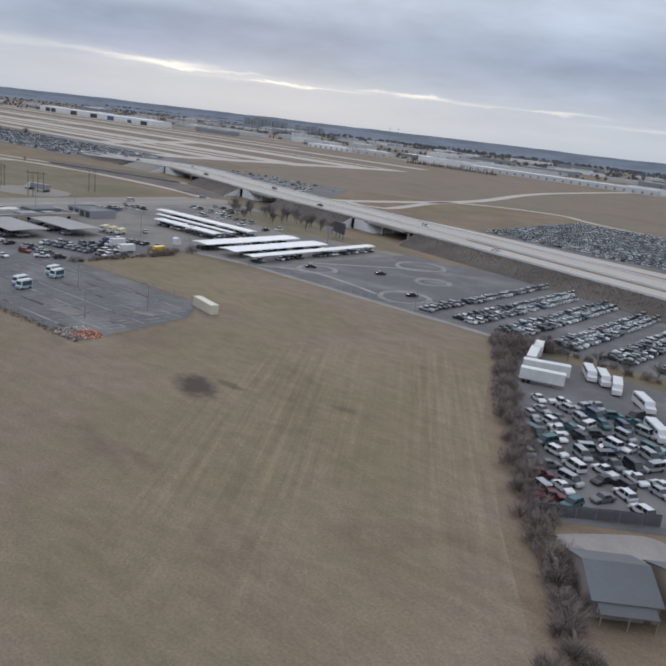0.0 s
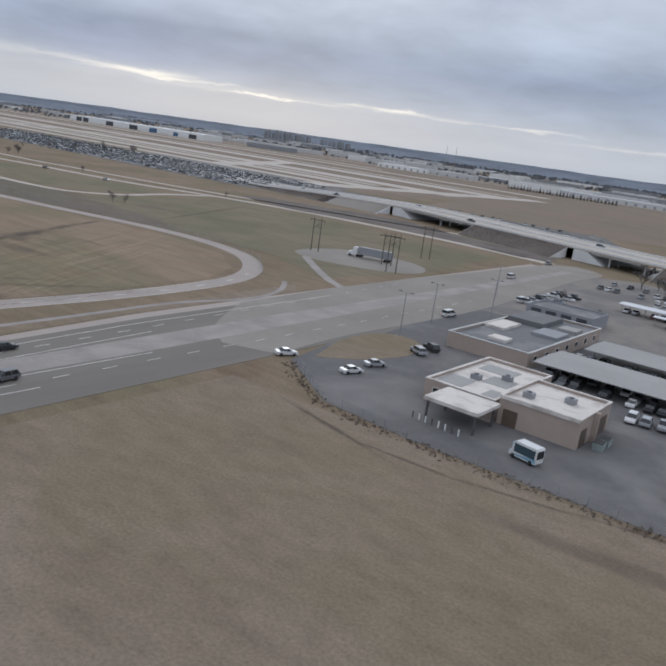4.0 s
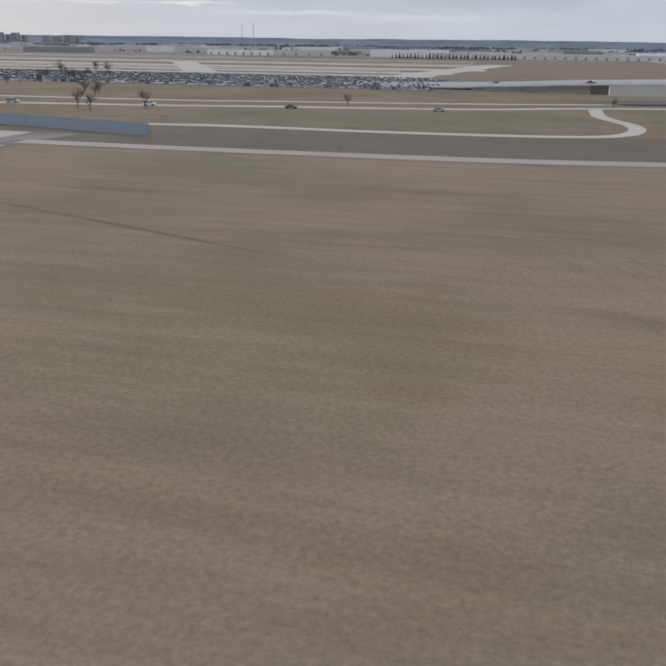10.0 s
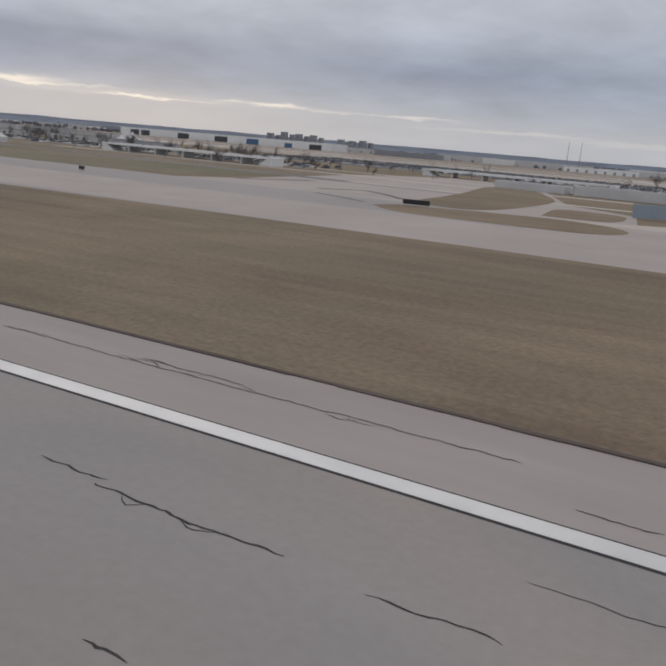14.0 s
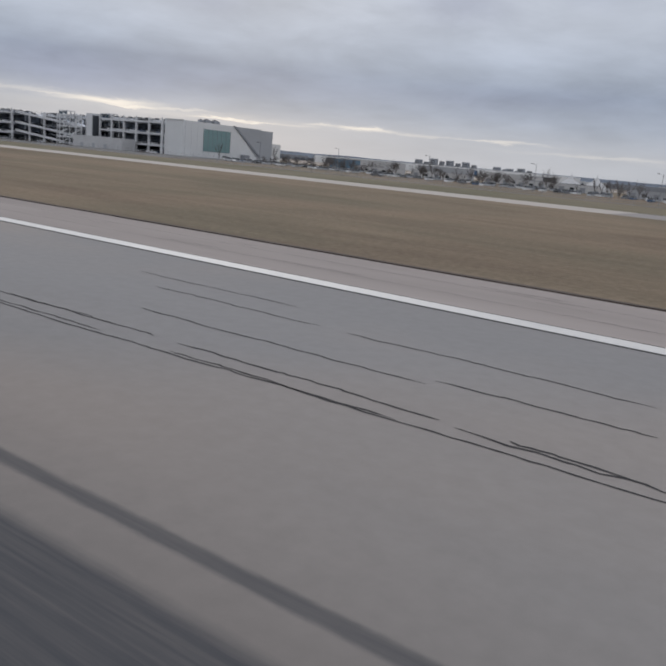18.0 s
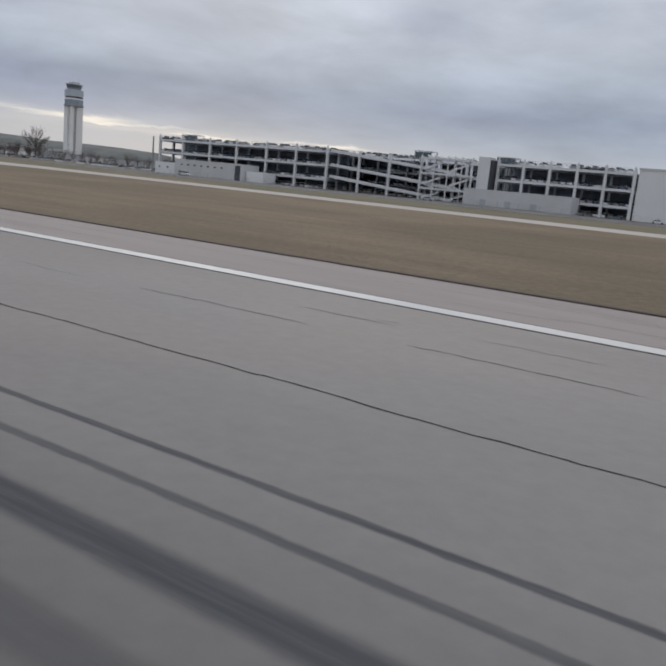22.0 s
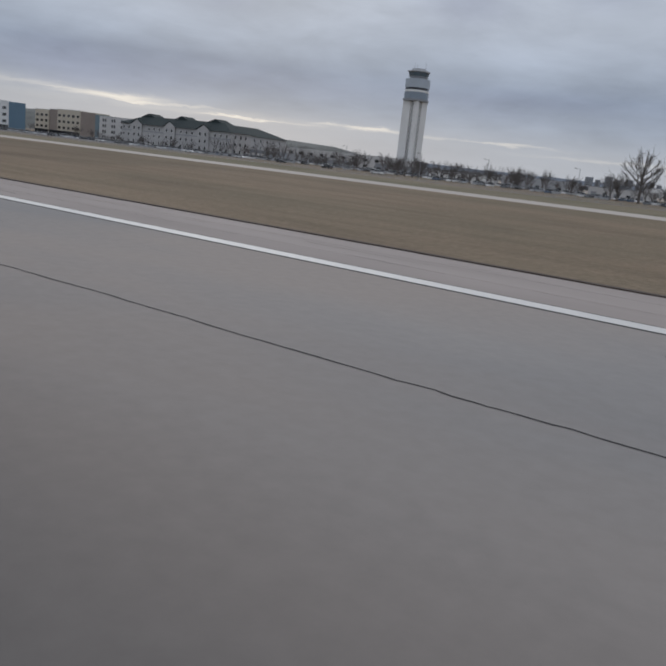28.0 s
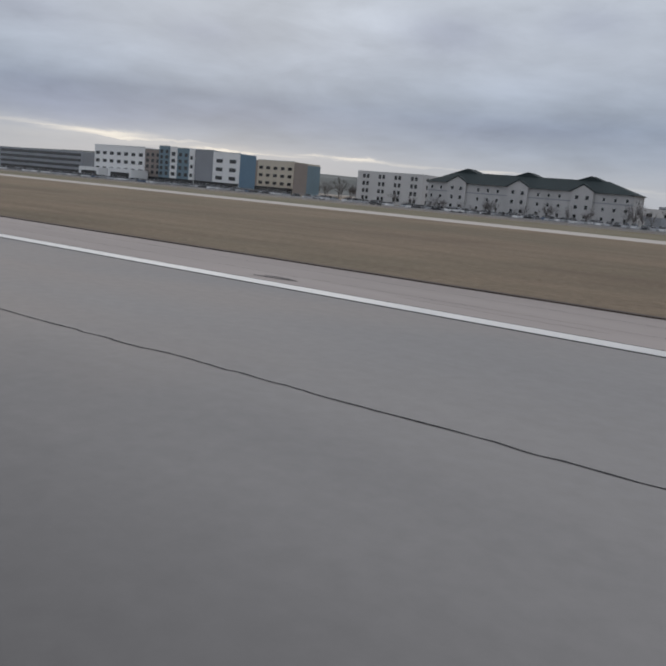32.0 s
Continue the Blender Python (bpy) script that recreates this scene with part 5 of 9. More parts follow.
def bare_tree(height, seed, spread=0.75):
    """A leafless tree: tapered trunk with limbs, and a crown of fine twigs."""
    r2 = random.Random(seed)
    ob = thing("bare_tree", (0, 0, 0), "leafless winter tree with a wide twiggy crown standing in grass", "tree", "bare trees")
    trunk, twigs = Shape(), Shape()

    def grow(a, d, length, rad, depth):
        b = a + d * length
        trunk.tube(a, b, rad, rad * 0.6, 6 if depth < 2 else 4, False)
        if depth >= 3:
            for _ in range(8):
                e = (d + Vector((r2.uniform(-1, 1), r2.uniform(-1, 1), r2.uniform(-0.3, 0.9))) * 0.7).normalized()
                p = a + (b - a) * r2.uniform(0.1, 1)
                q = p + e * length * r2.uniform(0.5, 1.1)
                s = e.cross(Vector((r2.uniform(-1, 1), r2.uniform(-1, 1), 0.3))).normalized() * height * 0.0016
                twigs.add([p - s, p + s, q + s * 0.3, q - s * 0.3], [(0, 1, 2, 3)])
            return
        for k in range((6, 4, 4)[depth]):
            side = Vector((r2.uniform(-1, 1), r2.uniform(-1, 1), r2.uniform(-0.4, 0.6))).normalized()
            grow(a + (b - a) * r2.uniform((0.40, 0.35, 0.3)[depth], 1.0), (d * (0.8, 0.9, 0.9)[depth] + Vector((0, 0, (0.55, 0.25, 0.15)[depth])) + side * spread).normalized(), length * r2.uniform(*((0.95, 1.3), (0.6, 0.85), (0.6, 0.8))[depth]), rad * 0.5, depth + 1)

    grow(Vector((0, 0, -0.1)), Vector((r2.uniform(-0.05, 0.05), 0, 1)).normalized(), height * 0.25, height * 0.018, 0)
    trunk.make("trunk", M_BARK, ob)
    twigs.make("crown", M_TWIG, ob)
    return ob


def brush(radius, height, seed, mat=None, label="leafless reddish brown bush in the hedge", name="bush", count=800):
    """A bush of countless thin stems, open at the edge."""
    r2 = random.Random(seed)
    ob = thing(name, (0, 0, 0), label, "bush", "hedge bushes")
    stems, twigs = Shape(), Shape()
    for _ in range(16):
        a = r2.uniform(0, 6.28)
        p = Vector((math.cos(a), math.sin(a), 0)) * radius * 0.25 * r2.random()
        q = Vector((math.cos(a) * radius * 0.7, math.sin(a) * radius * 0.7, height * r2.uniform(0.5, 0.95)))
        stems.tube(p, q, 0.06, 0.02, 4, False)
    for _ in range(count):
        a, u, v = r2.uniform(0, 6.28), math.sqrt(r2.random()), r2.random()
        lump = 0.75 + 0.35 * math.sin(3 * a + seed) * math.sin(4 * v + seed * 2)
        c = Vector((math.cos(a) * u * radius * lump, math.sin(a) * u * radius * lump, height * v * (1 - 0.55 * u * u) * lump))
        d = Vector((math.cos(a) * u, math.sin(a) * u, r2.uniform(0.2, 1.2))).normalized()
        q = c + d * r2.uniform(0.4, 1.1)
        s = d.cross(Vector((r2.uniform(-1, 1), r2.uniform(-1, 1), r2.uniform(-1, 1)))).normalized() * r2.uniform(0.02, 0.055)
        twigs.add([c - s, c + s, q + s * 0.5, q - s * 0.5], [(0, 1, 2, 3)])
    stems.make("trunk", M_BARK, ob)
    twigs.make("crown", mat or M_TWIG_RED, ob)
    return ob


def evergreen(height, seed):
    r2 = random.Random(seed)
    ob = thing("evergreen_tree", (0, 0, 0), "dark green conifer standing in a row", "tree", "evergreen row")
    Shape().tube((0, 0, 0), (0, 0, height * 0.9), 0.22, 0.05, 6).make("trunk", M_BARK, ob)
    crown = Shape()
    for _ in range(260):
        v = r2.random() ** 1.3
        z = height * (0.08 + 0.9 * v)
        rad = height * 0.26 * (1 - v) * r2.uniform(0.5, 1.1)
        a = r2.uniform(0, 6.28)
        p, q = Vector((0, 0, z + 0.3)), Vector((math.cos(a) * rad, math.sin(a) * rad, z - 0.1 * rad))
        s = Vector((-math.sin(a), math.cos(a), 0.3)) * (0.25 + 0.3 * (1 - v))
        crown.add([p, q - s, q + s], [(0, 1, 2)])
    crown.make("crown", M_NEEDLE, ob)
    return ob


def scatter(makers, spots, scale=(0.85, 1.15), seed=1):
    """Copies of a few plants at many places, each turned and sized a little."""
    r2 = random.Random(seed)
    first = [True] * len(makers)
    for x, y, *rest in spots:
        i = r2.randrange(len(makers))
        k = r2.uniform(*scale) * (rest[0] if rest else 1.0)
        z = rest[1] if len(rest) > 1 else 0.0
        m = pose(x, y, z, 0, 0, r2.uniform(0, 360)) @ Matrix.Diagonal((k, k, k, 1))
        if first[i]:
            makers[i].matrix_world = m
            first[i] = False
        else:
            ob = copy_thing(makers[i], Matrix.Identity(4))
            ob.matrix_basis = m


TREES = [bare_tree(13, 3), bare_tree(11, 8, 0.9), bare_tree(12, 15, 0.7)]
SHRUBS = [brush(2.6, 3.6, 1), brush(2.2, 3.0, 5), brush(3.0, 4.4, 9)]
r3 = random.Random(31)
tree_spots = []
tree_spots += [(-1250 + i * 7.5 + r3.uniform(-3, 3), 290 + r3.uniform(-10, 40), r3.uniform(0.45, 0.95)) for i in range(26)]
tree_spots += [(-1060 + i * 9 + r3.uniform(-3, 3), 330 + r3.uniform(-10, 40), r3.uniform(0.45, 0.9)) for i in range(12)]
tree_spots += [(-1430 + r3.uniform(-3, 3), 318, 0.85), (-1424, 330, 0.8), (-1372, 285, 0.55), (-1330, 284, 0.5), (-1305, 285, 0.6), (-1290, 283, 0.65), (-1350, 286, 0.5)]
tree_spots += [(420 + i * 5.5 + r3.uniform(-3, 3), 312 + i * 1.2 + r3.uniform(-14, 6), r3.uniform(0.6, 0.95)) for i in range(14)]
tree_spots += [(408 + i * 4.6 + r3.uniform(-2, 2), 326 + r3.uniform(-6, 8), r3.uniform(0.55, 0.95)) for i in range(15)]
tree_spots += [(660 + i * 8 + r3.uniform(-2, 2), 207 + r3.uniform(-3, 4), r3.uniform(0.45, 0.75)) for i in range(10)]
tree_spots += [(-71, 333, 0.8), (-31, 260, 0.75), (-8, 267, 0.7), (-60, 327, 0.7), (-181, 492, 0.9), (-158, 463, 0.9), (-150, 470, 0.9), (-140, 404, 0.8), (-131, 425, 0.9), (-132, 309, 0.7), (-171, 520, 1.0), (60, 300, 0.5)]
tree_spots += [(-420 + i * 9 + r3.uniform(-4, 4), 262 + r3.uniform(-8, 60), r3.uniform(0.4, 0.8)) for i in range(18)]
tree_spots += [(-640 + i * 13 + r3.uniform(-4, 4), 330 + r3.uniform(-20, 80), r3.uniform(0.4, 0.8)) for i in range(18)]
tree_spots += [(-655 + i * 6 + r3.uniform(-3, 3), 296 + r3.uniform(-8, 16), r3.uniform(0.35, 0.7)) for i in range(24)]
tree_spots += [(-1310 + r3.uniform(-60, 120), 420 + r3.uniform(0, 120), r3.uniform(0.5, 0.9)) for i in range(26)]
tree_spots += [(420, 230, 0.4), (402, 250, 0.45), (160, 330, 0.4), (172, 238, 0.35), (178, 244, 0.3), (190, 226, 0.45), (194, 230, 0.4), (-19, 248, 0.6), (-56, 316, 0.7), (-162, 444, 0.9), (-157, 512, 0.9)]
scatter(TREES, tree_spots, (0.9, 1.1), 2)
scatter([bare_tree(10, 41, 0.85), bare_tree(9, 44, 0.95)], [(-1188 + 5.5 * i + r3.uniform(-2, 2), 322 + r3.uniform(-6, 14), r3.uniform(0.7, 1.15)) for i in range(13)], (0.9, 1.1), 8)


def tall_tree(height, wide, seed):
    """A tall leafless tree with a short bole and an oval crown of rising limbs."""
    r2 = random.Random(seed)
    ob = thing("bare_tree", (0, 0, 0), "tall dark leafless tree with an oval twiggy crown", "tree", "bare trees")
    trunk, twigs = Shape(), Shape()
    fork = Vector((0, 0, height * 0.62))
    trunk.tube((0, 0, -0.1), fork, height * 0.026, height * 0.012, 8, False)
    trunk.tube(fork, Vector((0.3, 0.2, height * 0.97)), height * 0.012, height * 0.003, 5, False)
    for i in range(26):
        t = (i + r2.random()) / 26
        z0, turn = height * (0.16 + 0.42 * t), i * 2.4 + r2.uniform(-0.3, 0.3)
        out_by = wide * 0.5 * math.sin(math.pi * (0.28 + 0.62 * t)) * r2.uniform(0.8, 1.1)
        root = Vector((0, 0, z0))
        tip = Vector((math.cos(turn) * out_by, math.sin(turn) * out_by, z0 + height * r2.uniform(0.20, 0.38)))
        knee = root.lerp(tip, 0.45) + Vector((0, 0, -height * 0.025))
        trunk.tube(root, knee, height * 0.009, height * 0.006, 5, False)
        trunk.tube(knee, tip, height * 0.006, height * 0.002, 4, False)
        for _ in range(9):
            p = (knee if r2.random() < 0.7 else root).lerp(tip, r2.uniform(0.3, 1.0))
            d = ((tip - root).normalized() + Vector((r2.uniform(-1, 1), r2.uniform(-1, 1), r2.uniform(-0.3, 0.9))) * 0.8).normalized()
            q = p + d * height * r2.uniform(0.07, 0.16)
            trunk.tube(p, q, height * 0.003, height * 0.0012, 3, False)
            for _ in range(8):
                u = p.lerp(q, r2.uniform(0.2, 1.0))
                e = (d + Vector((r2.uniform(-1, 1), r2.uniform(-1, 1), r2.uniform(-0.4, 0.8)))).normalized()
                v = u + e * height * r2.uniform(0.03, 0.08)
                w2 = e.cross(Vector((r2.uniform(-1, 1), r2.uniform(-1, 1), 0.3))).normalized() * height * 0.0014
                twigs.add([u - w2, u + w2, v + w2 * 0.3, v - w2 * 0.3], [(0, 1, 2, 3)])
    trunk.make("trunk", M_BARK, ob)
    twigs.make("crown", M_TWIG, ob)
    return ob


giant = tall_tree(20.5, 16.0, 24)
giant.matrix_world = pose(-1071.4, 302, 0)
by_hotel = tall_tree(13.0, 12.0, 31)
by_hotel.matrix_world = pose(-1472.9, 390, 0)

hedge = smooth_line([(648, 205), (662, 175), (674, 154), (682, 141), (693, 122), (704, 104), (713, 92), (720, 76), (727, 56), (733, 36)], 2.6)
shrub_spots = [(x + r3.uniform(-0.8, 2.6), y + r3.uniform(-1.0, 1.0), r3.uniform(0.7, 1.15)) for x, y in hedge]
shrub_spots += [(x + r3.uniform(2, 5.0), y + r3.uniform(-1.5, 1.5), r3.uniform(0.6, 0.9)) for x, y in hedge[::2]]
shrub_spots += [(651 + r3.uniform(-3, 10), 200 + r3.uniform(-4, 8), r3.uniform(0.9, 1.4)) for _ in range(14)]
shrub_spots += [(665 + i * 4 + r3.uniform(-1, 1), 209 + r3.uniform(-1.5, 1.5), r3.uniform(0.4, 0.7)) for i in range(18)]
shrub_spots += [(508.5 + r3.uniform(-1.2, 1.2) + 0.06 * max(0, k - 10), 151 + 1.6 * k + r3.uniform(-0.8, 0.8), r3.uniform(0.3, 0.6)) for k in range(27)]
shrub_spots += [(506 + r3.uniform(-2, 3), 188 + r3.uniform(-4, 18), r3.uniform(0.5, 0.9)) for _ in range(6)]
scatter(SHRUBS, shrub_spots, (0.9, 1.1), 3)
row_trees = [evergreen(9, 2), evergreen(8, 6)]
scatter(row_trees, [(-75 + i * 5.8 + r3.uniform(-0.6, 0.6), 1236, r3.uniform(0.85, 1.15)) for i in range(33)], (0.95, 1.1), 5)

# ---- buildings: materials and kinds ----
M_CONC = material("pale_precast_concrete", (0.66, 0.66, 0.665), 0.85, vary=0.07, scale=0.8, big=0.08, where="World")
M_CONC_IN = material("grey_interior_concrete", (0.70, 0.73, 0.78), 0.9, vary=0.10, scale=0.8, big=0.08, where="World")
M_WALL_WHITE = material("white_panel_wall", (0.74, 0.74, 0.735), 0.75, vary=0.04, scale=0.6, big=0.06, where="World")
M_WALL_CREAM = material("cream_render_wall", (0.52, 0.475, 0.40), 0.85, vary=0.05, scale=0.8, big=0.08, where="World")
M_WALL_TAN = material("tan_block_wall", (0.36, 0.30, 0.24), 0.85, vary=0.08, scale=0.8, big=0.1, where="World")
M_WALL_ROSE = material("pinkish_tan_block_wall", (0.40, 0.325, 0.28), 0.85, vary=0.08, scale=0.8, big=0.1, where="World")
M_WALL_BROWN = material("brown_panel_wall", (0.265, 0.228, 0.208), 0.8, vary=0.08, scale=0.8, big=0.1, where="World")
M_WALL_GREY = material("grey_panel_wall", (0.27, 0.28, 0.30), 0.75, vary=0.06, scale=0.8, big=0.1, where="World")
M_WALL_PALE = material("pale_grey_siding", (0.54, 0.535, 0.535), 0.8, vary=0.06, scale=0.8, big=0.1, where="World")
M_WALL_SLATE = material("slate_grey_panels", (0.30, 0.32, 0.35), 0.8, vary=0.08, scale=0.8, big=0.1, where="World")
M_WALL_MID = material("mid_grey_panels", (0.40, 0.41, 0.43), 0.75, vary=0.05, scale=0.6, big=0.08, where="World")
M_WALL_TEAL = material("teal_panel_wall", (0.16, 0.23, 0.27), 0.6, vary=0.06, scale=0.8, big=0.1, where="World")
M_WALL_BLUE = material("blue_panel_wall", (0.125, 0.205, 0.28), 0.6, vary=0.06, scale=0.8, big=0.1, where="World")
M_ROOF_WHITE = material("white_metal_roof", (0.62, 0.635, 0.655), 0.5, vary=0.05, scale=0.6, big=0.1, where="World")
M_ROOF_GREY = material("grey_shingle_roof", (0.13, 0.135, 0.145), 0.85, vary=0.12, scale=1.5, big=0.1, where="World")
M_ROOF_FLAT = material("flat_grey_membrane_roof", (0.33, 0.325, 0.32), 0.85, vary=0.10, scale=0.6, big=0.05, where="World")
M_ROOF_CHALK = material("chalky_white_roof_coating", (0.66, 0.62, 0.585), 0.9, gloss=0.2, vary=0.14, scale=0.5, big=0.22, dark=(0.46, 0.42, 0.39), dark_at=(0.5, 0.68), where="World")
M_ROOF_DARK = material("dark_tar_roof", (0.155, 0.158, 0.165), 0.9, vary=0.14, scale=0.6, big=0.12, dark=(0.24, 0.235, 0.235), dark_at=(0.5, 0.66), where="World")
M_ROOF_GREEN = material("dark_green_roof", (0.034, 0.045, 0.047), 0.85, gloss=0.2, vary=0.12, scale=1.0, big=0.1, where="World")
M_STEEL = material("galvanised_steel", (0.30, 0.31, 0.33), 0.5, 0.5, vary=0.10, scale=2.0, big=0.3)
M_POLE = material("weathered_pole_wood", (0.11, 0.09, 0.075), 0.9, vary=0.2, scale=3.0, big=0.4)
M_FENCE_BLUE = material("blue_grey_steel_louvres", (0.25, 0.29, 0.33), 0.55, 0.2, vary=0.08, scale=0.6, big=0.1)
M_DOOR = plain("brown_steel_door", (0.12, 0.085, 0.065), 0.6)
M_DARKDOOR = plain("dark_shutter_door", (0.055, 0.06, 0.07), 0.6)
M_BLUEDOOR = plain("blue_hangar_door", (0.06, 0.13, 0.24), 0.6)
M_SIGN_Y = plain("yellow_sign_face", (0.60, 0.43, 0.12), 0.45)
M_SIGN_K = plain("black_sign_face", (0.022, 0.022, 0.024), 0.45)
M_SIGN_B = plain("dark_blue_sign_back", (0.045, 0.065, 0.11), 0.5)
M_GREENBIN = plain("pale_green_bin_steel", (0.26, 0.31, 0.30), 0.6)
M_ORANGE = material("broken_orange_clay_rubble", (0.45, 0.17, 0.10), 0.9, vary=0.25, scale=1.5, big=0.5, island=0.35)
M_RUBBLE = material("pale_broken_rubble", (0.50, 0.44, 0.39), 0.9, vary=0.25, scale=1.5, big=0.5, island=0.35)
M_TEALGLASS = mirror_glass("teal_curtain_glass", (0.19, 0.31, 0.31), 0.15)

WINDOWS = {}


def window_in(ob, at, rz, w, h, frame_mat=None):
    """A framed window on a wall face that looks towards -y before turning by rz."""
    fm = frame_mat or M_WALL_WHITE
    key = (round(w, 2), round(h, 2), fm.name)
    if key not in WINDOWS:
        b = 0.07
        fr = Shape().box(-w / 2, w / 2, -0.10, 0.0, 0, b).box(-w / 2, w / 2, -0.10, 0.0, h - b, h).box(-w / 2, -w / 2 + b, -0.10, 0, b, h - b).box(w / 2 - b, w / 2, -0.10, 0, b, h - b)
        pn = Shape().box(-w / 2 + b, w / 2 - b, -0.04, 0.0, b, h - b)
        out_meshes = []
        for s, m in ((fr, fm), (pn, M_GLASS)):
            me = bpy.data.meshes.new("window")
            me.from_pydata(s.v, [], s.f)
            me.materials.append(m)
            out_meshes.append(me)
        WINDOWS[key] = out_meshes
    a, p = WINDOWS[key]
    win = new("window", a)
    win.parent = ob
    win.matrix_basis = pose(at[0], at[1], at[2], 0, 0, rz)
    pane = new("pane", p)
    pane.parent = win
    return win


def building(name, x0, x1, y0, y1, h, wall, roof, label, category="building", group="", parapet=0.5, rz=0.0, z=0.0, cut=True):
    """A flat-roofed block with walls of real thickness, a parapet and a roof."""
    ob = thing(name, ((x0 + x1) / 2, (y0 + y1) / 2, z), label, category, group, rz)
    a, b, t = (x1 - x0) / 2, (y1 - y0) / 2, 0.3
    Shape().box(-a, a, -b, -b + t, 0, h).box(-a, a, b - t, b, 0, h).box(-a, -a + t, -b + t, b - t, 0, h).box(a - t, a, -b + t, b - t, 0, h).make("wall_shell", wall, ob)
    Shape().box(-a + t, a - t, -b + t, b - t, h - parapet - 0.3, h - parapet).make("roof", roof, ob)
    return ob


def coping(ob, a, b, h, mat):
    Shape().box(-a - 0.1, a + 0.1, -b - 0.1, -b + 0.4, h, h + 0.15).box(-a - 0.1, a + 0.1, b - 0.4, b + 0.1, h, h + 0.15).box(-a - 0.1, -a + 0.4, -b + 0.4, b - 0.4, h, h + 0.15).box(a - 0.4, a + 0.1, -b + 0.4, b - 0.4, h, h + 0.15).make("coping", mat, ob)


def plate(ob, name, x0, x1, z0, z1, y, mat, label="", deep=0.08):
    """A flat part on a wall that looks towards -y."""
    return Shape().box(x0, x1, y - deep, y + 0.02, z0, z1).make(name, mat, ob, label)


def gable(ob, x0, x1, y0, y1, eave, peak, wall, roof, along="x", over=0.4):
    """Walls and pitched roof of a small house, the ridge along x or y."""
    t = 0.2
    Shape().box(x0, x1, y0, y0 + t, 0, eave).box(x0, x1, y1 - t, y1, 0, eave).box(x0, x0 + t, y0 + t, y1 - t, 0, eave).box(x1 - t, x1, y0 + t, y1 - t, 0, eave).make("wall_shell", wall, ob)
    ends, slopes = Shape(), Shape()
    d = 0.18
    if along == "x":
        m = (y0 + y1) / 2
        k = (peak - eave) / (m - y0)
        ends.side([(y0, eave), (y1, eave), (m, peak - 0.02)], x0, x0 + t).side([(y0, eave), (y1, eave), (m, peak - 0.02)], x1 - t, x1)
        slopes.side([(y0 - over, eave - k * over), (m, peak), (m, peak + d), (y0 - over, eave - k * over + d)], x0 - over, x1 + over)
        slopes.side([(m, peak), (y1 + over, eave - k * over), (y1 + over, eave - k * over + d), (m, peak + d)], x0 - over, x1 + over)
    else:
        m = (x0 + x1) / 2
        k = (peak - eave) / (m - x0)
        ends.side([(x0, eave), (x1, eave), (m, peak - 0.02)], y0, y0 + t, "y").side([(x0, eave), (x1, eave), (m, peak - 0.02)], y1 - t, y1, "y")
        slopes.side([(x0 - over, eave - k * over), (m, peak), (m, peak + d), (x0 - over, eave - k * over + d)], y0 - over, y1 + over, "y")
        slopes.side([(m, peak), (x1 + over, eave - k * over), (x1 + over, eave - k * over + d), (m, peak + d)], y0 - over, y1 + over, "y")
    ends.make("gable_wall", wall, ob)
    slopes.make("roof", roof, ob)


def shelter(x0, x1, y0, y1, top, mat, label, along="y", posts=7.0, name="parking_shelter"):
    """A long open roof on posts over parked cars."""
    ob = thing(name, ((x0 + x1) / 2, (y0 + y1) / 2, 0), label, "shelter", "parking shelters")
    a, b = (x1 - x0) / 2, (y1 - y0) / 2
    if along == "y":
        Shape().side([(-a, top), (0, top + 0.25), (a, top), (a, top + 0.12), (0, top + 0.4), (-a, top + 0.12)], -b, b, "y").make("roof", mat, ob)
        n, length = max(1, int(2 * b / posts)), 2 * b
    else:
        Shape().side([(-b, top), (0, top + 0.25), (b, top), (b, top + 0.12), (0, top + 0.4), (-b, top + 0.12)], -a, a).make("roof", mat, ob)
        n, length = max(1, int(2 * a / posts)), 2 * a
    for i in range(n + 1):
        u = -length / 2 + 0.5 + i * (length - 1) / n
        p = Shape().tube((0, 0, 0), (0, 0, top + 0.2), 0.1, 0.1, 6).make("post", M_STEEL, ob)
        p.location = (0, u, 0) if along == "y" else (u, 0, 0)
    return ob


def light_pole(x, y, h=11.0, rz=0.0, label="tall grey steel light pole with two lamp heads", group="light poles", arms=2):
    ob = thing("light_pole", (x, y, 0), label, "light pole", group, rz)
    Shape().tube((0, 0, 0), (0, 0, h), 0.14, 0.08, 8).make("pole", M_STEEL, ob)
    for s in (-1, 1)[:arms]:
        Shape().tube((0, 0, h - 0.2), (s * 1.6, 0, h), 0.05, 0.04, 6).make("arm", M_STEEL, ob)
        Shape().box(s * 1.6 - 0.4, s * 1.6 + 0.4, -0.16, 0.16, h - 0.04, h + 0.12).make("lamp_head", M_TRIM, ob)
    return ob


def text_on(ob, body, size, at, mat, label):
    cu = bpy.data.curves.new("lettering", "FONT")
    cu.body, cu.size, cu.align_x, cu.align_y, cu.extrude = body, size, "CENTER", "CENTER", 0.006
    tmp = bpy.data.objects.new("lettering", cu)
    scene.collection.objects.link(tmp)
    me = bpy.data.meshes.new_from_object(tmp.evaluated_get(bpy.context.evaluated_depsgraph_get()))
    bpy.data.objects.remove(tmp)
    me.materials.clear()
    me.materials.append(mat)
    t = new("lettering", me)
    t.parent = ob
    t.matrix_basis = pose(at[0], at[1], at[2], 90, 0, 0)
    t["label"] = label
    return t


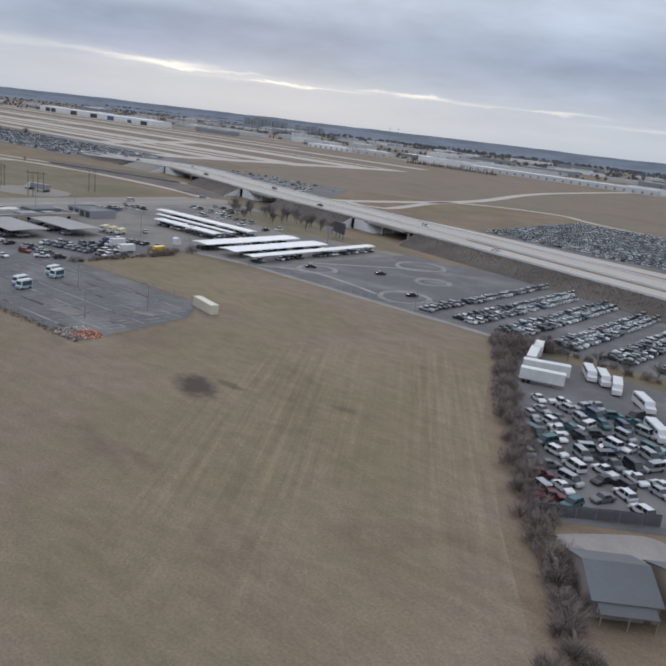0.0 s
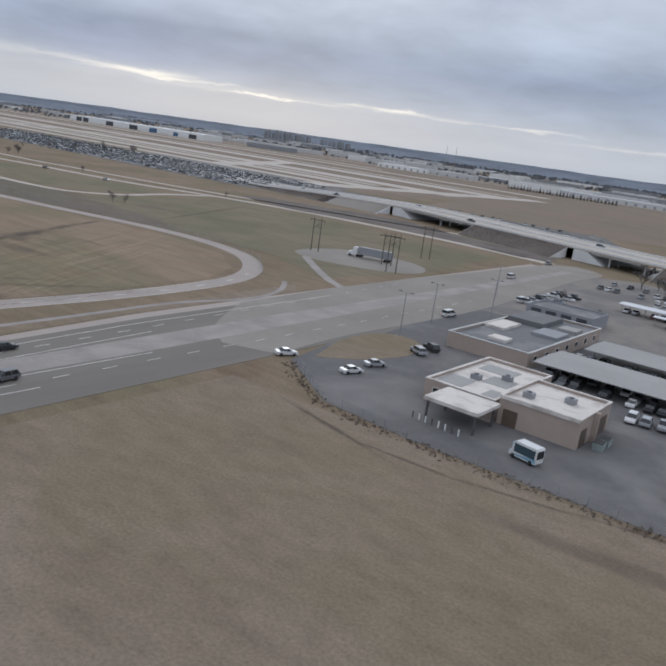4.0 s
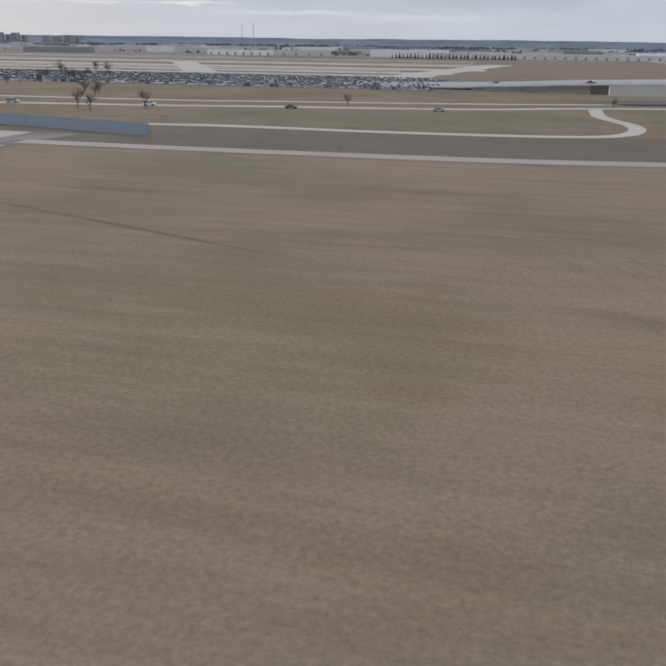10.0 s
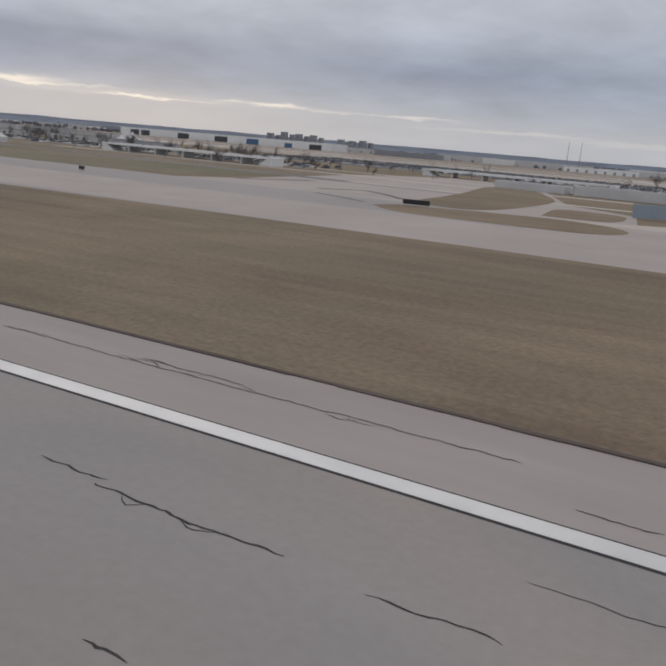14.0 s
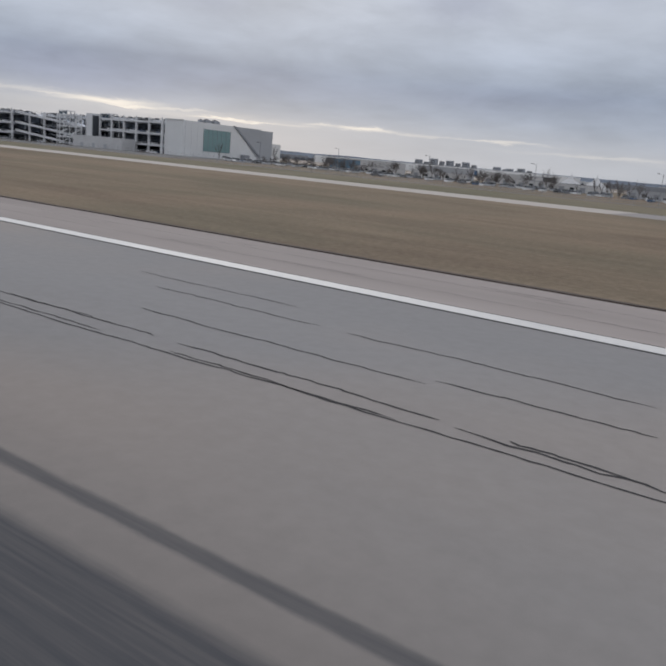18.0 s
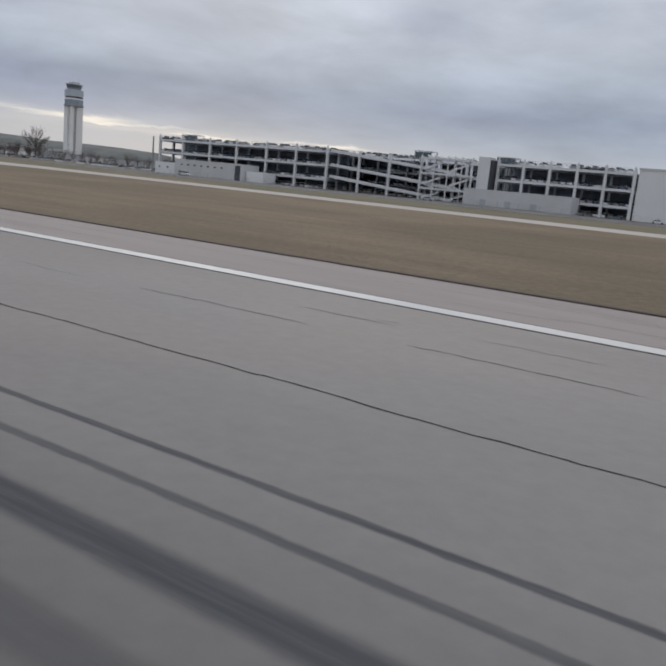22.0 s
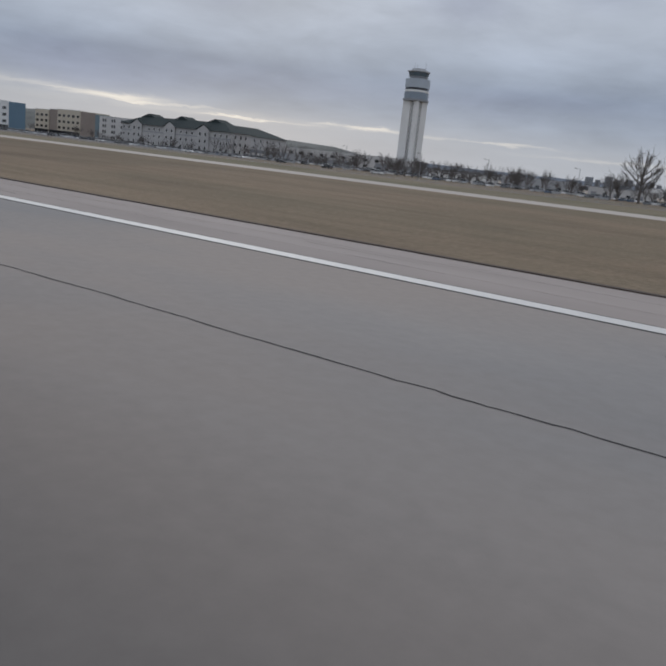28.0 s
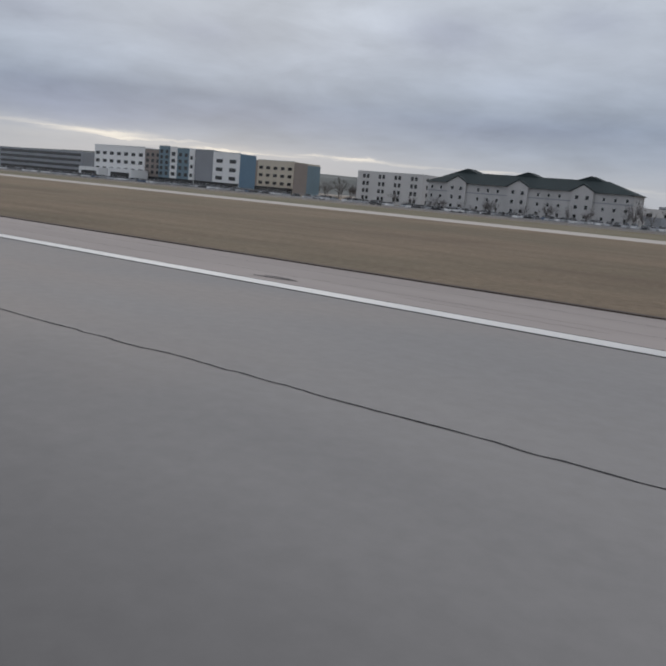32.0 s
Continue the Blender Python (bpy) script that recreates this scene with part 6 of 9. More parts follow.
def taxi_sign(x, y, rz, wide, high, panels, label, low=0.22):
    """A boxed taxiway sign on short legs; panels are (share, face, text, ink)."""
    ob = thing("taxiway_sign", (x, y, 0.05), label, "sign", "taxiway signs", rz)
    Shape().box(-wide / 2, wide / 2, -0.14, 0.14, low, low + high).make("case", M_SIGN_K, ob)
    u = -wide / 2 + 0.02
    for share, face, text, ink in panels:
        w2 = (wide - 0.04) * share
        Shape().box(u + 0.02, u + w2 - 0.02, -0.17, -0.141, low + 0.03, low + high - 0.03).make("face", face, ob)
        if text:
            text_on(ob, text, high * 0.95, (u + w2 / 2, -0.185, low + high / 2), ink, "sign lettering")
        u += w2
    for xx in (-wide * 0.38, 0.0, wide * 0.38):
        Shape().tube((xx, 0, -0.05), (xx, 0, low), 0.04, 0.04, 6).make("leg", M_STEEL, ob)
    Shape().box(-wide / 2 - 0.05, wide / 2 + 0.05, -0.22, 0.22, -0.06, 0.012).make("base_slab", M_GRAVEL, ob)
    return ob


def chain_fence(name, line, high, label, gap=3.5):
    """Steel posts with rails and wires."""
    ob = thing(name, (line[0][0], line[0][1], 0), label, "fence", "fences")
    wires = Shape()
    o = Vector(line[0])
    for a, b in zip(line, line[1:]):
        a, b = Vector(a) - o, Vector(b) - o
        n = max(1, int((b - a).length / gap))
        for i in range(n):
            p = a.lerp(b, i / n)
            q = Shape().tube((0, 0, 0), (0, 0, high), 0.045, 0.045, 5).make("post", M_STEEL, ob)
            q.location = (p.x, p.y, 0)
        for k in range(6):
            z = 0.15 + k * (high - 0.2) / 5
            wires.tube((a.x, a.y, z), (b.x, b.y, z), 0.02, 0.02, 3, False)
    wires.make("wire_mesh", M_STEEL, ob)
    return ob


# ---- elevated highway behind the lots ----
M_BRUSHTUFT = material("dead_brush_tufts", (0.150, 0.124, 0.110), 0.95, vary=0.2, scale=1.0, big=0.1, island=0.15, where="World")
DECK = smooth_line([(20, 456, 0.3), (90, 454, 1.2), (160, 450, 4.0), (230, 440, 6.0), (306, 416, 6.0), (397, 388, 6.2), (460, 374, 6.4), (540, 357, 6.2), (600, 342, 6.0), (700, 315, 6.0), (900, 265, 5.5)], 10.0)


def along_deck(offset, a=0.0, b=1.0, z=None):
    n = len(DECK)
    pts = []
    for i in range(int(a * n), int(b * n)):
        p, q = Vector(DECK[max(i - 1, 0)]), Vector(DECK[min(i + 1, n - 1)])
        d = (q - p).normalized()
        pts.append((DECK[i][0] - d.y * offset, DECK[i][1] + d.x * offset, DECK[i][2] if z is None else z))
    return pts


ND = len(DECK)


def share(x):
    return next(i for i, p in enumerate(DECK) if p[0] > x) / ND


S0, S1, S2, S3 = share(362), share(402), share(482), share(524)
ribbon("elevated_road", along_deck(3.0), 42.0, 0.0, M_TAN, "pale concrete elevated highway", 0.6)
for off in (-8.5, 14.0):
    ribbon("elevated_lane", along_deck(off), 12.5, 0.015, M_TAXI, "worn concrete carriageway of the elevated highway", 0.05)
ribbon("grass_median", along_deck(3.0, share(545)), 9.0, 0.03, M_FIELD_EAST, "brown grass median between the carriageways", 0.05)
for off in (-17.6, 2.0, 4.0, 23.6):
    ribbon("bridge_parapet", along_deck(off), 0.4, 0.85, M_CONC, "pale concrete parapet of the elevated highway", 0.9)
for a, b, mat, word in ((share(95), share(170), M_BRUSH, "dark dead brush"), (share(165), share(229), M_JUNCTION, "pale bare concrete"), (share(284), S0, M_BRUSH, "dark dead brush"), (S1, S2, M_BRUSH, "dark dead brush"), (S3, 1.0, M_BRUSH, "dark dead brush")):
    top, foot = along_deck(-18.0, a, b), along_deck(-31.0, a, b, -0.1)
    top2, foot2 = along_deck(24.2, a, b), along_deck(37.0, a, b, -0.1)
    bank = Shape()
    for hi, lo in ((top, foot), (foot2, top2)):
        k = len(hi)
        bank.add([(p[0], p[1], p[2] - (0.3 if p[2] > 0 else 0)) for p in hi] + [(p[0], p[1], p[2] - (0.3 if p[2] > 0 else 0)) for p in lo], [(i, k + i, k + i + 1, i + 1) for i in range(k - 1)])
    tagged(bank.make("embankment", mat), "steep highway embankment covered in " + word, "embankment", kind="structure")
    for i, s2 in ((0, 1), (-1, -1)):
        hi, lo = top[i], foot[i]
        d = (Vector(top[1]) - Vector(top[0])).normalized() * 0.35 * s2
        tri = [(hi[0], hi[1], hi[2] - 0.3), (lo[0], lo[1], -0.1), (hi[0], hi[1], -0.1)]
        wall = Shape().add(tri + [(x + d.x, y + d.y, z) for x, y, z in tri], [(0, 1, 2), (5, 4, 3), (0, 3, 4, 1), (1, 4, 5, 2), (2, 5, 3, 0)])
        tagged(wall.make("wing_wall", M_CONC), "pale concrete wing wall at the bridge end", "wall", kind="structure")
    if mat is M_BRUSH:
        tufts = Shape()
        r4 = random.Random(7)
        for i in range(len(top) - 1):
            for _ in range(130):
                u, v = r4.random(), r4.random()
                p = Vector(top[i]).lerp(Vector(top[i + 1]), u).lerp(Vector(foot[i]).lerp(Vector(foot[i + 1]), u), v)
                h, w2 = r4.uniform(0.0, 0.4), r4.uniform(0.08, 0.25)
                c = r4.uniform(-0.6, 0.6)
                tufts.add([(p.x - w2, p.y, p.z - 0.4), (p.x + w2, p.y + 0.3, p.z - 0.4), (p.x + c + w2 * 0.4, p.y, p.z + h), (p.x + c - w2 * 0.5, p.y, p.z + h * 0.8)], [(0, 1, 2, 3)])
        tagged(tufts.make("dead_brush", M_BRUSHTUFT), "dark dead brush on the embankment", "brush", kind="stuff")


def overpass(sa, sb, gaps):
    span = thing("overpass_bridge", (0, 0, 0), "pale concrete highway overpass on round piers", "bridge", "overpasses")
    add_ribbon(Shape(), along_deck(3.0, sa, sb), 39.0, -0.62, 1.1).make("girder", M_CONC, span)
    line = along_deck(0, sa, sb)
    for x, y, z in [line[k] for k in gaps if k < len(line)]:
        for off in (-13, -4.5, 4.5, 13, 19.5):
            p = Shape().tube((0, 0, -0.1), (0, 0, z - 1.7), 0.55, 0.55, 10).make("pier", M_CONC, span)
            p.location = (x + off * 0.22, y + off, 0)
    for s, d in ((sa, 1), (sb, -1)):
        x, y, z = along_deck(0, s, 1.0)[0]
        prof = [(-8, z - 0.65), (0, z - 0.65), (9, 0.02), (-8, 0.02)] if d > 0 else [(8, z - 0.65), (0, z - 0.65), (-9, 0.02), (8, 0.02)]
        ab = Shape().side(prof, -18, 24, "y").make("abutment", M_CONC, span, "pale concrete slope under the bridge end")
        ab.matrix_basis = pose(x, y, 0, 0, 0, -13)


overpass(S0, S1, (1, 3))
overpass(S2, S3, (1, 3))
overpass(share(229), share(284), (3,))
slab("brushy_ground", smooth_line([(150, 354), (200, 343), (248, 355), (300, 354), (345, 348), (356, 358), (346, 372), (300, 381), (240, 402), (190, 388), (150, 372), (150, 354)], 5.0)[:-1], -0.01, M_BRUSH, "dark dead brush below the elevated highway", 0.05, "brush")

# ---- far airfield across the highway ----
tilt = 0.02
for y0, y1, x0, x1 in ((584, 606, -1500, 60), (640, 672, -1600, 70), (690, 708, -1700, 20), (728, 776, -1800, 90), (862, 912, -2000, 80), (945, 962, -2000, 70), (1070, 1100, -2100, 60), (1165, 1190, -2200, -300), (1340, 1352, -2200, 500), (1466, 1480, -2400, 900)):
    slab("far_taxiway", [(x0, y0), (x1, y0 + (x1 - x0) * 0.0), (x1, y1), (x0, y1)], -0.02, M_TAXI, "pale far concrete strip across the airfield", 0.03, "taxiway")
for x0, x1, y0, y1, sk in ((-700, -670, 590, 905, 120), (-140, -110, 600, 905, -150), (20, 52, 560, 960, 60)):
    slab("far_taxiway", [(x0, y0), (x1, y0), (x1 + sk, y1), (x0 + sk, y1)], -0.015, M_TAXI, "pale far concrete strip across the airfield", 0.03, "taxiway")
slab("far_field", [(-2400, 575), (130, 565), (110, 770), (80, 1150), (240, 1265), (900, 1400), (900, 1700), (-2600, 1700)], -0.04, M_FAR_FIELD, "brown far grass of the airfield", 0.03, "grass")
slab("ploughed_field", [(165, 558), (320, 556), (385, 600), (385, 664), (335, 945), (312, 1230), (240, 1262), (66, 1145), (98, 767)], -0.03, M_FAR_FIELD, "wide brown ploughed field", 0.03, "field")
slab("far_field", [(400, 610), (470, 665), (545, 640), (900, 700), (1500, 1000), (1500, 1400), (330, 1250), (350, 950)], -0.03, M_FAR_FIELD, "wide brown ploughed field", 0.03, "field")
for line, wd in (([(371, 455), (383, 521), (386, 664), (333, 945), (312, 1407)], 11), ([(380, 470), (414, 474), (394, 607), (467, 666), (538, 631), (800, 560)], 8), ([(380, 400), (440, 440), (600, 420), (800, 380)], 14)):
    ribbon("far_road", [(*p, 0) for p in smooth_line(line, 15)], wd, -0.005, M_TAXI, "pale far road between brown fields", 0.03)
slab("car_lot_far", [(-430, 412), (90, 415), (180, 470), (180, 545), (80, 548), (-430, 545)], -0.02, M_LOT, "huge far asphalt lot full of parked cars", 0.03, "parking lot")
slab("car_lot_far", [(176, 503), (187, 545), (316, 556), (371, 455), (292, 440), (230, 440)], -0.022, M_LOT, "dark far asphalt lot with few cars", 0.03, "parking lot")
slab("dark_pad", [(-200, 552), (75, 552), (75, 580), (-200, 580)], -0.02, M_ASPHALT, "dark far asphalt pad", 0.03, "pavement")
slab("car_lot_far", [(506, 452), (501, 600), (575, 632), (900, 560), (900, 400), (620, 425), (556, 433)], -0.02, M_LOT, "far asphalt lot packed with parked cars", 0.03, "parking lot")
far_cars("far_parked_cars", rows_of(-420, 80, 420, 540, "x", 2.8, 8.5, 0.62, 5, 90), "rows of parked cars far off in a huge lot")
far_cars("far_parked_cars", rows_of(190, 330, 458, 540, "x", 3.0, 9.0, 0.16, 6, 90), "scattered parked cars in a far asphalt lot")
far_cars("far_parked_cars", [s for s in rows_of(512, 880, 440, 610, "x", 2.9, 6.8, 0.86, 9, 90) if s[1] > 452 - (s[0] - 506) * 0.15 and s[1] < 606 + min(0.35 * (s[0] - 506), 20) - max(0, s[0] - 570) * 0.2], "packed rows of parked cars in a far lot")


# ---- far skyline ----
def far_block(x0, x1, y0, y1, h, wall, roof, label, category, group, windows=0, doors=0):
    ob = building("warehouse" if category == "warehouse" else "apartment_tower", x0, x1, y0, y1, h, wall, roof, label, category, group, 0.4)
    a, b = (x1 - x0) / 2, (y1 - y0) / 2
    for k in range(windows):
        z = 2.5 + k * (h - 3.5) / max(1, windows)
        Shape().box(-a + 1.5, a - 1.5, -b - 0.12, -b + 0.02, z, z + 1.3).make("window_band", M_GLASS, ob)
    for k in range(doors):
        x = -a + (k + 0.5) * 2 * a / doors
        Shape().box(x - 2.2, x + 2.2, -b - 0.12, -b + 0.02, 0, min(4.5, h * 0.6)).make("door", M_WALL_GREY, ob)
    return ob


r5 = random.Random(77)
for x0, h in ((-1790, 34), (-1728, 40), (-1664, 37), (-1602, 36), (-1485, 30), (-1440, 28), (-1398, 31)):
    far_block(x0, x0 + 21, 2480, 2500, h * 1.12, M_WALL_SLATE, M_ROOF_FLAT, "pale grey high-rise block of flats on the skyline", "tower block", "far tower blocks", windows=6)
    far_block(x0 + 27, x0 + 38, 2500, 2520, h * 0.95, M_WALL_GREY, M_ROOF_FLAT, "grey high-rise block of flats on the skyline", "tower block", "far tower blocks", windows=5)
hang = building("hangar", -1290, -795, 1200, 1260, 13, M_WALL_WHITE, M_ROOF_WHITE, "long pale row of aircraft hangars with big doors", "hangar", "", 0.3)
for x0, x1, z1, m in ((-1262, -1240, 10, M_DARKDOOR), (-1234, -1212, 10, M_DARKDOOR), (-1140, -1112, 10, M_DARKDOOR), (-1050, -1020, 10, M_DARKDOOR), (-976, -949, 10, M_BLUEDOOR), (-892, -876, 8, M_BLUEDOOR), (-840, -815, 9, M_DARKDOOR)):
    plate(hang, "hangar_door", x0 + 1042.5, x1 + 1042.5, 0, z1, -30, m, "large rolling hangar door", 0.3)
far_block(-27, 353, 1350, 1400, 8, M_WALL_PALE, M_ROOF_WHITE, "very long white warehouse behind a row of conifers", "warehouse", "far warehouses", doors=24)
far_block(-425, -304, 1350, 1390, 8, M_WALL_WHITE, M_ROOF_WHITE, "long white warehouse across the airfield", "warehouse", "far warehouses", doors=8)
for k in range(150):
    yy = r5.uniform(1290, 2500)
    xx = r5.uniform(-2300, 1900)
    if -1330 < xx < -760 and yy < 1300:
        continue
    wdt, dep = r5.uniform(30, 150), r5.uniform(20, 60)
    wm = r5.choice((M_WALL_WHITE, M_WALL_PALE, M_WALL_PALE, M_WALL_GREY, M_WALL_PALE))
    far_block(xx, xx + wdt, yy, yy + dep, r5.uniform(6, 12), wm, r5.choice((M_ROOF_WHITE, M_ROOF_FLAT, M_ROOF_FLAT)), {"white_panel_wall": "long white warehouse across the airfield", "pale_grey_siding": "low pale grey warehouse across the airfield", "grey_panel_wall": "low grey warehouse across the airfield", "tan_block_wall": "low tan warehouse across the airfield"}[wm.name], "warehouse", "far warehouses", doors=r5.choice((0, 0, 3, 5)))
for x in (-520, -492):
    m = thing("radio_mast", (x, 1800, 0), "thin tall lattice radio mast on the skyline", "mast", "radio masts")
    Shape().tube((0, 0, 0), (0, 0, 62), 0.8, 0.4, 6).make("mast", M_STEEL, m)


def woods(name, areas, label, seed):
    """Far winter woods: thousands of small ragged clumps in one mesh."""
    r6, s = random.Random(seed), Shape()
    for x0, x1, y0, y1, n, h0, h1 in areas:
        for _ in range(n):
            x, y, h = r6.uniform(x0, x1), r6.uniform(y0, y1), r6.uniform(h0, h1)
            w2 = h * r6.uniform(0.5, 0.9)
            for j in range(3):
                a = r6.uniform(0, 3.14)
                c, d = math.cos(a) * w2, math.sin(a) * w2
                s.add([(x - c * 0.4, y - d * 0.4, -0.1), (x + c * 0.4, y + d * 0.4, -0.1), (x + c, y + d, h * r6.uniform(0.45, 0.7)), (x + c * 0.45, y + d * 0.45, h * r6.uniform(0.85, 1)), (x - c * 0.3, y - d * 0.3, h), (x - c, y - d, h * r6.uniform(0.4, 0.7))], [(0, 1, 2, 3, 4, 5)])
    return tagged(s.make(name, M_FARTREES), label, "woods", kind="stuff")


# twig colour lifted and blued to carry the haze of distance
M_FARTREES = material("haze_toned_bare_woods", (0.165, 0.175, 0.195), 0.95, vary=0.15, scale=0.3, big=0.02, island=0.15, where="World")
woods("far_woods", ((-2500, 2200, 1480, 1560, 300, 3, 7), (-2700, 2400, 1650, 2000, 600, 4, 8), (-2900, 2700, 2050, 2700, 1400, 5, 10), (-3600, 3200, 2750, 3200, 1500, 7, 13), (-500, 360, 1402, 1440, 60, 3, 6), (600, 2000, 1100, 1450, 200, 3, 7), (-1900, -1330, 1150, 1400, 120, 4, 7)), "bare far woods between warehouses, tinted with distance haze", 5)

# ---- rental lots on the approach ----
SHADE_LABEL = "long white metal roof shelter over parked cars"
for x0, x1, y0, y1 in ((498.3, 508, 212.7, 271), (513.6, 523.6, 213.5, 273), (529.2, 534.4, 212.8, 295.4)):
    shelter(x0, x1, y0, y1, 2.8, M_ROOF_WHITE, SHADE_LABEL)
for x0, x1, y0, y1 in ((418, 487, 257, 264), (432, 487, 246, 250), (445, 488, 234.5, 241)):
    shelter(x0, x1, y0, y1, 2.8, M_ROOF_WHITE, SHADE_LABEL, "x")
for x0, x1, y0, y1 in ((432.5, 463.5, 151.5, 168.2), (435, 466, 175.8, 190.5)):
    ob = shelter(x0, x1, y0, y1, 3.1, M_ROOF_FLAT, "wide grey flat carport roof over rental cars", "x", 9.0, "carport")
ob = building("low_office", 410, 430, 155, 203, 3.6, M_WALL_ROSE, M_ROOF_DARK, "low dark-roofed rental building beside the carports", "building", "rental buildings")
coping(ob, 10, 24, 3.6, M_WALL_PALE)
for x0, x1, y0, y1, h, m in ((-9.2, 0.5, 6.5, 21, 4.4, M_ROOF_DARK), (-9.2, -4.0, -7, 3.5, 3.75, M_ROOF_CHALK), (1.5, 8.0, -3, 5.5, 3.9, M_WALL_GREY), (-2.5, 2.0, -19, -15, 3.8, M_ROOF_CHALK), (3.5, 8.4, 9, 14, 4.0, M_ROOF_FLAT)):
    Shape().box(x0, x1, y0, y1, 3.05, h).make("roof_block", m, ob)
for k in range(7):
    window_in(ob, (10, -20 + 6.5 * k, 1.0), 90, 2.2, 1.5)
office = building("rental_office", 441, 455, 117, 132.6, 5.0, M_WALL_ROSE, M_ROOF_CHALK, "pinkish tan rental office with pale flat roof", "building", "rental buildings")
coping(office, 7, 7.8, 5.0, M_ROOF_CHALK)
for k, (x, y) in enumerate(((444, 122), (450, 126), (436, 131), (432, 126))):
    u = thing("rooftop_unit", (x, y, 4.5 if x > 440 else 3.5), "grey rooftop unit on the rental office", "ventilation unit", "office rooftop units")
    Shape().box(-0.9, 0.9, -0.7, 0.7, 0, 1.0).make("casing", M_STEEL, u)
    Shape().lathe([(0.45, 1.0), (0.45, 1.15), (0.1, 1.2)], 10).make("fan_cowl", M_TRIM, u)
plate(office, "door", -6.0, -3.4, 0, 2.9, -7.8, M_DOOR, "wide brown roller door")
for y0, y1, h in ((-6.6, -3.8, 3.0), (2.8, 6.2, 3.2)):
    Shape().box(7.0, 7.08, y0, y1, 0, h).make("door", M_DOOR, office, "wide brown roller door")
    for k in range(5):
        Shape().box(7.085, 7.11, y0 + 0.05, y1 - 0.05, 0.3 + k * h / 5.6, 0.36 + k * h / 5.6).make("door_rib", M_TRIM, office)
Shape().box(7.0, 7.9, -1.2, -0.6, 0, 5.1).make("pilaster", M_WALL_ROSE, office)
plate(office, "fascia", -7, 7, 4.55, 4.95, -7.8, M_ROOF_CHALK, "pale roof edge band", 0.25)
wing = building("rental_office_annex", 427, 440.6, 116, 141.5, 4.0, M_WALL_ROSE, M_ROOF_CHALK, "lower pinkish tan annex with pale flat roof", "building", "rental buildings")
coping(wing, 6.8, 12.75, 4.0, M_ROOF_CHALK)
patchy = Shape()
for x0, x1, y0, y1 in ((-6.0, -1.0, -10, -4), (-0.6, 4.5, -3, 2.5), (-5.0, 2.0, 4.5, 9.5), (3.0, 6.2, -11, -6)):
    patchy.box(x0, x1, y0, y1, 3.52, 3.57)
patchy.make("roof_patch", M_ROOF_FLAT, wing, "worn grey patch of roof membrane")
for k in range(3):
    window_in(wing, (-4 + 4 * k, -12.75, 1.0), 0, 2.2, 1.8)
canopy = thing("entrance_canopy", (437, 111, 0), "pale flat canopy on slim dark columns with bollards", "canopy")
Shape().box(-5, 5, -4, 4.4, 3.4, 4.0).make("roof", M_ROOF_CHALK, canopy)
for k in range(8):
    Shape().tube((-6.0 + 1.3 * k, -4.9 - 0.12 * k, 0), (-6.0 + 1.3 * k, -4.9 - 0.12 * k, 1.1), 0.13, 0.13, 8).make("bollard", M_WALL_WHITE if k % 3 else M_TRIM, canopy)
for sx in (-4.4, 4.4):
    for sy in (-3.4, 3.4):
        Shape().box(sx - 0.16, sx + 0.16, sy - 0.16, sy + 0.16, 0, 3.4).make("column", M_TRIM, canopy)
for x, y in ((457.5, 121), (457.6, 124)):
    b = thing("dumpster", (x, y, 0), "pale grey-green steel dumpster beside the office", "dumpster", "dumpsters", 90)
    Shape().side([(-1.0, 0.0), (1.0, 0.0), (1.15, 1.3), (0.6, 1.5), (-1.1, 1.3)], -0.8, 0.8, "y").make("bin", M_GREENBIN, b)
    Shape().side([(-1.12, 1.31), (0.6, 1.51), (0.6, 1.57), (-1.12, 1.37)], -0.82, 0.82, "y").make("lid", M_BLACK, b)
semi = thing("semi_truck", (325.5, 243, 0), "white semi truck with long grey trailer standing on gravel", "truck", "", 194)
Shape().box(-10, 3.4, -1.28, 1.28, 1.15, 4.0).make("trailer", M_WALL_GREY, semi, "long grey box trailer")
Shape().box(-10, 3.4, -1.2, 1.2, 4.0, 4.06).make("trailer_roof", M_ROOF_FLAT, semi)
Shape().side([(4.0, 0.6), (4.0, 3.7), (5.6, 3.7), (6.1, 2.1), (7.8, 1.8), (8.0, 0.6)], -1.15, 1.15, "y").make("cab", CAR_PAINT["white"], semi, "white cab")
solid([(5.64, -1.0, 3.5), (5.64, 1.0, 3.5), (6.14, 1.0, 2.15), (6.14, -1.0, 2.15)], [(0, 1, 2, 3)], "windscreen", M_GLASS, semi)
for xx in (-8.8, -7.5, 2.6, 3.9, 7.0):
    for sy in (-1, 1):
        wheel(semi, xx, sy * 1.0, 0.5, 0.4)
slab("gravel_yard", smooth_line([(306, 222), (318, 216), (340, 222), (352, 236), (346, 252), (330, 258), (310, 252), (304, 236), (306, 222)], 3.0)[:-1], -0.02, M_JUNCTION, "pale gravel yard under the power poles", 0.04, "gravel")
ribbon("gravel_track", [(*q, 0) for q in smooth_line([(316, 217), (326, 208), (340, 196), (352, 187), (362, 182)], 4)], 3.0, -0.018, M_GRAVEL, "pale gravel track to the road", 0.04)
ribbon("gravel_track", [(*q, 0) for q in smooth_line([(345, 172), (352, 163), (357, 150), (357, 138), (354, 120), (355.5, 90), (356.6, 60), (357, 20)], 4)], 1.6, -0.02, M_GRAVEL, "worn gravel wheel track in the verge", 0.03)
ob = building("car_wash", 404, 424, 214, 228, 3.6, M_WALL_GREY, M_ROOF_DARK, "low car wash building with dark blue-grey flat roof", "building", "rental buildings")
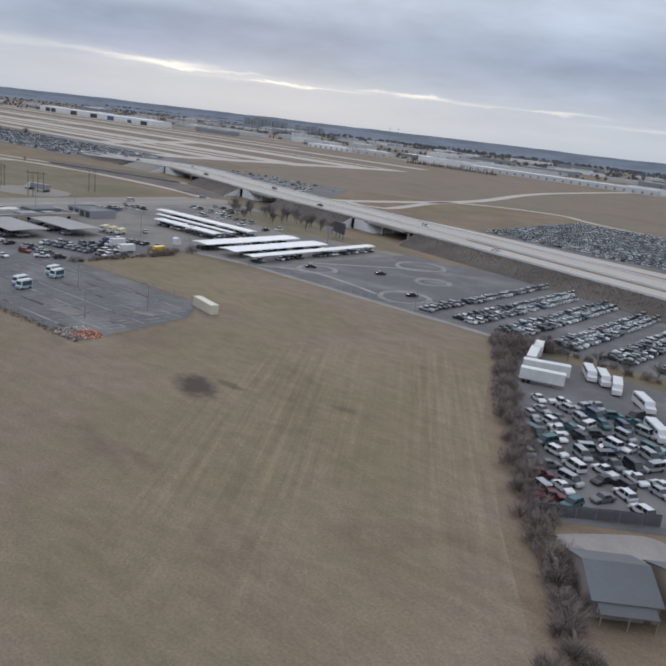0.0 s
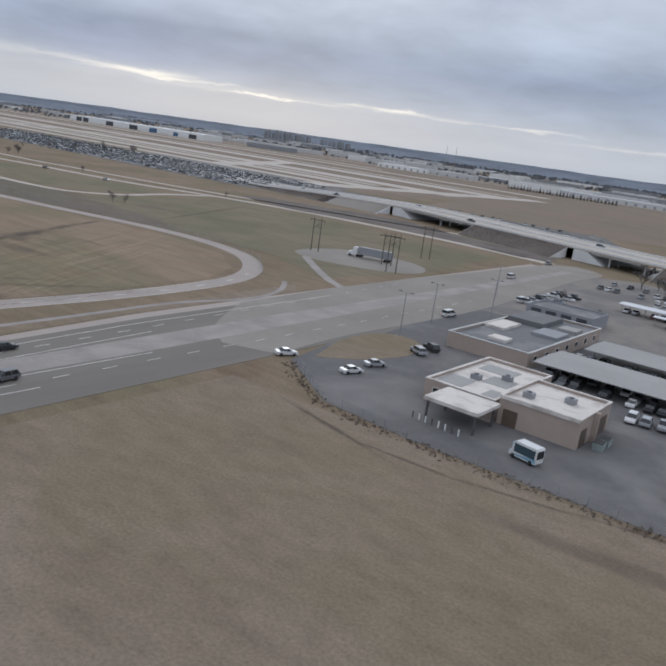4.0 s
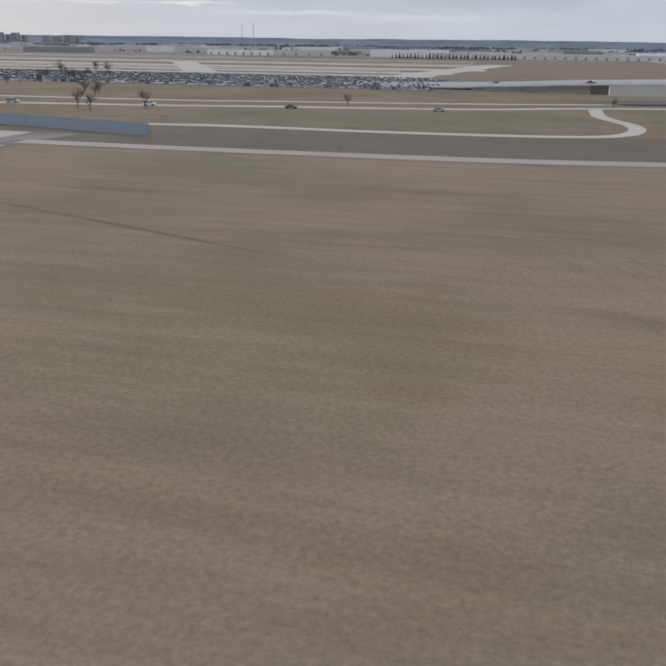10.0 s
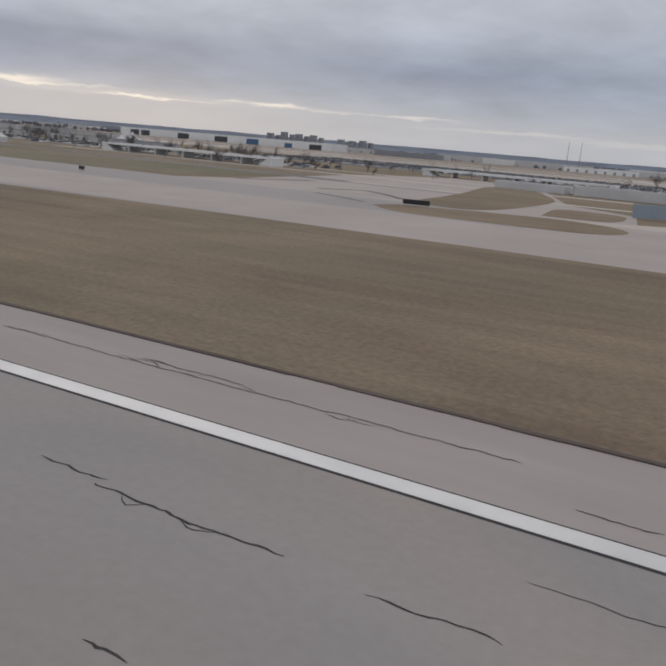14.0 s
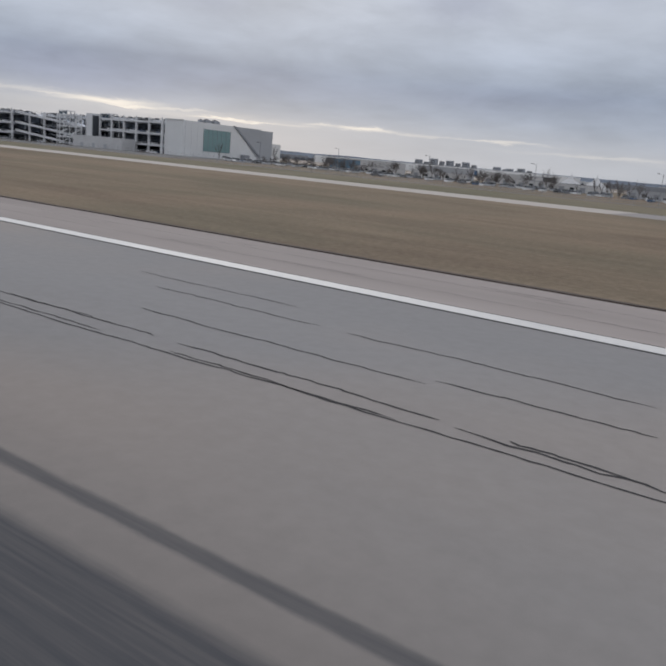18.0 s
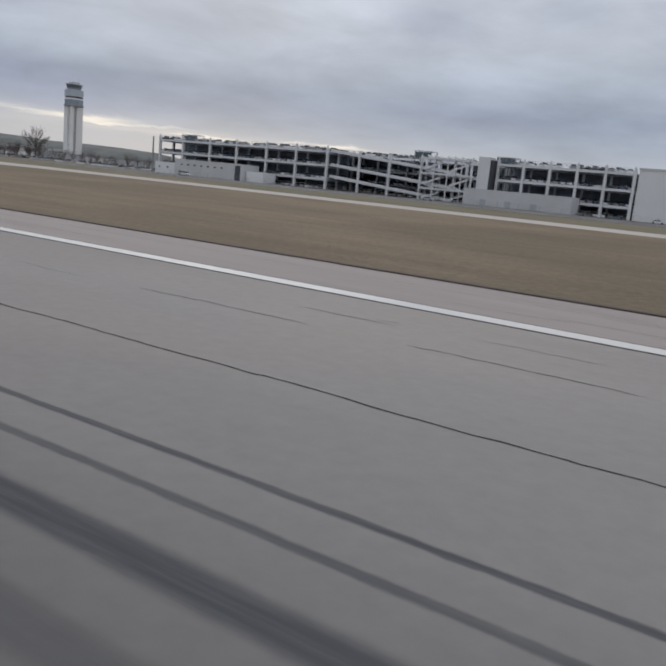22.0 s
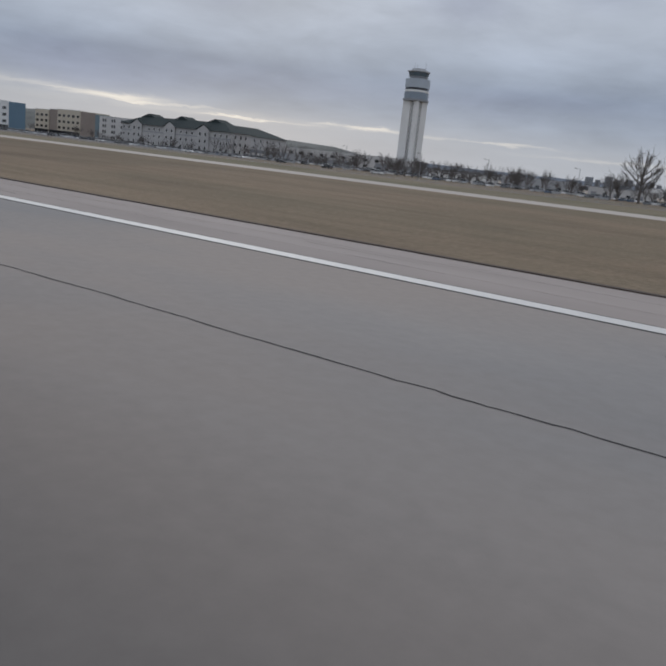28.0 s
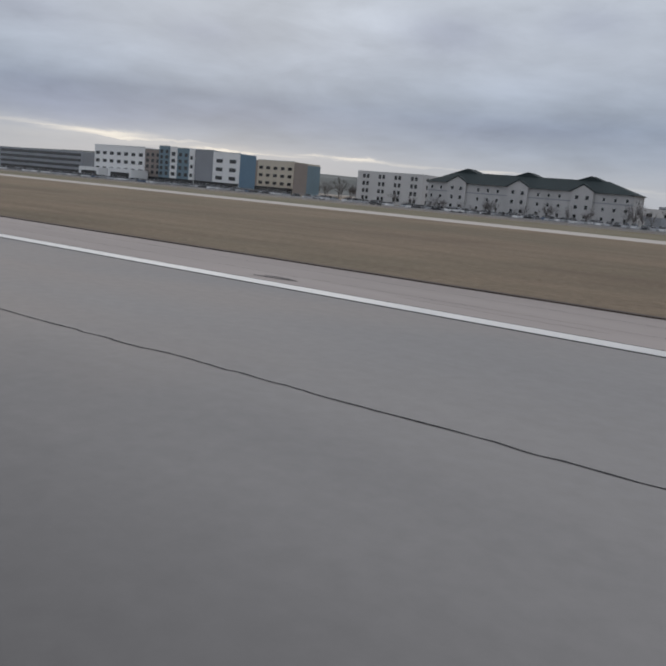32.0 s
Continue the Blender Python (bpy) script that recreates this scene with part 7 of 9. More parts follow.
for k in range(4):
    # flat dark panels on the wall stand for the shaded wash bays
    plate(ob, "door", -8.5 + 4.6 * k, -5.4 + 4.6 * k, 0, 2.8, -7, M_DARKDOOR, "dark panel painted as the shade in a wash bay")
slab("soil_bed", smooth_line([(400, 118.5), (406, 125), (410, 138), (407, 149), (400, 152), (395, 147), (395, 134), (400, 118.5)], 3.0)[:-1], 0.03, M_FIELD_EAST, "bare brown soil bed beside the lot", 0.06, "soil")
slab("soil_strip", [(457, 194.5), (486, 195.5), (486, 198.5), (457, 197.5)], 0.05, M_DIRT, "dark bare soil strip between lot lanes", 0.08, "soil")
slab("lot_apron", [(464, 150), (476, 153), (478, 172), (477, 190), (496, 199), (500, 204.6), (432, 204.6), (432, 191.5), (467, 191)], -0.004, M_LOT_WARM, "pale worn concrete apron beside the carports", 0.03, "pavement")
kiosk = thing("lot_kiosk", (491, 211, 0), "small white gate kiosk at the lot entrance", "kiosk")
gable(kiosk, -1.2, 1.2, -1.2, 1.2, 2.4, 2.9, M_WALL_WHITE, M_ROOF_WHITE)

bill = thing("billboard", (501, 309, 0), "dark boarded billboard with posts beside the highway", "billboard", "", -25)
Shape().box(-6, 6, -0.3, 0.3, 3.0, 8.6).make("panel", M_DARKDOOR, bill)
Shape().box(-6.2, 6.2, 0.35, 1.2, 2.7, 3.0).make("walkway", M_STEEL, bill)
for x in (-4, 0, 4):
    Shape().tube((x, 0.5, 0), (x, 0.5, 8), 0.2, 0.2, 8).make("post", M_POLE, bill)
sign = thing("roadside_sign", (511, 288, 0), "grey roadside sign on one post", "sign")
Shape().tube((0, 0, 0), (0, 0, 8), 0.25, 0.2, 8).make("post", M_STEEL, sign)
Shape().box(-1.5, 1.5, -0.2, 0.2, 5.6, 8.6).make("panel", M_WALL_GREY, sign)

rubble = thing("debris_pile", (584.8, 105.0, 0), "heap of orange and pale broken construction debris", "debris pile")
for nm, mat, n, rad in (("orange_rubble", M_ORANGE, 420, 3.0), ("pale_rubble", M_RUBBLE, 320, 4.2)):
    s = Shape()
    r6 = random.Random(n)
    for _ in range(n):
        a, d = r6.uniform(0, 6.28), rad * math.sqrt(r6.random())
        x, y = math.cos(a) * d * 1.1, math.sin(a) * d * 1.2
        z = max(0, 1.3 * (1 - d / rad)) * r6.random()
        q = r6.uniform(0.08, 0.34)
        if mat is M_RUBBLE and d > 1.5:
            x, y = x - 4.5 * r6.random(), y - 0.5 * r6.random() - 1.0
        s.tube((x, y, z), (x + r6.uniform(-q, q), y + r6.uniform(-q, q), z + r6.uniform(0.1, q)), q * 0.8, q * 0.5, 5)
    s.make(nm, mat, rubble)
for k in range(5):
    p = thing("wooden_pallet", (576 + k * 2.0, 101.6 + 0.4 * math.sin(k * 2), 0), "weathered wooden pallet lying beside the debris heap", "pallet", "pallets", 20 * k)
    for j in range(5):
        Shape().box(-0.6, 0.6, -0.5 + j * 0.24, -0.4 + j * 0.24, 0.1, 0.13).make("plank", M_POLE, p)
    for j in (-0.5, 0.0, 0.5):
        Shape().box(j - 0.05, j + 0.05, -0.5, 0.56, 0, 0.1).make("runner", M_POLE, p)
long_trailer(579.5, 148.3, -15, 11.6, M_CREAM, "cream steel shipping container standing in the field", False, "shipping_container", 0.05, 2.85)

# junkyard and house beyond the hedge
slab("junkyard_ground", [(653, 203), (672, 166), (684, 137), (702, 108), (722, 122), (745, 150), (745, 196), (700, 201)], -0.008, M_LOT, "worn dark ground of the junkyard", 0.05, "yard")
for x, y, rz, n in ((664, 191, -72, 12), (661.5, 200, -70, 8), (673.5, 176, 20, 11), (671, 184, 24, 12)):
    long_trailer(x, y, rz, n, None, "white box trailer standing in the junkyard")
r7 = random.Random(13)
JUNK = [(677, 168), (683, 146), (690, 131), (702, 114), (720, 128), (742, 146), (742, 168), (705, 174), (690, 171)]


def inside_poly(x, y, poly):
    hit_count = False
    for (x0, y0), (x1, y1) in zip(poly, poly[1:] + poly[:1]):
        if (y0 > y) != (y1 > y) and x < (x1 - x0) * (y - y0) / (y1 - y0) + x0:
            hit_count = not hit_count
    return hit_count


wrecks, tries = [], 0
while len(wrecks) < 105 and tries < 20000:
    tries += 1
    x, y = r7.uniform(676, 742), r7.uniform(113, 175)
    if inside_poly(x, y, JUNK) and all((x - a) ** 2 + (y - b) ** 2 > 13.0 for a, b, _ in wrecks):
        wrecks.append((x, y, -28 + r7.choice((0, 0, 0, 180, 70, -80)) + r7.uniform(-12, 12)))
wrecks.sort(key=lambda w: w[0] + 0.6 * (150 - w[1]))
for i, (x, y, rz) in enumerate(wrecks):
    kd, pt = any_car()
    kd = r7.choice((kd, kd, "van"))
    park(kd, r7.choice(("white",) * 6 + ("silver",) * 4 + ("grey", "grey", "black", "black", "teal", "maroon", "red", "blue")), x, y, rz, 0, "junkyard cars", "in the crowded junkyard")
chain_fence("board_fence", [(702.5, 109.5), (710, 116), (719, 123), (735, 137)], 2.0, "dark fence between junkyard and house", 3.0)
rb = random.Random(6)
for k in range(68):
    Shape().box(0.302 * k, 0.302 * k + 0.29, -0.03 + 0.02 * (k % 2), 0.03 + 0.02 * (k % 2), 0.0, 2.12 + rb.uniform(0, 0.1)).make("board", M_TRIM, bpy.data.objects["board_fence"]).matrix_basis = pose(0, 0.4, 0, 0, 0, 39.5)
house = thing("house", (719.2, 96.6, 0), "small house with wide grey gable roof", "house", "", 37)
gable(house, -4.3, 4.3, -5.9, 5.9, 2.7, 4.8, M_WALL_BROWN, M_ROOF_GREY)
Shape().side([(-5.9, 2.5), (-8.2, 2.0), (-8.2, 2.1), (-5.9, 2.62)], -4.0, 3.6).make("porch_roof", M_TRIM, house, "dark lean-to porch roof")
for x in (-3.8, -0.2, 3.4):
    Shape().box(x - 0.07, x + 0.07, -8.1, -7.96, 0, 2.0).make("porch_post", M_WALL_BROWN, house)
for k in range(3):
    window_in(house, (-3 + 2.6 * k, -5.9, 1.0), 0, 1.2, 1.1)
plate(house, "door", 2.6, 3.5, 0, 2.05, -5.9, M_DOOR)
house = thing("house", (729.2, 102.2, 0), "small house with grey gable roof beside another", "house", "", 37)
gable(house, -5.2, 5.2, -6.2, 6.2, 3.0, 5.6, M_WALL_TAN, M_ROOF_GREY)
window_in(house, (-2, -6.2, 1.0), 0, 1.2, 1.3)
slab("bare_yard", smooth_line([(707, 106), (712, 112), (719, 118), (726, 114), (721, 107), (713, 103), (707, 106)], 2.0)[:-1], -0.005, M_GRAVEL, "pale bare soil behind the houses", 0.04, "soil")
shelf = thing("scrap_rack", (712.5, 95.0, 0), "dark steel rack with scrap beside the house", "rack", "", 37)
for k in range(3):
    Shape().box(-2.2, 1.6, -1.8 + 1.5 * k, -1.7 + 1.5 * k, 1.7, 1.8).make("beam", M_TRIM, shelf)
for sx in (-2.1, 1.5):
    for sy in (-1.75, 1.25):
        Shape().box(sx - 0.06, sx + 0.06, sy - 0.06, sy + 0.06, 0, 1.7).make("post", M_TRIM, shelf)
slab("house_drive", [(728.5, 93), (730, 92), (733, 87), (736, 79), (733.5, 78), (730.5, 86)], -0.01, M_GRAVEL, "pale gravel path beside the house", 0.04, "gravel")
for k in range(5):
    p = thing("stacked_boards", (708 + 1.6 * k, 101.5 - 2.0 * k, 0), "weathered tan boards stacked beside the house", "scrap", "scrap piles", 30 * k)
    for j in range(4):
        q = Shape().box(-1.4, 1.4, -0.14, 0.14, 0, 0.06).make("board", M_WALL_TAN, p)
        q.matrix_basis = pose(0.1 * j, 0.3 * j - 0.5, 0.062 * j, 0, 0, 9 * j)

# equipment hut in the field
hut = thing("equipment_hut", (285.7, 69.9, 0), "white metal equipment hut with grey gable roof", "hut", "", -3)
gable(hut, -2.2, 2.2, -2.0, 2.0, 2.5, 3.2, M_WALL_WHITE, M_ROOF_GREY, "x", 0.25)
plate(hut, "door", -0.5, 0.5, 0.05, 2.1, -2.0, M_WALL_GREY, "grey steel door")
Shape().box(2.2, 2.55, -0.5, 0.5, 1.2, 1.9).make("air_conditioner", M_STEEL, hut)
Shape().box(-2.4, 2.4, -2.2, 2.2, -0.05, 0.04).make("base_slab", M_CONC, hut)
ant = thing("antenna_mast", (280, 76.7, 0), "white slim antenna mast in the gravel yard", "antenna")
Shape().tube((0, 0, 0), (0, 0, 2.6), 0.10, 0.07, 8).make("mast", M_ROOF_WHITE, ant)
Shape().lathe([(0.02, 2.6), (0.25, 2.64), (0.25, 2.85), (0.02, 3.1)], 10).make("radome", M_ROOF_WHITE, ant)
Shape().box(-0.5, 0.5, -0.5, 0.5, -0.05, 0.12).make("base_slab", M_CONC, ant)

# power line and lot lights
for k, (x, y, h) in enumerate(((308, 232, 13), (347, 227, 13.5), (337, 239, 12), (332, 276, 14))):
    p = thing("power_pole", (x, y, 0), "weathered wooden H-frame power pole standing in grass", "power pole", "power poles", 15 * k)
    for s in (-1.8, 1.8):
        Shape().tube((s, 0, -0.1), (s, 0, h), 0.2, 0.14, 8).make("post", M_POLE, p)
    Shape().box(-3.6, 3.6, -0.1, 0.1, h - 1.2, h - 0.95).make("crossarm", M_POLE, p)
    for a, b in (((-1.8, 0.2, h - 4.5), (1.8, 0.2, h - 1.5)), ((1.8, -0.2, h - 4.5), (-1.8, -0.2, h - 1.5))):
        Shape().tube(a, b, 0.07, 0.07, 6).make("brace", M_POLE, p)
    for s in (-3.3, 0, 3.3):
        Shape().lathe([(0.05, h - 1.9), (0.11, h - 1.8), (0.06, h - 1.6), (0.11, h - 1.45), (0.04, h - 1.2)], 8, (s, 0)).make("insulator", M_TRIM, p)
for x, y in ((399, 152), (396, 172), (400, 199), (387, 229), (505, 206), (612, 212), (470, 208)):
    light_pole(x, y, 10.5)


chain_fence("wire_fence", [(648, 207.5), (590, 210.5), (532, 209.2), (507, 204), (507, 153), (573, 152)], 2.0, "low wire fence between field and parking lot", 4.0)
chain_fence("wire_fence", [(588, 100), (436, 96.2), (418, 98), (400, 112)], 2.0, "low wire fence along the lot edge", 4.0)
chain_fence("airfield_fence", [(336, 172), (318, 189), (292, 201), (240, 198), (150, 181), (40, 177)], 2.4, "airfield wire fence along the perimeter road", 5.0)

# ---- apron side ----
def blast_fence():
    ob = thing("blast_fence", (32, 188, 0), "blue-grey louvred steel jet blast fence", "blast fence")
    line = [(32, 188), (-12, 200), (-60, 206), (-115, 206), (-152, 185)]
    o = Vector(line[0])
    panel = Shape()
    wave = [(-2.0 + 0.25 * k, 0.05 if k % 2 else 0.0) for k in range(17)]
    for z0, z1, y0, y1 in ((0.12, 3.2, -0.25, 0.35),):
        low = [(x, y0 + d, z0) for x, d in wave]
        high = [(x, y1 + d, z1) for x, d in wave]
        n = len(wave)
        back = [(x, y + 0.06, z) for x, y, z in low + high]
        panel.add(low + high + back, [(i, i + 1, n + i + 1, n + i) for i in range(n - 1)] + [(2 * n + i + 1, 2 * n + i, 3 * n + i, 3 * n + i + 1) for i in range(n - 1)] + [(n + i, n + i + 1, 3 * n + i + 1, 3 * n + i) for i in range(n - 1)])
    me = bpy.data.meshes.new("panel")
    me.from_pydata(panel.v, [], panel.f)
    me.materials.append(M_FENCE_BLUE)
    post = Shape().tube((0, -0.1, 0), (0, 0.45, 3.2), 0.08, 0.06, 5).tube((0, 1.9, 0), (0, 0.4, 2.4), 0.07, 0.06, 5)
    pm = bpy.data.meshes.new("post")
    pm.from_pydata(post.v, [], post.f)
    pm.materials.append(M_STEEL)
    for a, b in zip(line, line[1:]):
        a, b = Vector(a) - o, Vector(b) - o
        n = max(1, round((b - a).length / 4.0))
        rz = math.degrees(math.atan2(a.y - b.y, a.x - b.x))
        for i in range(n):
            for q, f, nm in ((me, 0.5, "panel"), (pm, 0.0, "post")):
                p = a.lerp(b, (i + f) / n)
                pc = new(nm, q)
                pc.parent = ob
                pc.matrix_basis = pose(p.x, p.y, 0, 0, 0, rz)
    return ob


blast_fence()
ob = building("maintenance_building", -84, -72.5, 237, 252, 4.4, M_WALL_WHITE, M_ROOF_WHITE, "white low maintenance building behind the blast fence", "building")
for k in range(3):
    window_in(ob, (5.75, -5 + 5 * k, 1.3), 90, 1.6, 1.2)
for x0, x1, y0, y1, h in ((-216, -190, 288, 304, 2.6), (-186, -134, 286, 300, 3.4)):
    ob = building("depot_building", x0, x1, y0, y1, h, M_WALL_PALE, M_ROOF_WHITE, "low depot building with white roof", "building", "depot buildings")
    for k in range(3):
        plate(ob, "door", -9 + 7 * k, -5 + 7 * k, 0, 2.3, -(y1 - y0) / 2, M_WALL_PALE, "pale roller door")


def tent(x, y, a, b, h, label="white fabric storage tent with arched roof"):
    ob = thing("storage_tent", (x, y, 0), label, "tent", "storage tents")
    arch = [(a * math.cos(math.pi * i / 10), h * math.sin(math.pi * i / 10)) for i in range(11)]
    Shape().side(arch, -b, b, "y").make("cover", M_ROOF_WHITE, ob)
    Shape().box(-1.8, 1.8, -b - 0.1, -b + 0.02, 0, h * 0.6).make("door", M_WALL_GREY, ob)


def peak_tent(x, y, a, h):
    ob = thing("peaked_tent", (x, y, 0), "white peaked fabric tent on the grass", "tent", "peaked tents")
    rings_p = [(a, 0.0), (a * 0.96, 2.4), (a * 0.55, 2.4 + (h - 2.4) * 0.30), (a * 0.25, 2.4 + (h - 2.4) * 0.62), (0.15, h)]
    Shape().lathe(rings_p, 8).make("canvas", M_WALL_PALE, ob)
    Shape().tube((0, 0, h - 0.1), (0, 0, h + 0.8), 0.08, 0.05, 6).make("finial", M_STEEL, ob)


for x, y, a, h in ((-518, 415, 8, 8.5), (-536, 428, 8.5, 8.5), (-430, 236, 5.0, 5.5)):
    peak_tent(x, y, a, h)
# white road bridges over the sunken road
for x0, x1, y, h in ((-400, -305, 270, 3.6), (-272, -182, 352, 3.4)):
    br = thing("road_bridge", ((x0 + x1) / 2, y, 0), "low white concrete road bridge with slanted end walls", "bridge", "road bridges")
    a = (x1 - x0) / 2
    Shape().box(-a, a, 0, 9, h - 0.9, h - 0.3).make("deck", M_CONC, br)
    Shape().box(-a, a, -0.35, -0.01, h - 0.9, h).make("parapet", M_WALL_WHITE, br)
    Shape().box(-a, a, 9.01, 9.35, h - 0.9, h).make("parapet", M_WALL_WHITE, br)
    for s in (-1, 1):
        Shape().side([(s * a, h - 0.92), (s * (a - 3), h - 0.92), (s * (a - 7), -0.05), (s * a, -0.05)] if s > 0 else [(-a, -0.05), (-a + 7, -0.05), (-a + 3, h - 0.92), (-a, h - 0.92)], 0.0, 9.0, "y").make("end_wall", M_WALL_WHITE, br)
    for k in range(5):
        x = -a + (k + 1) * 2 * a / 6
        Shape().box(x - 0.4, x + 0.4, 0.5, 8.5, -0.05, h - 0.92).make("pier", M_CONC, br)
slab("connector_pavement", [(-255, 150), (-250, 173), (-258, 215), (-268, 276), (-256, 352), (-215, 345), (-200, 300), (-172, 212), (-152, 192), (-146, 150)], -0.026, M_ROAD, "grey concrete connector between taxiway and road", 0.04, "taxiway")
slab("grass_verge_far", smooth_line([(-193, 136), (-191, 144), (-186, 145.5), (-175, 150), (-160, 153.5), (-150, 148), (-146, 138), (-151, 128), (-170, 125.6), (-184, 126.6), (-193, 136)], 3.0)[:-1], 0.0, M_ISLE, "brown grass wedge beside the taxiway", 0.04, "grass")
slab("grass_verge_far", smooth_line([(-195, 161), (-203, 214), (-217, 285), (-204, 294), (-186, 250), (-177, 215), (-176, 160), (-185, 151), (-195, 161)], 4.0)[:-1], 0.0, M_ISLE, "brown grass island beside the taxiway", 0.04, "grass")
slab("grass_verge_far", smooth_line([(-166, 159), (-169, 188), (-159, 190), (-153, 184), (-153, 162), (-166, 159)], 3.0)[:-1], 0.0, M_ISLE, "brown grass patch beside the blast fence", 0.04, "grass")
for line, wd in (([(-222, 165), (-216, 176), (-208, 172), (-197, 160)], 2.2), ([(-249, 168), (-246, 182), (-243, 197)], 3.4), ([(-214, 150), (-206, 146), (-197, 140)], 1.6)):
    ribbon("asphalt_seam", [(*q, 0) for q in smooth_line(line, 2.0)], wd, -0.012, M_LOT, "dark asphalt joint in the concrete", 0.03)
ribbon("taxiway", [(-46, 106, 0), (-430, 106, 0)], 34, -0.016, M_ROAD, "pale worn concrete taxiway lane", 0.03)
slab("grass_verge_far", [(-2440, 147.5), (-301, 148), (-258, 158.6), (-262, 205), (-2440, 200)], -0.012, M_GREEN, "brown and green grass beyond the taxiway", 0.04, "grass")
taxi_sign(-187.5, 144.5, 10, 5.5, 0.95, [(1.0, M_SIGN_K, "", M_SIGN_Y)], "long dark taxiway sign in the grass wedge")
ribbon("airside_road", [(-2440, 222, 0), (-700, 222, 0), (-300, 216, 0), (-200, 212, 0)], 8, -0.02, M_ASPHALT, "dark service road beyond the taxiway", 0.05)
ribbon("airside_road", [(-2440, 252, 0), (-960, 256, 0), (-700, 268, 0), (-420, 262, 0)], 9, -0.02, M_HIGHWAY, "asphalt road in front of the garage", 0.05)

slab("garage_forecourt", [(-985, 213), (-640, 213), (-640, 300), (-690, 300), (-690, 366), (-700, 366), (-700, 290.8), (-985, 283)], -0.03, M_LOT, "grey asphalt forecourt of the garage", 0.05, "pavement")
# taxiway signs
YK = lambda t: [(1.0, M_SIGN_Y, t, M_SIGN_K)]
KY = lambda t: [(1.0, M_SIGN_K, t, M_SIGN_Y)]
taxi_sign(10, 74.5, 0, 2.6, 0.9, YK("E6"), "yellow taxiway sign on short legs beside the pavement")
taxi_sign(11, 103, 0, 1.2, 0.8, KY(""), "small dark taxiway sign on short legs")
taxi_sign(-60.4, 74.5, 0, 2.6, 0.95, KY(""), "black taxiway sign in the grass")
taxi_sign(-56.0, 74.0, 0, 2.4, 0.8, [(0.3, M_SIGN_K, "", M_SIGN_Y), (0.7, M_SIGN_Y, "", M_SIGN_K)], "yellow taxiway sign in the grass")
taxi_sign(-70, 34, 35, 0.6, 0.95, [(1.0, M_SIGN_B, "", M_WHITE)], "dark blue runway distance sign in the grass")
taxi_sign(-224, 75, 0, 2.0, 0.9, KY(""), "dark taxiway sign in the grass")
taxi_sign(-258.4, 69.7, 30, 2.8, 0.8, [(0.5, M_SIGN_Y, "", M_SIGN_K), (0.5, M_SIGN_K, "", M_SIGN_Y)], "yellow and black taxiway sign in the grass")
taxi_sign(-251.8, 67.0, 10, 1.9, 0.8, YK(""), "yellow taxiway sign in the grass")
taxi_sign(-267, 35.6, 14, 2.1, 0.85, YK("E5→"), "yellow exit sign with black arrow beside the runway", 0.06)
taxi_sign(-352, 138, 0, 1.6, 0.8, KY(""), "small dark taxiway sign")
taxi_sign(-268, 133, 0, 1.6, 0.8, KY(""), "small dark taxiway sign")
taxi_sign(-383.5, 37, 14, 1.0, 0.6, [(1.0, M_SIGN_K, "", M_WHITE)], "black runway distance sign in the grass")
taxi_sign(-811.9, 34.5, 14, 2.1, 0.85, YK("E4→"), "yellow exit sign with black arrow beside the runway", 0.06)
taxi_sign(-806.6, 68.2, 64, 5.6, 0.62, [(0.66, M_SIGN_Y, "", M_SIGN_K), (0.34, M_SIGN_K, "", M_SIGN_Y)], "long low yellow and black taxiway sign in the grass")
taxi_sign(-800.2, 69.6, 40, 1.9, 0.75, [(0.2, M_SIGN_K, "", M_SIGN_Y), (0.6, M_SIGN_Y, "", M_SIGN_K), (0.2, M_SIGN_K, "", M_SIGN_Y)], "small yellow taxiway sign with dark ends in the grass")
taxi_sign(-896.85, 34.5, 14, 1.05, 0.7, [(1.0, M_SIGN_B, "", M_WHITE)], "dark blue back of a runway distance sign in the grass")
taxi_sign(-899.9, 76.0, 30, 4.2, 0.85, [(0.28, M_SIGN_K, "", M_SIGN_Y), (0.3, M_SIGN_Y, "", M_SIGN_K), (0.12, M_SIGN_K, "", M_SIGN_Y), (0.3, M_SIGN_Y, "", M_SIGN_K)], "yellow and black taxiway sign in the grass")
for x, y, rad in ((-170, 25.8, 0.75), (0.1, 45, 0.32), (0.3, 60, 0.32), (1.4, 78, 0.32)):
    mh = thing("manhole_cover", (x, y, 0), "round pale manhole cover set in concrete", "manhole", "manholes")
    Shape().lathe([(rad, -0.03), (rad, 0.012), (rad - 0.02, 0.016)], 20).make("rim", M_CONC, mh)
    Shape().lathe([(rad * 0.75, 0.01), (rad * 0.75, 0.022), (rad * 0.6, 0.026)], 20).make("lid", M_STEEL, mh)
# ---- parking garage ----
# dark blue-grey paints the dimness inside the parking decks
M_GARAGE_BACK = material("shade_blue_inner_wall", (0.27, 0.31, 0.37), 0.85, vary=0.25, scale=0.6, big=0.3, where="World")


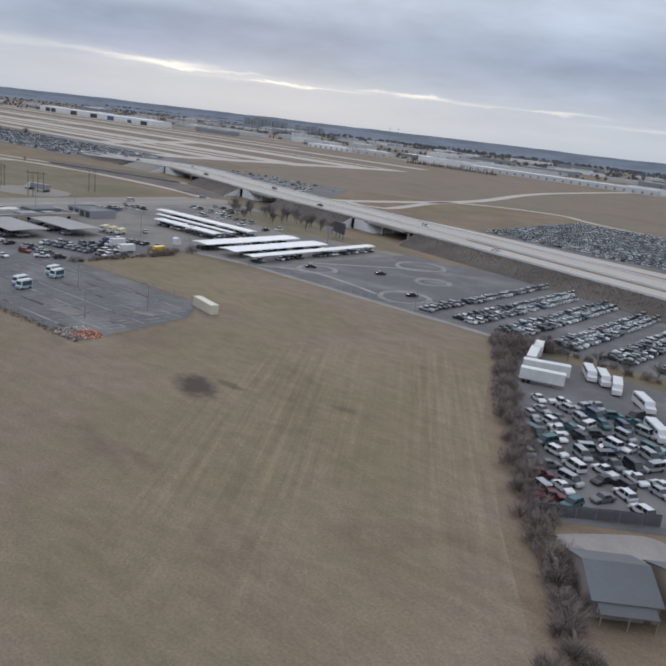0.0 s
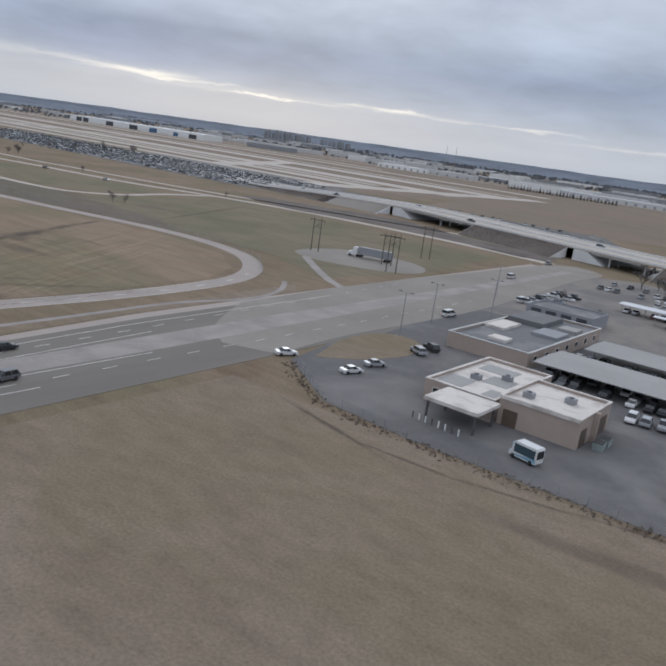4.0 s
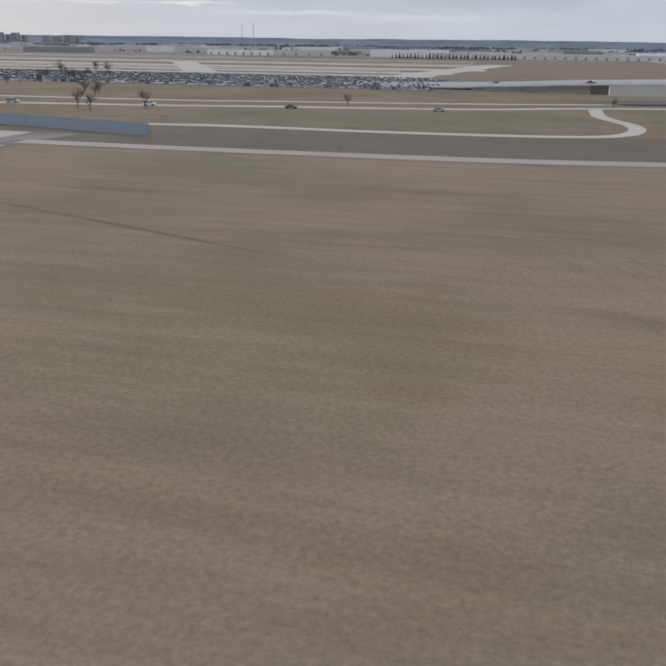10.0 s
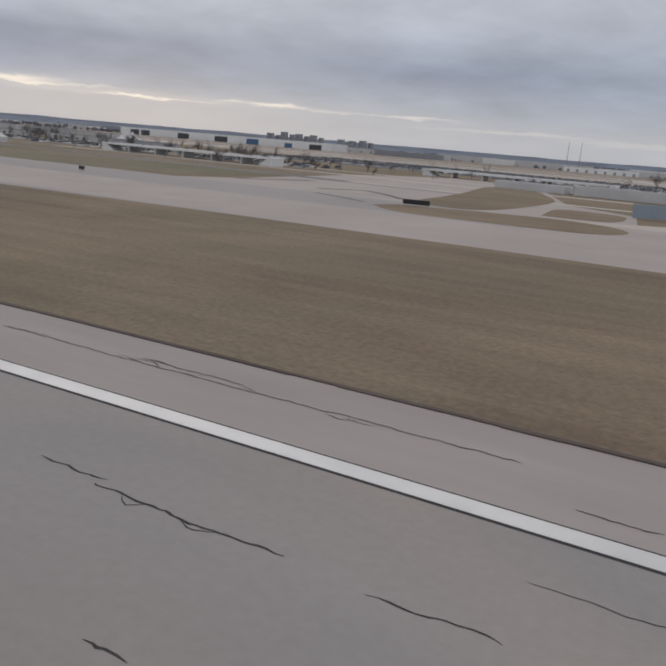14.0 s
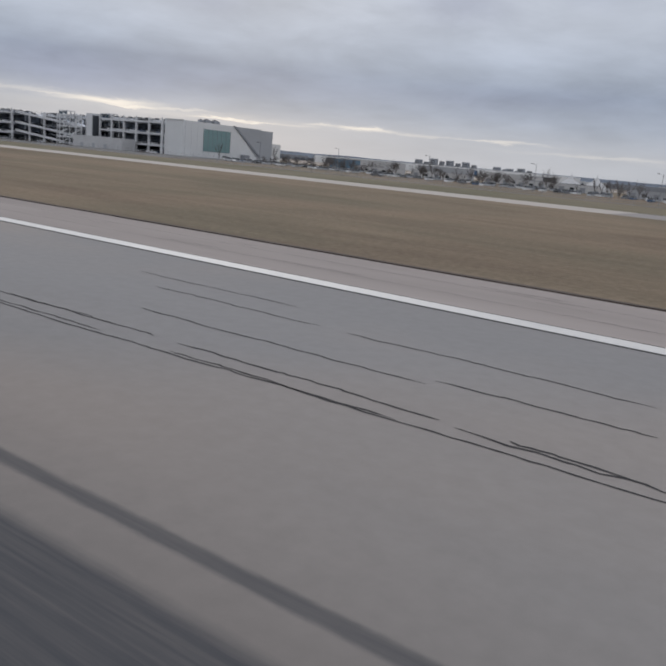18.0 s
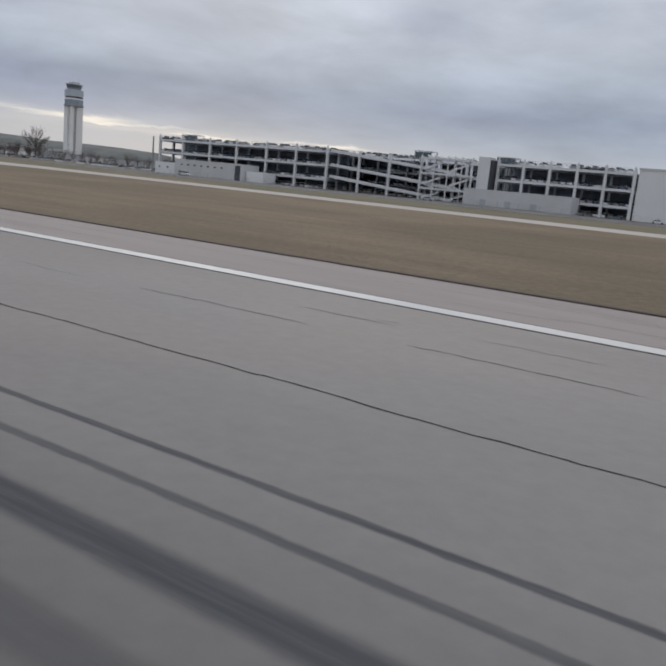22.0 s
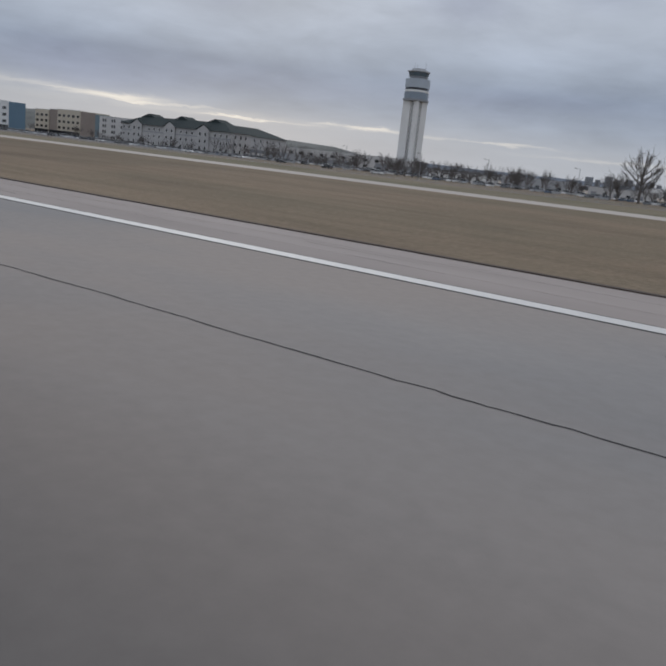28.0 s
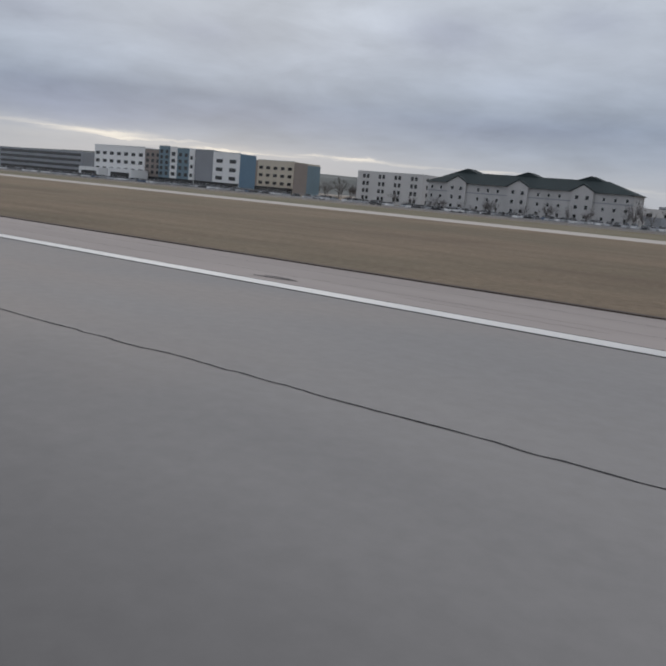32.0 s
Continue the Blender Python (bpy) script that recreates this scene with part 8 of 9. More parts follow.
def garage():
    ob = thing("parking_garage", (-945, 284, 0), "large pale concrete multi-storey parking garage", "parking garage")
    levels = (4.6, 10.6, 16.6)
    cols_a = [0, 16, 34, 51, 69, 86, 103]
    cols_c = [180, 190.3, 200.6, 210.9, 221.2, 231.4]
    deep = 19.0

    def front(cols, y, capped):
        for a, b in zip(cols, cols[1:]):
            for z in levels:
                Shape().box(a + 0.5, b - 0.5, y, y + 0.35, z - 0.8, z + 0.12).make("spandrel_beam", M_CONC, ob)
        for c in cols:
            Shape().box(c - 0.5, c + 0.5, y - 0.25, y + 0.9, 0, 18.0).make("column", M_CONC, ob)
            if capped:
                Shape().box(c - 0.25, c + 0.25, y - 0.1, y + 0.4, 18.0, 18.9).make("column_cap", M_CONC, ob)
        for z in levels:
            Shape().box(cols[0], cols[-1], y + 0.36, y + deep, z - 0.35, z).make("floor_slab", M_CONC_IN, ob)
            Shape().box(cols[0], cols[-1], y + 9.8, y + 10.1, z - 1.2, z - 0.36).make("inner_beam", M_CONC_IN, ob)
        for c in cols:
            for d in (9.5,):
                Shape().box(c - 0.4, c + 0.4, y + d - 0.4, y + d + 0.4, 0, levels[-1] - 0.36).make("inner_column", M_CONC_IN, ob)
        for z in levels:
            Shape().box(cols[0], cols[-1], y + deep, y + deep + 0.4, z - 0.3, z + 0.6).make("back_beam", M_CONC, ob)
        # walls added to close the open back, coloured as deck shade
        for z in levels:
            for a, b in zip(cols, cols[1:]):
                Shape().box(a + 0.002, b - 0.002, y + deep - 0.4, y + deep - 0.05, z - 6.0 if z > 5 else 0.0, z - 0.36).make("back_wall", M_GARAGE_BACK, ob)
        for z in levels:
            ribs = Shape()
            for k in range(int((cols[-1] - cols[0]) / 1.5)):
                ribs.box(cols[0] + 0.8 + 1.5 * k, cols[0] + 1.02 + 1.5 * k, y + 0.6, y + deep - 0.5, z - 1.05, z - 0.36)
            ribs.make("ribbed_ceiling", M_CONC_IN, ob, "precast concrete ribs under the deck")
        for z in (levels if capped else ()):
            cable = Shape()
            for h in (0.8, 1.1):
                cable.box(cols[0] + 0.5, cols[-1] - 0.5, y + 0.15, y + 0.21, z + h - 0.03, z + h + 0.03)
            cable.make("guard_cable", M_STEEL, ob)
        rail = Shape()
        for k in range(int((cols[-1] - cols[0]) / 2.4)):
            rail.box(cols[0] + 2.4 * k, cols[0] + 2.4 * k + 0.08, y + 0.1, y + 0.18, 17.45, 18.3)
        rail.box(cols[0], cols[-1], y + 0.1, y + 0.18, 18.3, 18.38)
        rail.make("top_rail", M_STEEL, ob)

    front(cols_a, 0.0, True)
    front(cols_c, 6.0, True)
    front([60.0, 82.0, 103.6, 122.5, 141.5, 160.5, 179.4], 20.5, False)
    # end walls with openings between beams
    for x, y in ((0.0, 0.36),):
        for z in levels:
            Shape().box(x - 0.2, x + 0.2, y + 0.6, y + deep - 0.5, z - 0.3, z + 0.85).make("spandrel_beam", M_CONC, ob)
        for d in (9.5, 18.0):
            Shape().box(x - 0.4, x + 0.4, y + d - 0.5, y + d + 0.5, 0, 17.6).make("column", M_CONC, ob)
    # stair towers on the roof line
    for x0, x1, y, z in ((12, 22, 3.0, 19.9), (143, 151, 5.0, 19.6), (178, 186, 8.0, 19.4)):
        Shape().box(x0, x1, y, y + 6, z - 0.35, z).make("stair_roof", M_CONC, ob)
        for xx in (x0 + 0.3, (x0 + x1) / 2, x1 - 0.3):
            for yy in (y + 0.3, y + 5.7):
                Shape().box(xx - 0.15, xx + 0.15, yy - 0.15, yy + 0.15, 0 if x0 > 100 else 16.6, z - 0.36).make("stair_post", M_STEEL, ob)
        Shape().box(x0 + 0.46, x1 - 0.46, y + 0.2, y + 0.26, 17.0, z - 0.6).make("stair_glazing", M_BUSGLASS, ob)
    # sloped ramps between the two halves: spandrels and decks that fall by one storey
    for z in (16.6, 10.6, 5.6):
        xa, xb, za, zb = 103.6, 163.0, z, max(z - 5.4, 0.2)
        cut = lambda x: za + (zb - za) * (x - xa) / (xb - xa)
        for x0, x1 in ((xa, 118), (118.9, 133), (133.9, 148), (148.9, xb)):
            Shape().side([(x0, cut(x0) - 0.3), (x1, cut(x1) - 0.3), (x1, cut(x1) + 1.0), (x0, cut(x0) + 1.0)], 2.0, 2.35, "y").make("ramp_parapet", M_CONC, ob)
        Shape().side([(xa, za - 0.35), (xb, zb - 0.35), (xb, zb), (xa, za)], 2.4, 19.5, "y").make("ramp_deck", M_CONC_IN, ob)
    for x in (118.45, 133.45, 148.45, 163.5):
        Shape().box(x - 0.45, x + 0.45, 1.8, 2.9, 0, 17.4).make("column", M_CONC, ob)
        Shape().box(x - 0.35, x + 0.35, 18.0, 18.7, 0, 15.0).make("inner_column", M_CONC_IN, ob)
    # open stair frame and lift shaft beside the second half
    for x in (149.5, 155.5, 161.5, 167.5, 172.0):
        for y in (-0.6, 5.6):
            Shape().box(x - 0.22, x + 0.22, y, y + 0.4, 0, 17.8).make("steel_post", M_CONC, ob)
    for z in (4.6, 10.6, 16.6):
        Shape().box(149.5, 172.0, -0.55, -0.2, z - 0.35, z + 0.35).make("steel_beam", M_CONC, ob)
        Shape().box(150.0, 171.5, 0.2, 5.4, z - 0.25, z).make("stair_landing", M_CONC_IN, ob)
    for k in range(6):
        z0, flip = 0.3 + 2.9 * k, k % 2
        for xs in (150.5, 162.5):
            xa, xb = (xs, xs + 7.5) if not flip else (xs + 7.5, xs)
            Shape().side(sorted([(xa, z0), (xb, z0 + 2.7)]) + sorted([(xa, z0 + 0.75), (xb, z0 + 3.45)], reverse=True), 0.6 + 2.0 * flip, 0.8 + 2.0 * flip, "y").make("stair_flight", M_WALL_WHITE, ob)
    Shape().box(173.2, 178.0, 2.0, 7.5, 0, 18.6).make("lift_shaft", M_CONC, ob)
    Shape().box(178.01, 178.9, 2.6, 7.0, 0, 17.6).make("shaft_slot", M_DARKDOOR, ob, "dark glazed slot beside the lift shaft")
    return ob


garage()
r8 = random.Random(3)
inside = []
for z in (0.0, 4.6, 10.6, 16.6):
    for x0, x1, y in ((-943, -843, 284), (-840, -767, 304.5), (-764, -714, 290)):
        for d in (2.75, 7.6, 14.5):
            inside += [(x + r8.uniform(-0.2, 0.2), y + d, 90, z) for x in np.arange(x0, x1, 2.75) if r8.random() < (0.88 if z < 16 else 0.6)]
for z0 in (16.6, 10.6, 5.6):
    zb = max(z0 - 5.4, 0.2)
    inside += [(-945 + x, 284 + 5.6, 90, z0 + (zb - z0) * (x - 103.6) / 59.4 - 0.05) for x in np.arange(106, 148, 2.9) if r8.random() < 0.8]
far_cars("garage_cars", inside, "cars parked on every level of the garage", 0.0, ["white"] * 9 + ["silver"] * 6 + ["grey"] * 4 + ["black"] * 3 + ["blue"] * 2)
low = building("plant_block", -920, -877, 270, 281, 7.4, M_WALL_PALE, M_ROOF_FLAT, "low pale plant block in front of the garage", "building", "plant blocks")
for k in range(7):
    plate(low, "slot_window", -17.5 + 4.2 * k, -16.2 + 4.2 * k, 4.7, 5.2, -5.5, M_GLASS)
plate(low, "door", 16.4, 19.6, 0, 6.6, -5.5, M_DARKDOOR, "tall dark louvred door")
plate(low, "door", -18.5, -17.4, 0, 2.1, -5.5, M_DARKDOOR)
low3 = building("plant_block", -934, -920.3, 271, 281, 5.4, M_WALL_WHITE, M_ROOF_FLAT, "low white plant block in front of the garage", "building", "plant blocks")
for k in range(2):
    plate(low3, "slot_window", -4.5 + 5.5 * k, -3.5 + 5.5 * k, 2.6, 3.4, -5, M_GLASS)
building("plant_block", -876.7, -867, 271.5, 281, 4.6, M_WALL_WHITE, M_ROOF_FLAT, "low white plant block in front of the garage", "building", "plant blocks")
low2 = building("plant_block", -773, -731, 278, 287, 6.2, M_WALL_PALE, M_ROOF_FLAT, "low pale block in front of the garage", "building", "plant blocks")
for k in range(3):
    plate(low2, "door", -14 + 10 * k, -11.6 + 10 * k, 0, 2.4, -4.5, M_WALL_MID)
mast = thing("steel_mast", (-944.5, 279, 0), "plain tall grey steel mast beside the garage", "mast")
Shape().tube((0, 0, 0), (0, 0, 17.5), 0.45, 0.35, 10).make("pole", M_STEEL, mast)

# white terminal building with slanted stripe on its east wall
end = thing("terminal_annex", (-698.5, 291, 0), "white panelled terminal annex with teal glass and dark slanted stripe", "building")
H2 = 18.4
Shape().box(-14.0, 0, 0, 62, 0, H2).make("white_block", M_WALL_WHITE, end)
Shape().box(-14.0, -0.4, 62.01, 73.5, 0, H2 - 0.4).make("grey_block", M_WALL_MID, end)
Shape().side([(39.0, H2 - 0.02), (62.0, H2 - 0.02), (62.0, 0.0)], 0.01, 0.10).make("grey_panel", M_WALL_MID, end, "grey panel beyond the stripe")
Shape().side([(37.8, H2 + 0.3), (39.6, H2 + 0.3), (63.0, 2.6), (61.2, 2.6)], 0.11, 0.45).make("slanted_stripe", M_WALL_GREY, end, "dark slanted stripe")
Shape().box(0.01, 0.16, 15, 36, 3.4, 15.0).make("curtain_glass", M_TEALGLASS, end, "teal glass curtain wall")
for k in range(7):
    Shape().box(0.165, 0.26, 15 + 3.5 * k - 0.06, 15 + 3.5 * k + 0.06, 3.4, 15.0).make("mullion", M_STEEL, end)
for k in range(4):
    Shape().box(0.165, 0.24, 15.1, 35.9, 3.4 + 3.86 * k - 0.05, 3.4 + 3.86 * k + 0.05).make("transom", M_STEEL, end)
for k in range(8):
    Shape().box(0.005, 0.02, 4.5 * k + 1.5 - 0.03, 4.5 * k + 1.5 + 0.03, 0, H2 if not 15 < 4.5 * k + 1.5 < 36 else 3.3).make("panel_joint", M_WALL_GREY, end)
Shape().box(-14.2, 0.2, -0.2, 0.0, H2 - 0.5, H2 + 0.25).make("coping", M_WALL_PALE, end)
Shape().box(0.5, 3.0, 45, 50, 0, 3.2).make("porch", M_WALL_GREY, end, "low grey entrance porch")
ob = building("service_block", -712, -700, 365, 374, 11, M_WALL_WHITE, M_ROOF_FLAT, "low white service block behind the terminal annex", "building")
for k in range(5):
    u = thing("rooftop_unit", (-706 + 1.2 * (k % 2), 311 + 3.2 * k, H2), "grey rooftop ventilation unit", "ventilation unit", "rooftop units")
    Shape().box(-1.1, 1.1, -1.2, 1.2, 0.2, 1.6 + 0.4 * (k % 2)).make("casing", M_STEEL, u)
    for x in (-1.0, 0.8):
        Shape().box(x, x + 0.2, -1.1, 1.1, 0, 0.2).make("foot", M_TRIM, u)
    Shape().lathe([(0.7, 1.6 + 0.4 * (k % 2)), (0.7, 1.9 + 0.4 * (k % 2)), (0.2, 1.95 + 0.4 * (k % 2))], 10).make("fan_cowl", M_TRIM, u)

# ---- control tower ----
M_CABGLASS = mirror_glass("blue_grey_cab_glass", (0.10, 0.14, 0.17), 0.1)
tower = thing("control_tower", (-1286.5, 497.5, 0), "tall pale concrete airport control tower with glazed cab", "control tower", "", -6)
Shape().box(-4.9, 4.9, -4.9, 4.9, 0, 51).make("core", M_DARKDOOR, tower, "dark recessed core wall")
# each face: a wide and a narrow pier beside a laced slot near the corner towards the runway
for rz, flip in ((0, 1), (90, -1), (180, 1), (270, -1)):
    for a, b in (((-6.3, 0.55), (3.45, 4.92)) if flip > 0 else ((-6.3, -3.45), (-0.55, 4.92))):
        pier = Shape().box(a, b, -6.3, -4.92, 0, 51).make("pier", M_WALL_WHITE, tower)
        pier.matrix_basis = pose(0, 0, 0, 0, 0, rz)
    for k in range(17):
        x0, x1, z = flip * 0.6, flip * 3.4, 1.5 + 2.95 * k
        lace = Shape().tube((x0, -5.6, z), (x1, -5.6, z + 1.4), 0.42, 0.42, 5).tube((x1, -5.6, z + 1.4), (x0, -5.6, z + 2.9), 0.42, 0.42, 5).make("lacing", M_WALL_WHITE, tower)
        lace.matrix_basis = pose(0, 0, 0, 0, 0, rz)
M_TOWER_LOW = material("blue_grey_tower_panels", (0.25, 0.30, 0.36), 0.6, vary=0.06, scale=0.5, big=0.1, where="World")
M_TOWER_HIGH = material("pale_blue_grey_tower_panels", (0.42, 0.47, 0.53), 0.6, vary=0.06, scale=0.5, big=0.1, where="World")
Shape().lathe([(8.2, 50.6), (9.5, 51.0), (9.5, 52.2), (9.0, 52.3)], 8).make("gallery", M_WALL_GREY, tower, "dark grey gallery ledge")
Shape().lathe([(8.6, 52.3), (8.8, 57.0)], 8).make("head_lower", M_TOWER_LOW, tower, "blue-grey lower head panels")
Shape().lathe([(8.9, 57.0), (8.9, 58.4)], 8).make("head_band", M_WALL_WHITE, tower, "white band round the head")
Shape().lathe([(8.4, 58.4), (8.4, 60.0)], 8).make("window_band", M_GLASS, tower)
Shape().lathe([(8.9, 60.0), (9.0, 66.0), (7.0, 66.4)], 8).make("head_upper", M_TOWER_HIGH, tower, "pale blue-grey upper head panels")
Shape().lathe([(6.0, 66.4), (6.0, 67.3), (6.8, 67.3), (6.8, 67.9)], 8).make("cab_sill", M_WALL_GREY, tower)
Shape().lathe([(6.5, 67.9), (7.5, 70.8)], 8).make("cab_glazing", M_CABGLASS, tower)
for k in range(8):
    a = math.pi * k / 4
    Shape().tube((6.5 * math.cos(a), 6.5 * math.sin(a), 67.9), (7.5 * math.cos(a), 7.5 * math.sin(a), 70.8), 0.14, 0.14, 5).make("cab_mullion", M_TRIM, tower)
Shape().lathe([(8.1, 70.8), (8.2, 71.5), (5.4, 72.2), (5.2, 73.2), (2.0, 73.6)], 8).make("cab_roof", M_WALL_MID, tower)
for a, h in ((0.5, 78), (2.6, 76.5), (4.4, 77)):
    Shape().tube((4.5 * math.cos(a), 4.5 * math.sin(a), 73), (4.5 * math.cos(a), 4.5 * math.sin(a), h), 0.12, 0.06, 6).make("aerial", M_STEEL, tower)
base_b = building("tower_base_building", -1314, -1276, 480, 490, 9, M_WALL_PALE, M_ROOF_FLAT, "pale low building at the foot of the control tower", "building")
for k in range(8):
    window_in(base_b, (-15 + 4.3 * k, -5, 3.0), 0, 2.2, 1.5)
    window_in(base_b, (-15 + 4.3 * k, -5, 6.0), 0, 2.2, 1.5)

# ---- hotels ----
slab("hotel_forecourt", [(-1720, 238), (-1250, 238), (-1250, 300), (-1720, 300)], -0.03, M_LOT, "grey asphalt forecourt of the hotels", 0.05, "pavement")


def panel_hotel(name, x0, y, sections, deep, label):
    hotel = thing(name, (x0, y, 0), label, "hotel", "hotels")
    for xa, xb, h, m, nx, nz, dy in sections:
        a, b = xa - x0, xb - x0 - 0.004
        Shape().box(a, b, dy, deep, 0, h).make("facade_section", m, hotel)
        Shape().box(a, b, dy - 0.15, dy + 0.5, h, h + 0.35).make("coping", M_WALL_WHITE, hotel)
        Shape().box(a, b, dy - 0.25, dy - 0.01, 0, 3.2).make("shop_front", M_GLASS, hotel, "dark glazed ground floor")
        for i in range(nx):
            for j in range(nz):
                wdt = (b - a) / nx
                window_in(hotel, (a + wdt * (i + 0.5), dy, 4.6 + j * (h - 5.4) / nz), 0, min(4.4, wdt * 0.52), 1.8, M_TRIM)
    return hotel


h1 = panel_hotel("long_hotel", -1520, 291, ((-1577, -1535, 18.3, M_WALL_WHITE, 7, 3, 0.0), (-1535, -1523, 17.6, M_WALL_BROWN, 3, 4, 0.5), (-1523, -1515, 19.6, M_WALL_TEAL, 2, 5, -0.6), (-1515, -1509.7, 19.2, M_WALL_WHITE, 1, 4, -0.3), (-1509.7, -1501, 19.0, M_WALL_TEAL, 2, 4, 0.0),
                                            (-1501, -1497.4, 18.8, M_WALL_WHITE, 1, 3, 0.0), (-1497.4, -1484, 18.8, M_WALL_GREY, 0, 0, 0.8), (-1484, -1466, 18.0, M_WALL_WHITE, 2, 3, 0.0)), 12, "long modern hotel with white, teal, grey and blue panels")
Shape().box(54.0, 54.3, 0.3, 12.0, 0, 17.8).make("end_panel", M_WALL_BLUE, h1, "blue end wall")
h2 = panel_hotel("long_hotel", -1512, 360, ((-1541, -1524, 17.6, M_WALL_CREAM, 3, 3, 0.0), (-1524, -1513, 18.2, M_WALL_BROWN, 0, 0, 0.8), (-1513, -1485.5, 18.6, M_WALL_CREAM, 5, 3, 0.0)), 26, "cream and brown panelled hotel with small square windows")
Shape().box(26.5, 26.8, 0.3, 13.0, 0, 18.2).make("end_panel", M_WALL_BROWN, h2, "brown end wall")
Shape().box(26.5, 26.8, 13.01, 26.0, 0, 17.6).make("end_panel", M_WALL_TEAL, h2, "teal blue end wall")
for x0, x1, h in ((-1575, -1558, 5.6), (-1550, -1531, 5.9)):
    ob = building("hotel_entrance", x0, x1, 279, 290.4, h, M_WALL_WHITE, M_ROOF_FLAT, "white flat-roofed entrance block in front of the hotel", "building", "hotel entrances")
    plate(ob, "glazing", -(x1 - x0) / 2 + 2, (x1 - x0) / 2 - 2, 0.2, h - 2, -5.7, M_GLASS)
ob = building("parking_structure", -1680, -1594, 296, 330, 14, M_WALL_GREY, M_ROOF_FLAT, "grey parking structure beside the hotel", "parking garage")
for k in range(4):
    # dark strips on the solid front imitate the gloom of open decks
    plate(ob, "opening", -41, 41, 1.6 + 3.2 * k, 3.2 + 3.2 * k, -17, M_GLASS, "dark panel standing for the shade of an open deck")
ob = building("small_hotel", -1418, -1381, 325, 341, 15, M_WALL_PALE, M_ROOF_FLAT, "pale four-storey hotel with paired windows", "hotel", "hotels")
coping(ob, 18.5, 8, 15, M_WALL_WHITE)
for i in range(4):
    for j in range(4):
        for s in (-1.1, 1.1):
            window_in(ob, (-13.5 + 9 * i + s, -8, 1.3 + 3.5 * j), 0, 1.4, 1.9, M_TRIM)
for j in range(4):
    for i in range(2):
        window_in(ob, (18.5, -4 + 7 * i, 1.3 + 3.5 * j), 90, 1.3, 1.8, M_TRIM)

M_WALL_INN = material("weathered_grey_siding", (0.45, 0.44, 0.435), 0.85, vary=0.10, scale=0.6, big=0.12, where="World")
inn = thing("gabled_inn", (-1322, 308, 0), "weathered grey three-storey inn with dark green gabled roof", "hotel", "hotels")
Shape().box(-43, 43, -8, 8, 0, 12).make("wall_shell", M_WALL_INN, inn)
Shape().box(-43.1, 43.1, -8.12, -8.0, 7.9, 8.3).make("trim_band", M_WALL_GREY, inn)
vs = [(-44, -9, 11.8), (44, -9, 11.8), (44, 9, 11.8), (-44, 9, 11.8), (-33, 0, 16.6), (31, 0, 16.6)]
solid(vs, [(0, 1, 5, 4), (1, 2, 5), (2, 3, 4, 5), (3, 0, 4), (3, 2, 1, 0)], "roof", M_ROOF_GREEN, inn)
for cx in (-29, -2, 24):
    Shape().box(cx - 4.2, cx + 4.2, -9.0, -8.01, 0, 12.0).make("bay_wall", M_WALL_INN, inn)
    Shape().side([(cx - 4.2, 12.0), (cx + 4.2, 12.0), (cx, 14.4)], -9.0, -8.2, "y").make("gable_wall", M_WALL_INN, inn)
    Shape().side([(cx - 5.0, 11.7), (cx, 14.6), (cx, 14.9), (cx - 5.0, 12.0)], -9.3, 2, "y").side([(cx, 14.6), (cx + 5.0, 11.7), (cx + 5.0, 12.0), (cx, 14.9)], -9.3, 2, "y").make("gable_roof", M_ROOF_GREEN, inn)
    Shape().side([(cx - 11, 14.6), (cx, 18.3), (cx + 9, 15.0), (cx + 9, 14), (cx - 11, 14)], -0.5, 8, "y").make("ridge_cap", M_ROOF_GREEN, inn)
    for j in range(3):
        for s in (-2, 2):
            window_in(inn, (cx + s, -9.0, 1.4 + 3.7 * j), 0, 1.5, 1.7)
for i in range(20):
    x = -41 + 4.3 * i
    if min(abs(x - c) for c in (-29, -2, 24)) > 5.2:
        for j in range(3):
            window_in(inn, (x, -8, 1.4 + 3.7 * j), 0, 1.2, 1.5)
for j in range(3):
    for s in (-4, 0, 4):
        window_in(inn, (43, s, 1.4 + 3.7 * j), 90, 1.5, 1.7)

Shape().box(-3, 27, 8.01, 58, 0, 12).make("rear_wing_wall", M_WALL_INN, inn)
solid([(-4, 6, 11.8), (28, 6, 11.8), (28, 59, 11.8), (-4, 59, 11.8), (12, 8, 16.9), (12, 48, 16.9)], [(0, 1, 4), (1, 2, 5, 4), (2, 3, 5), (3, 0, 4, 5), (3, 2, 1, 0)], "rear_wing_roof", M_ROOF_GREEN, inn)
for j in range(3):
    for k in range(8):
        window_in(inn, (27, 12 + 5.6 * k, 1.4 + 3.7 * j), 90, 1.2, 1.5)
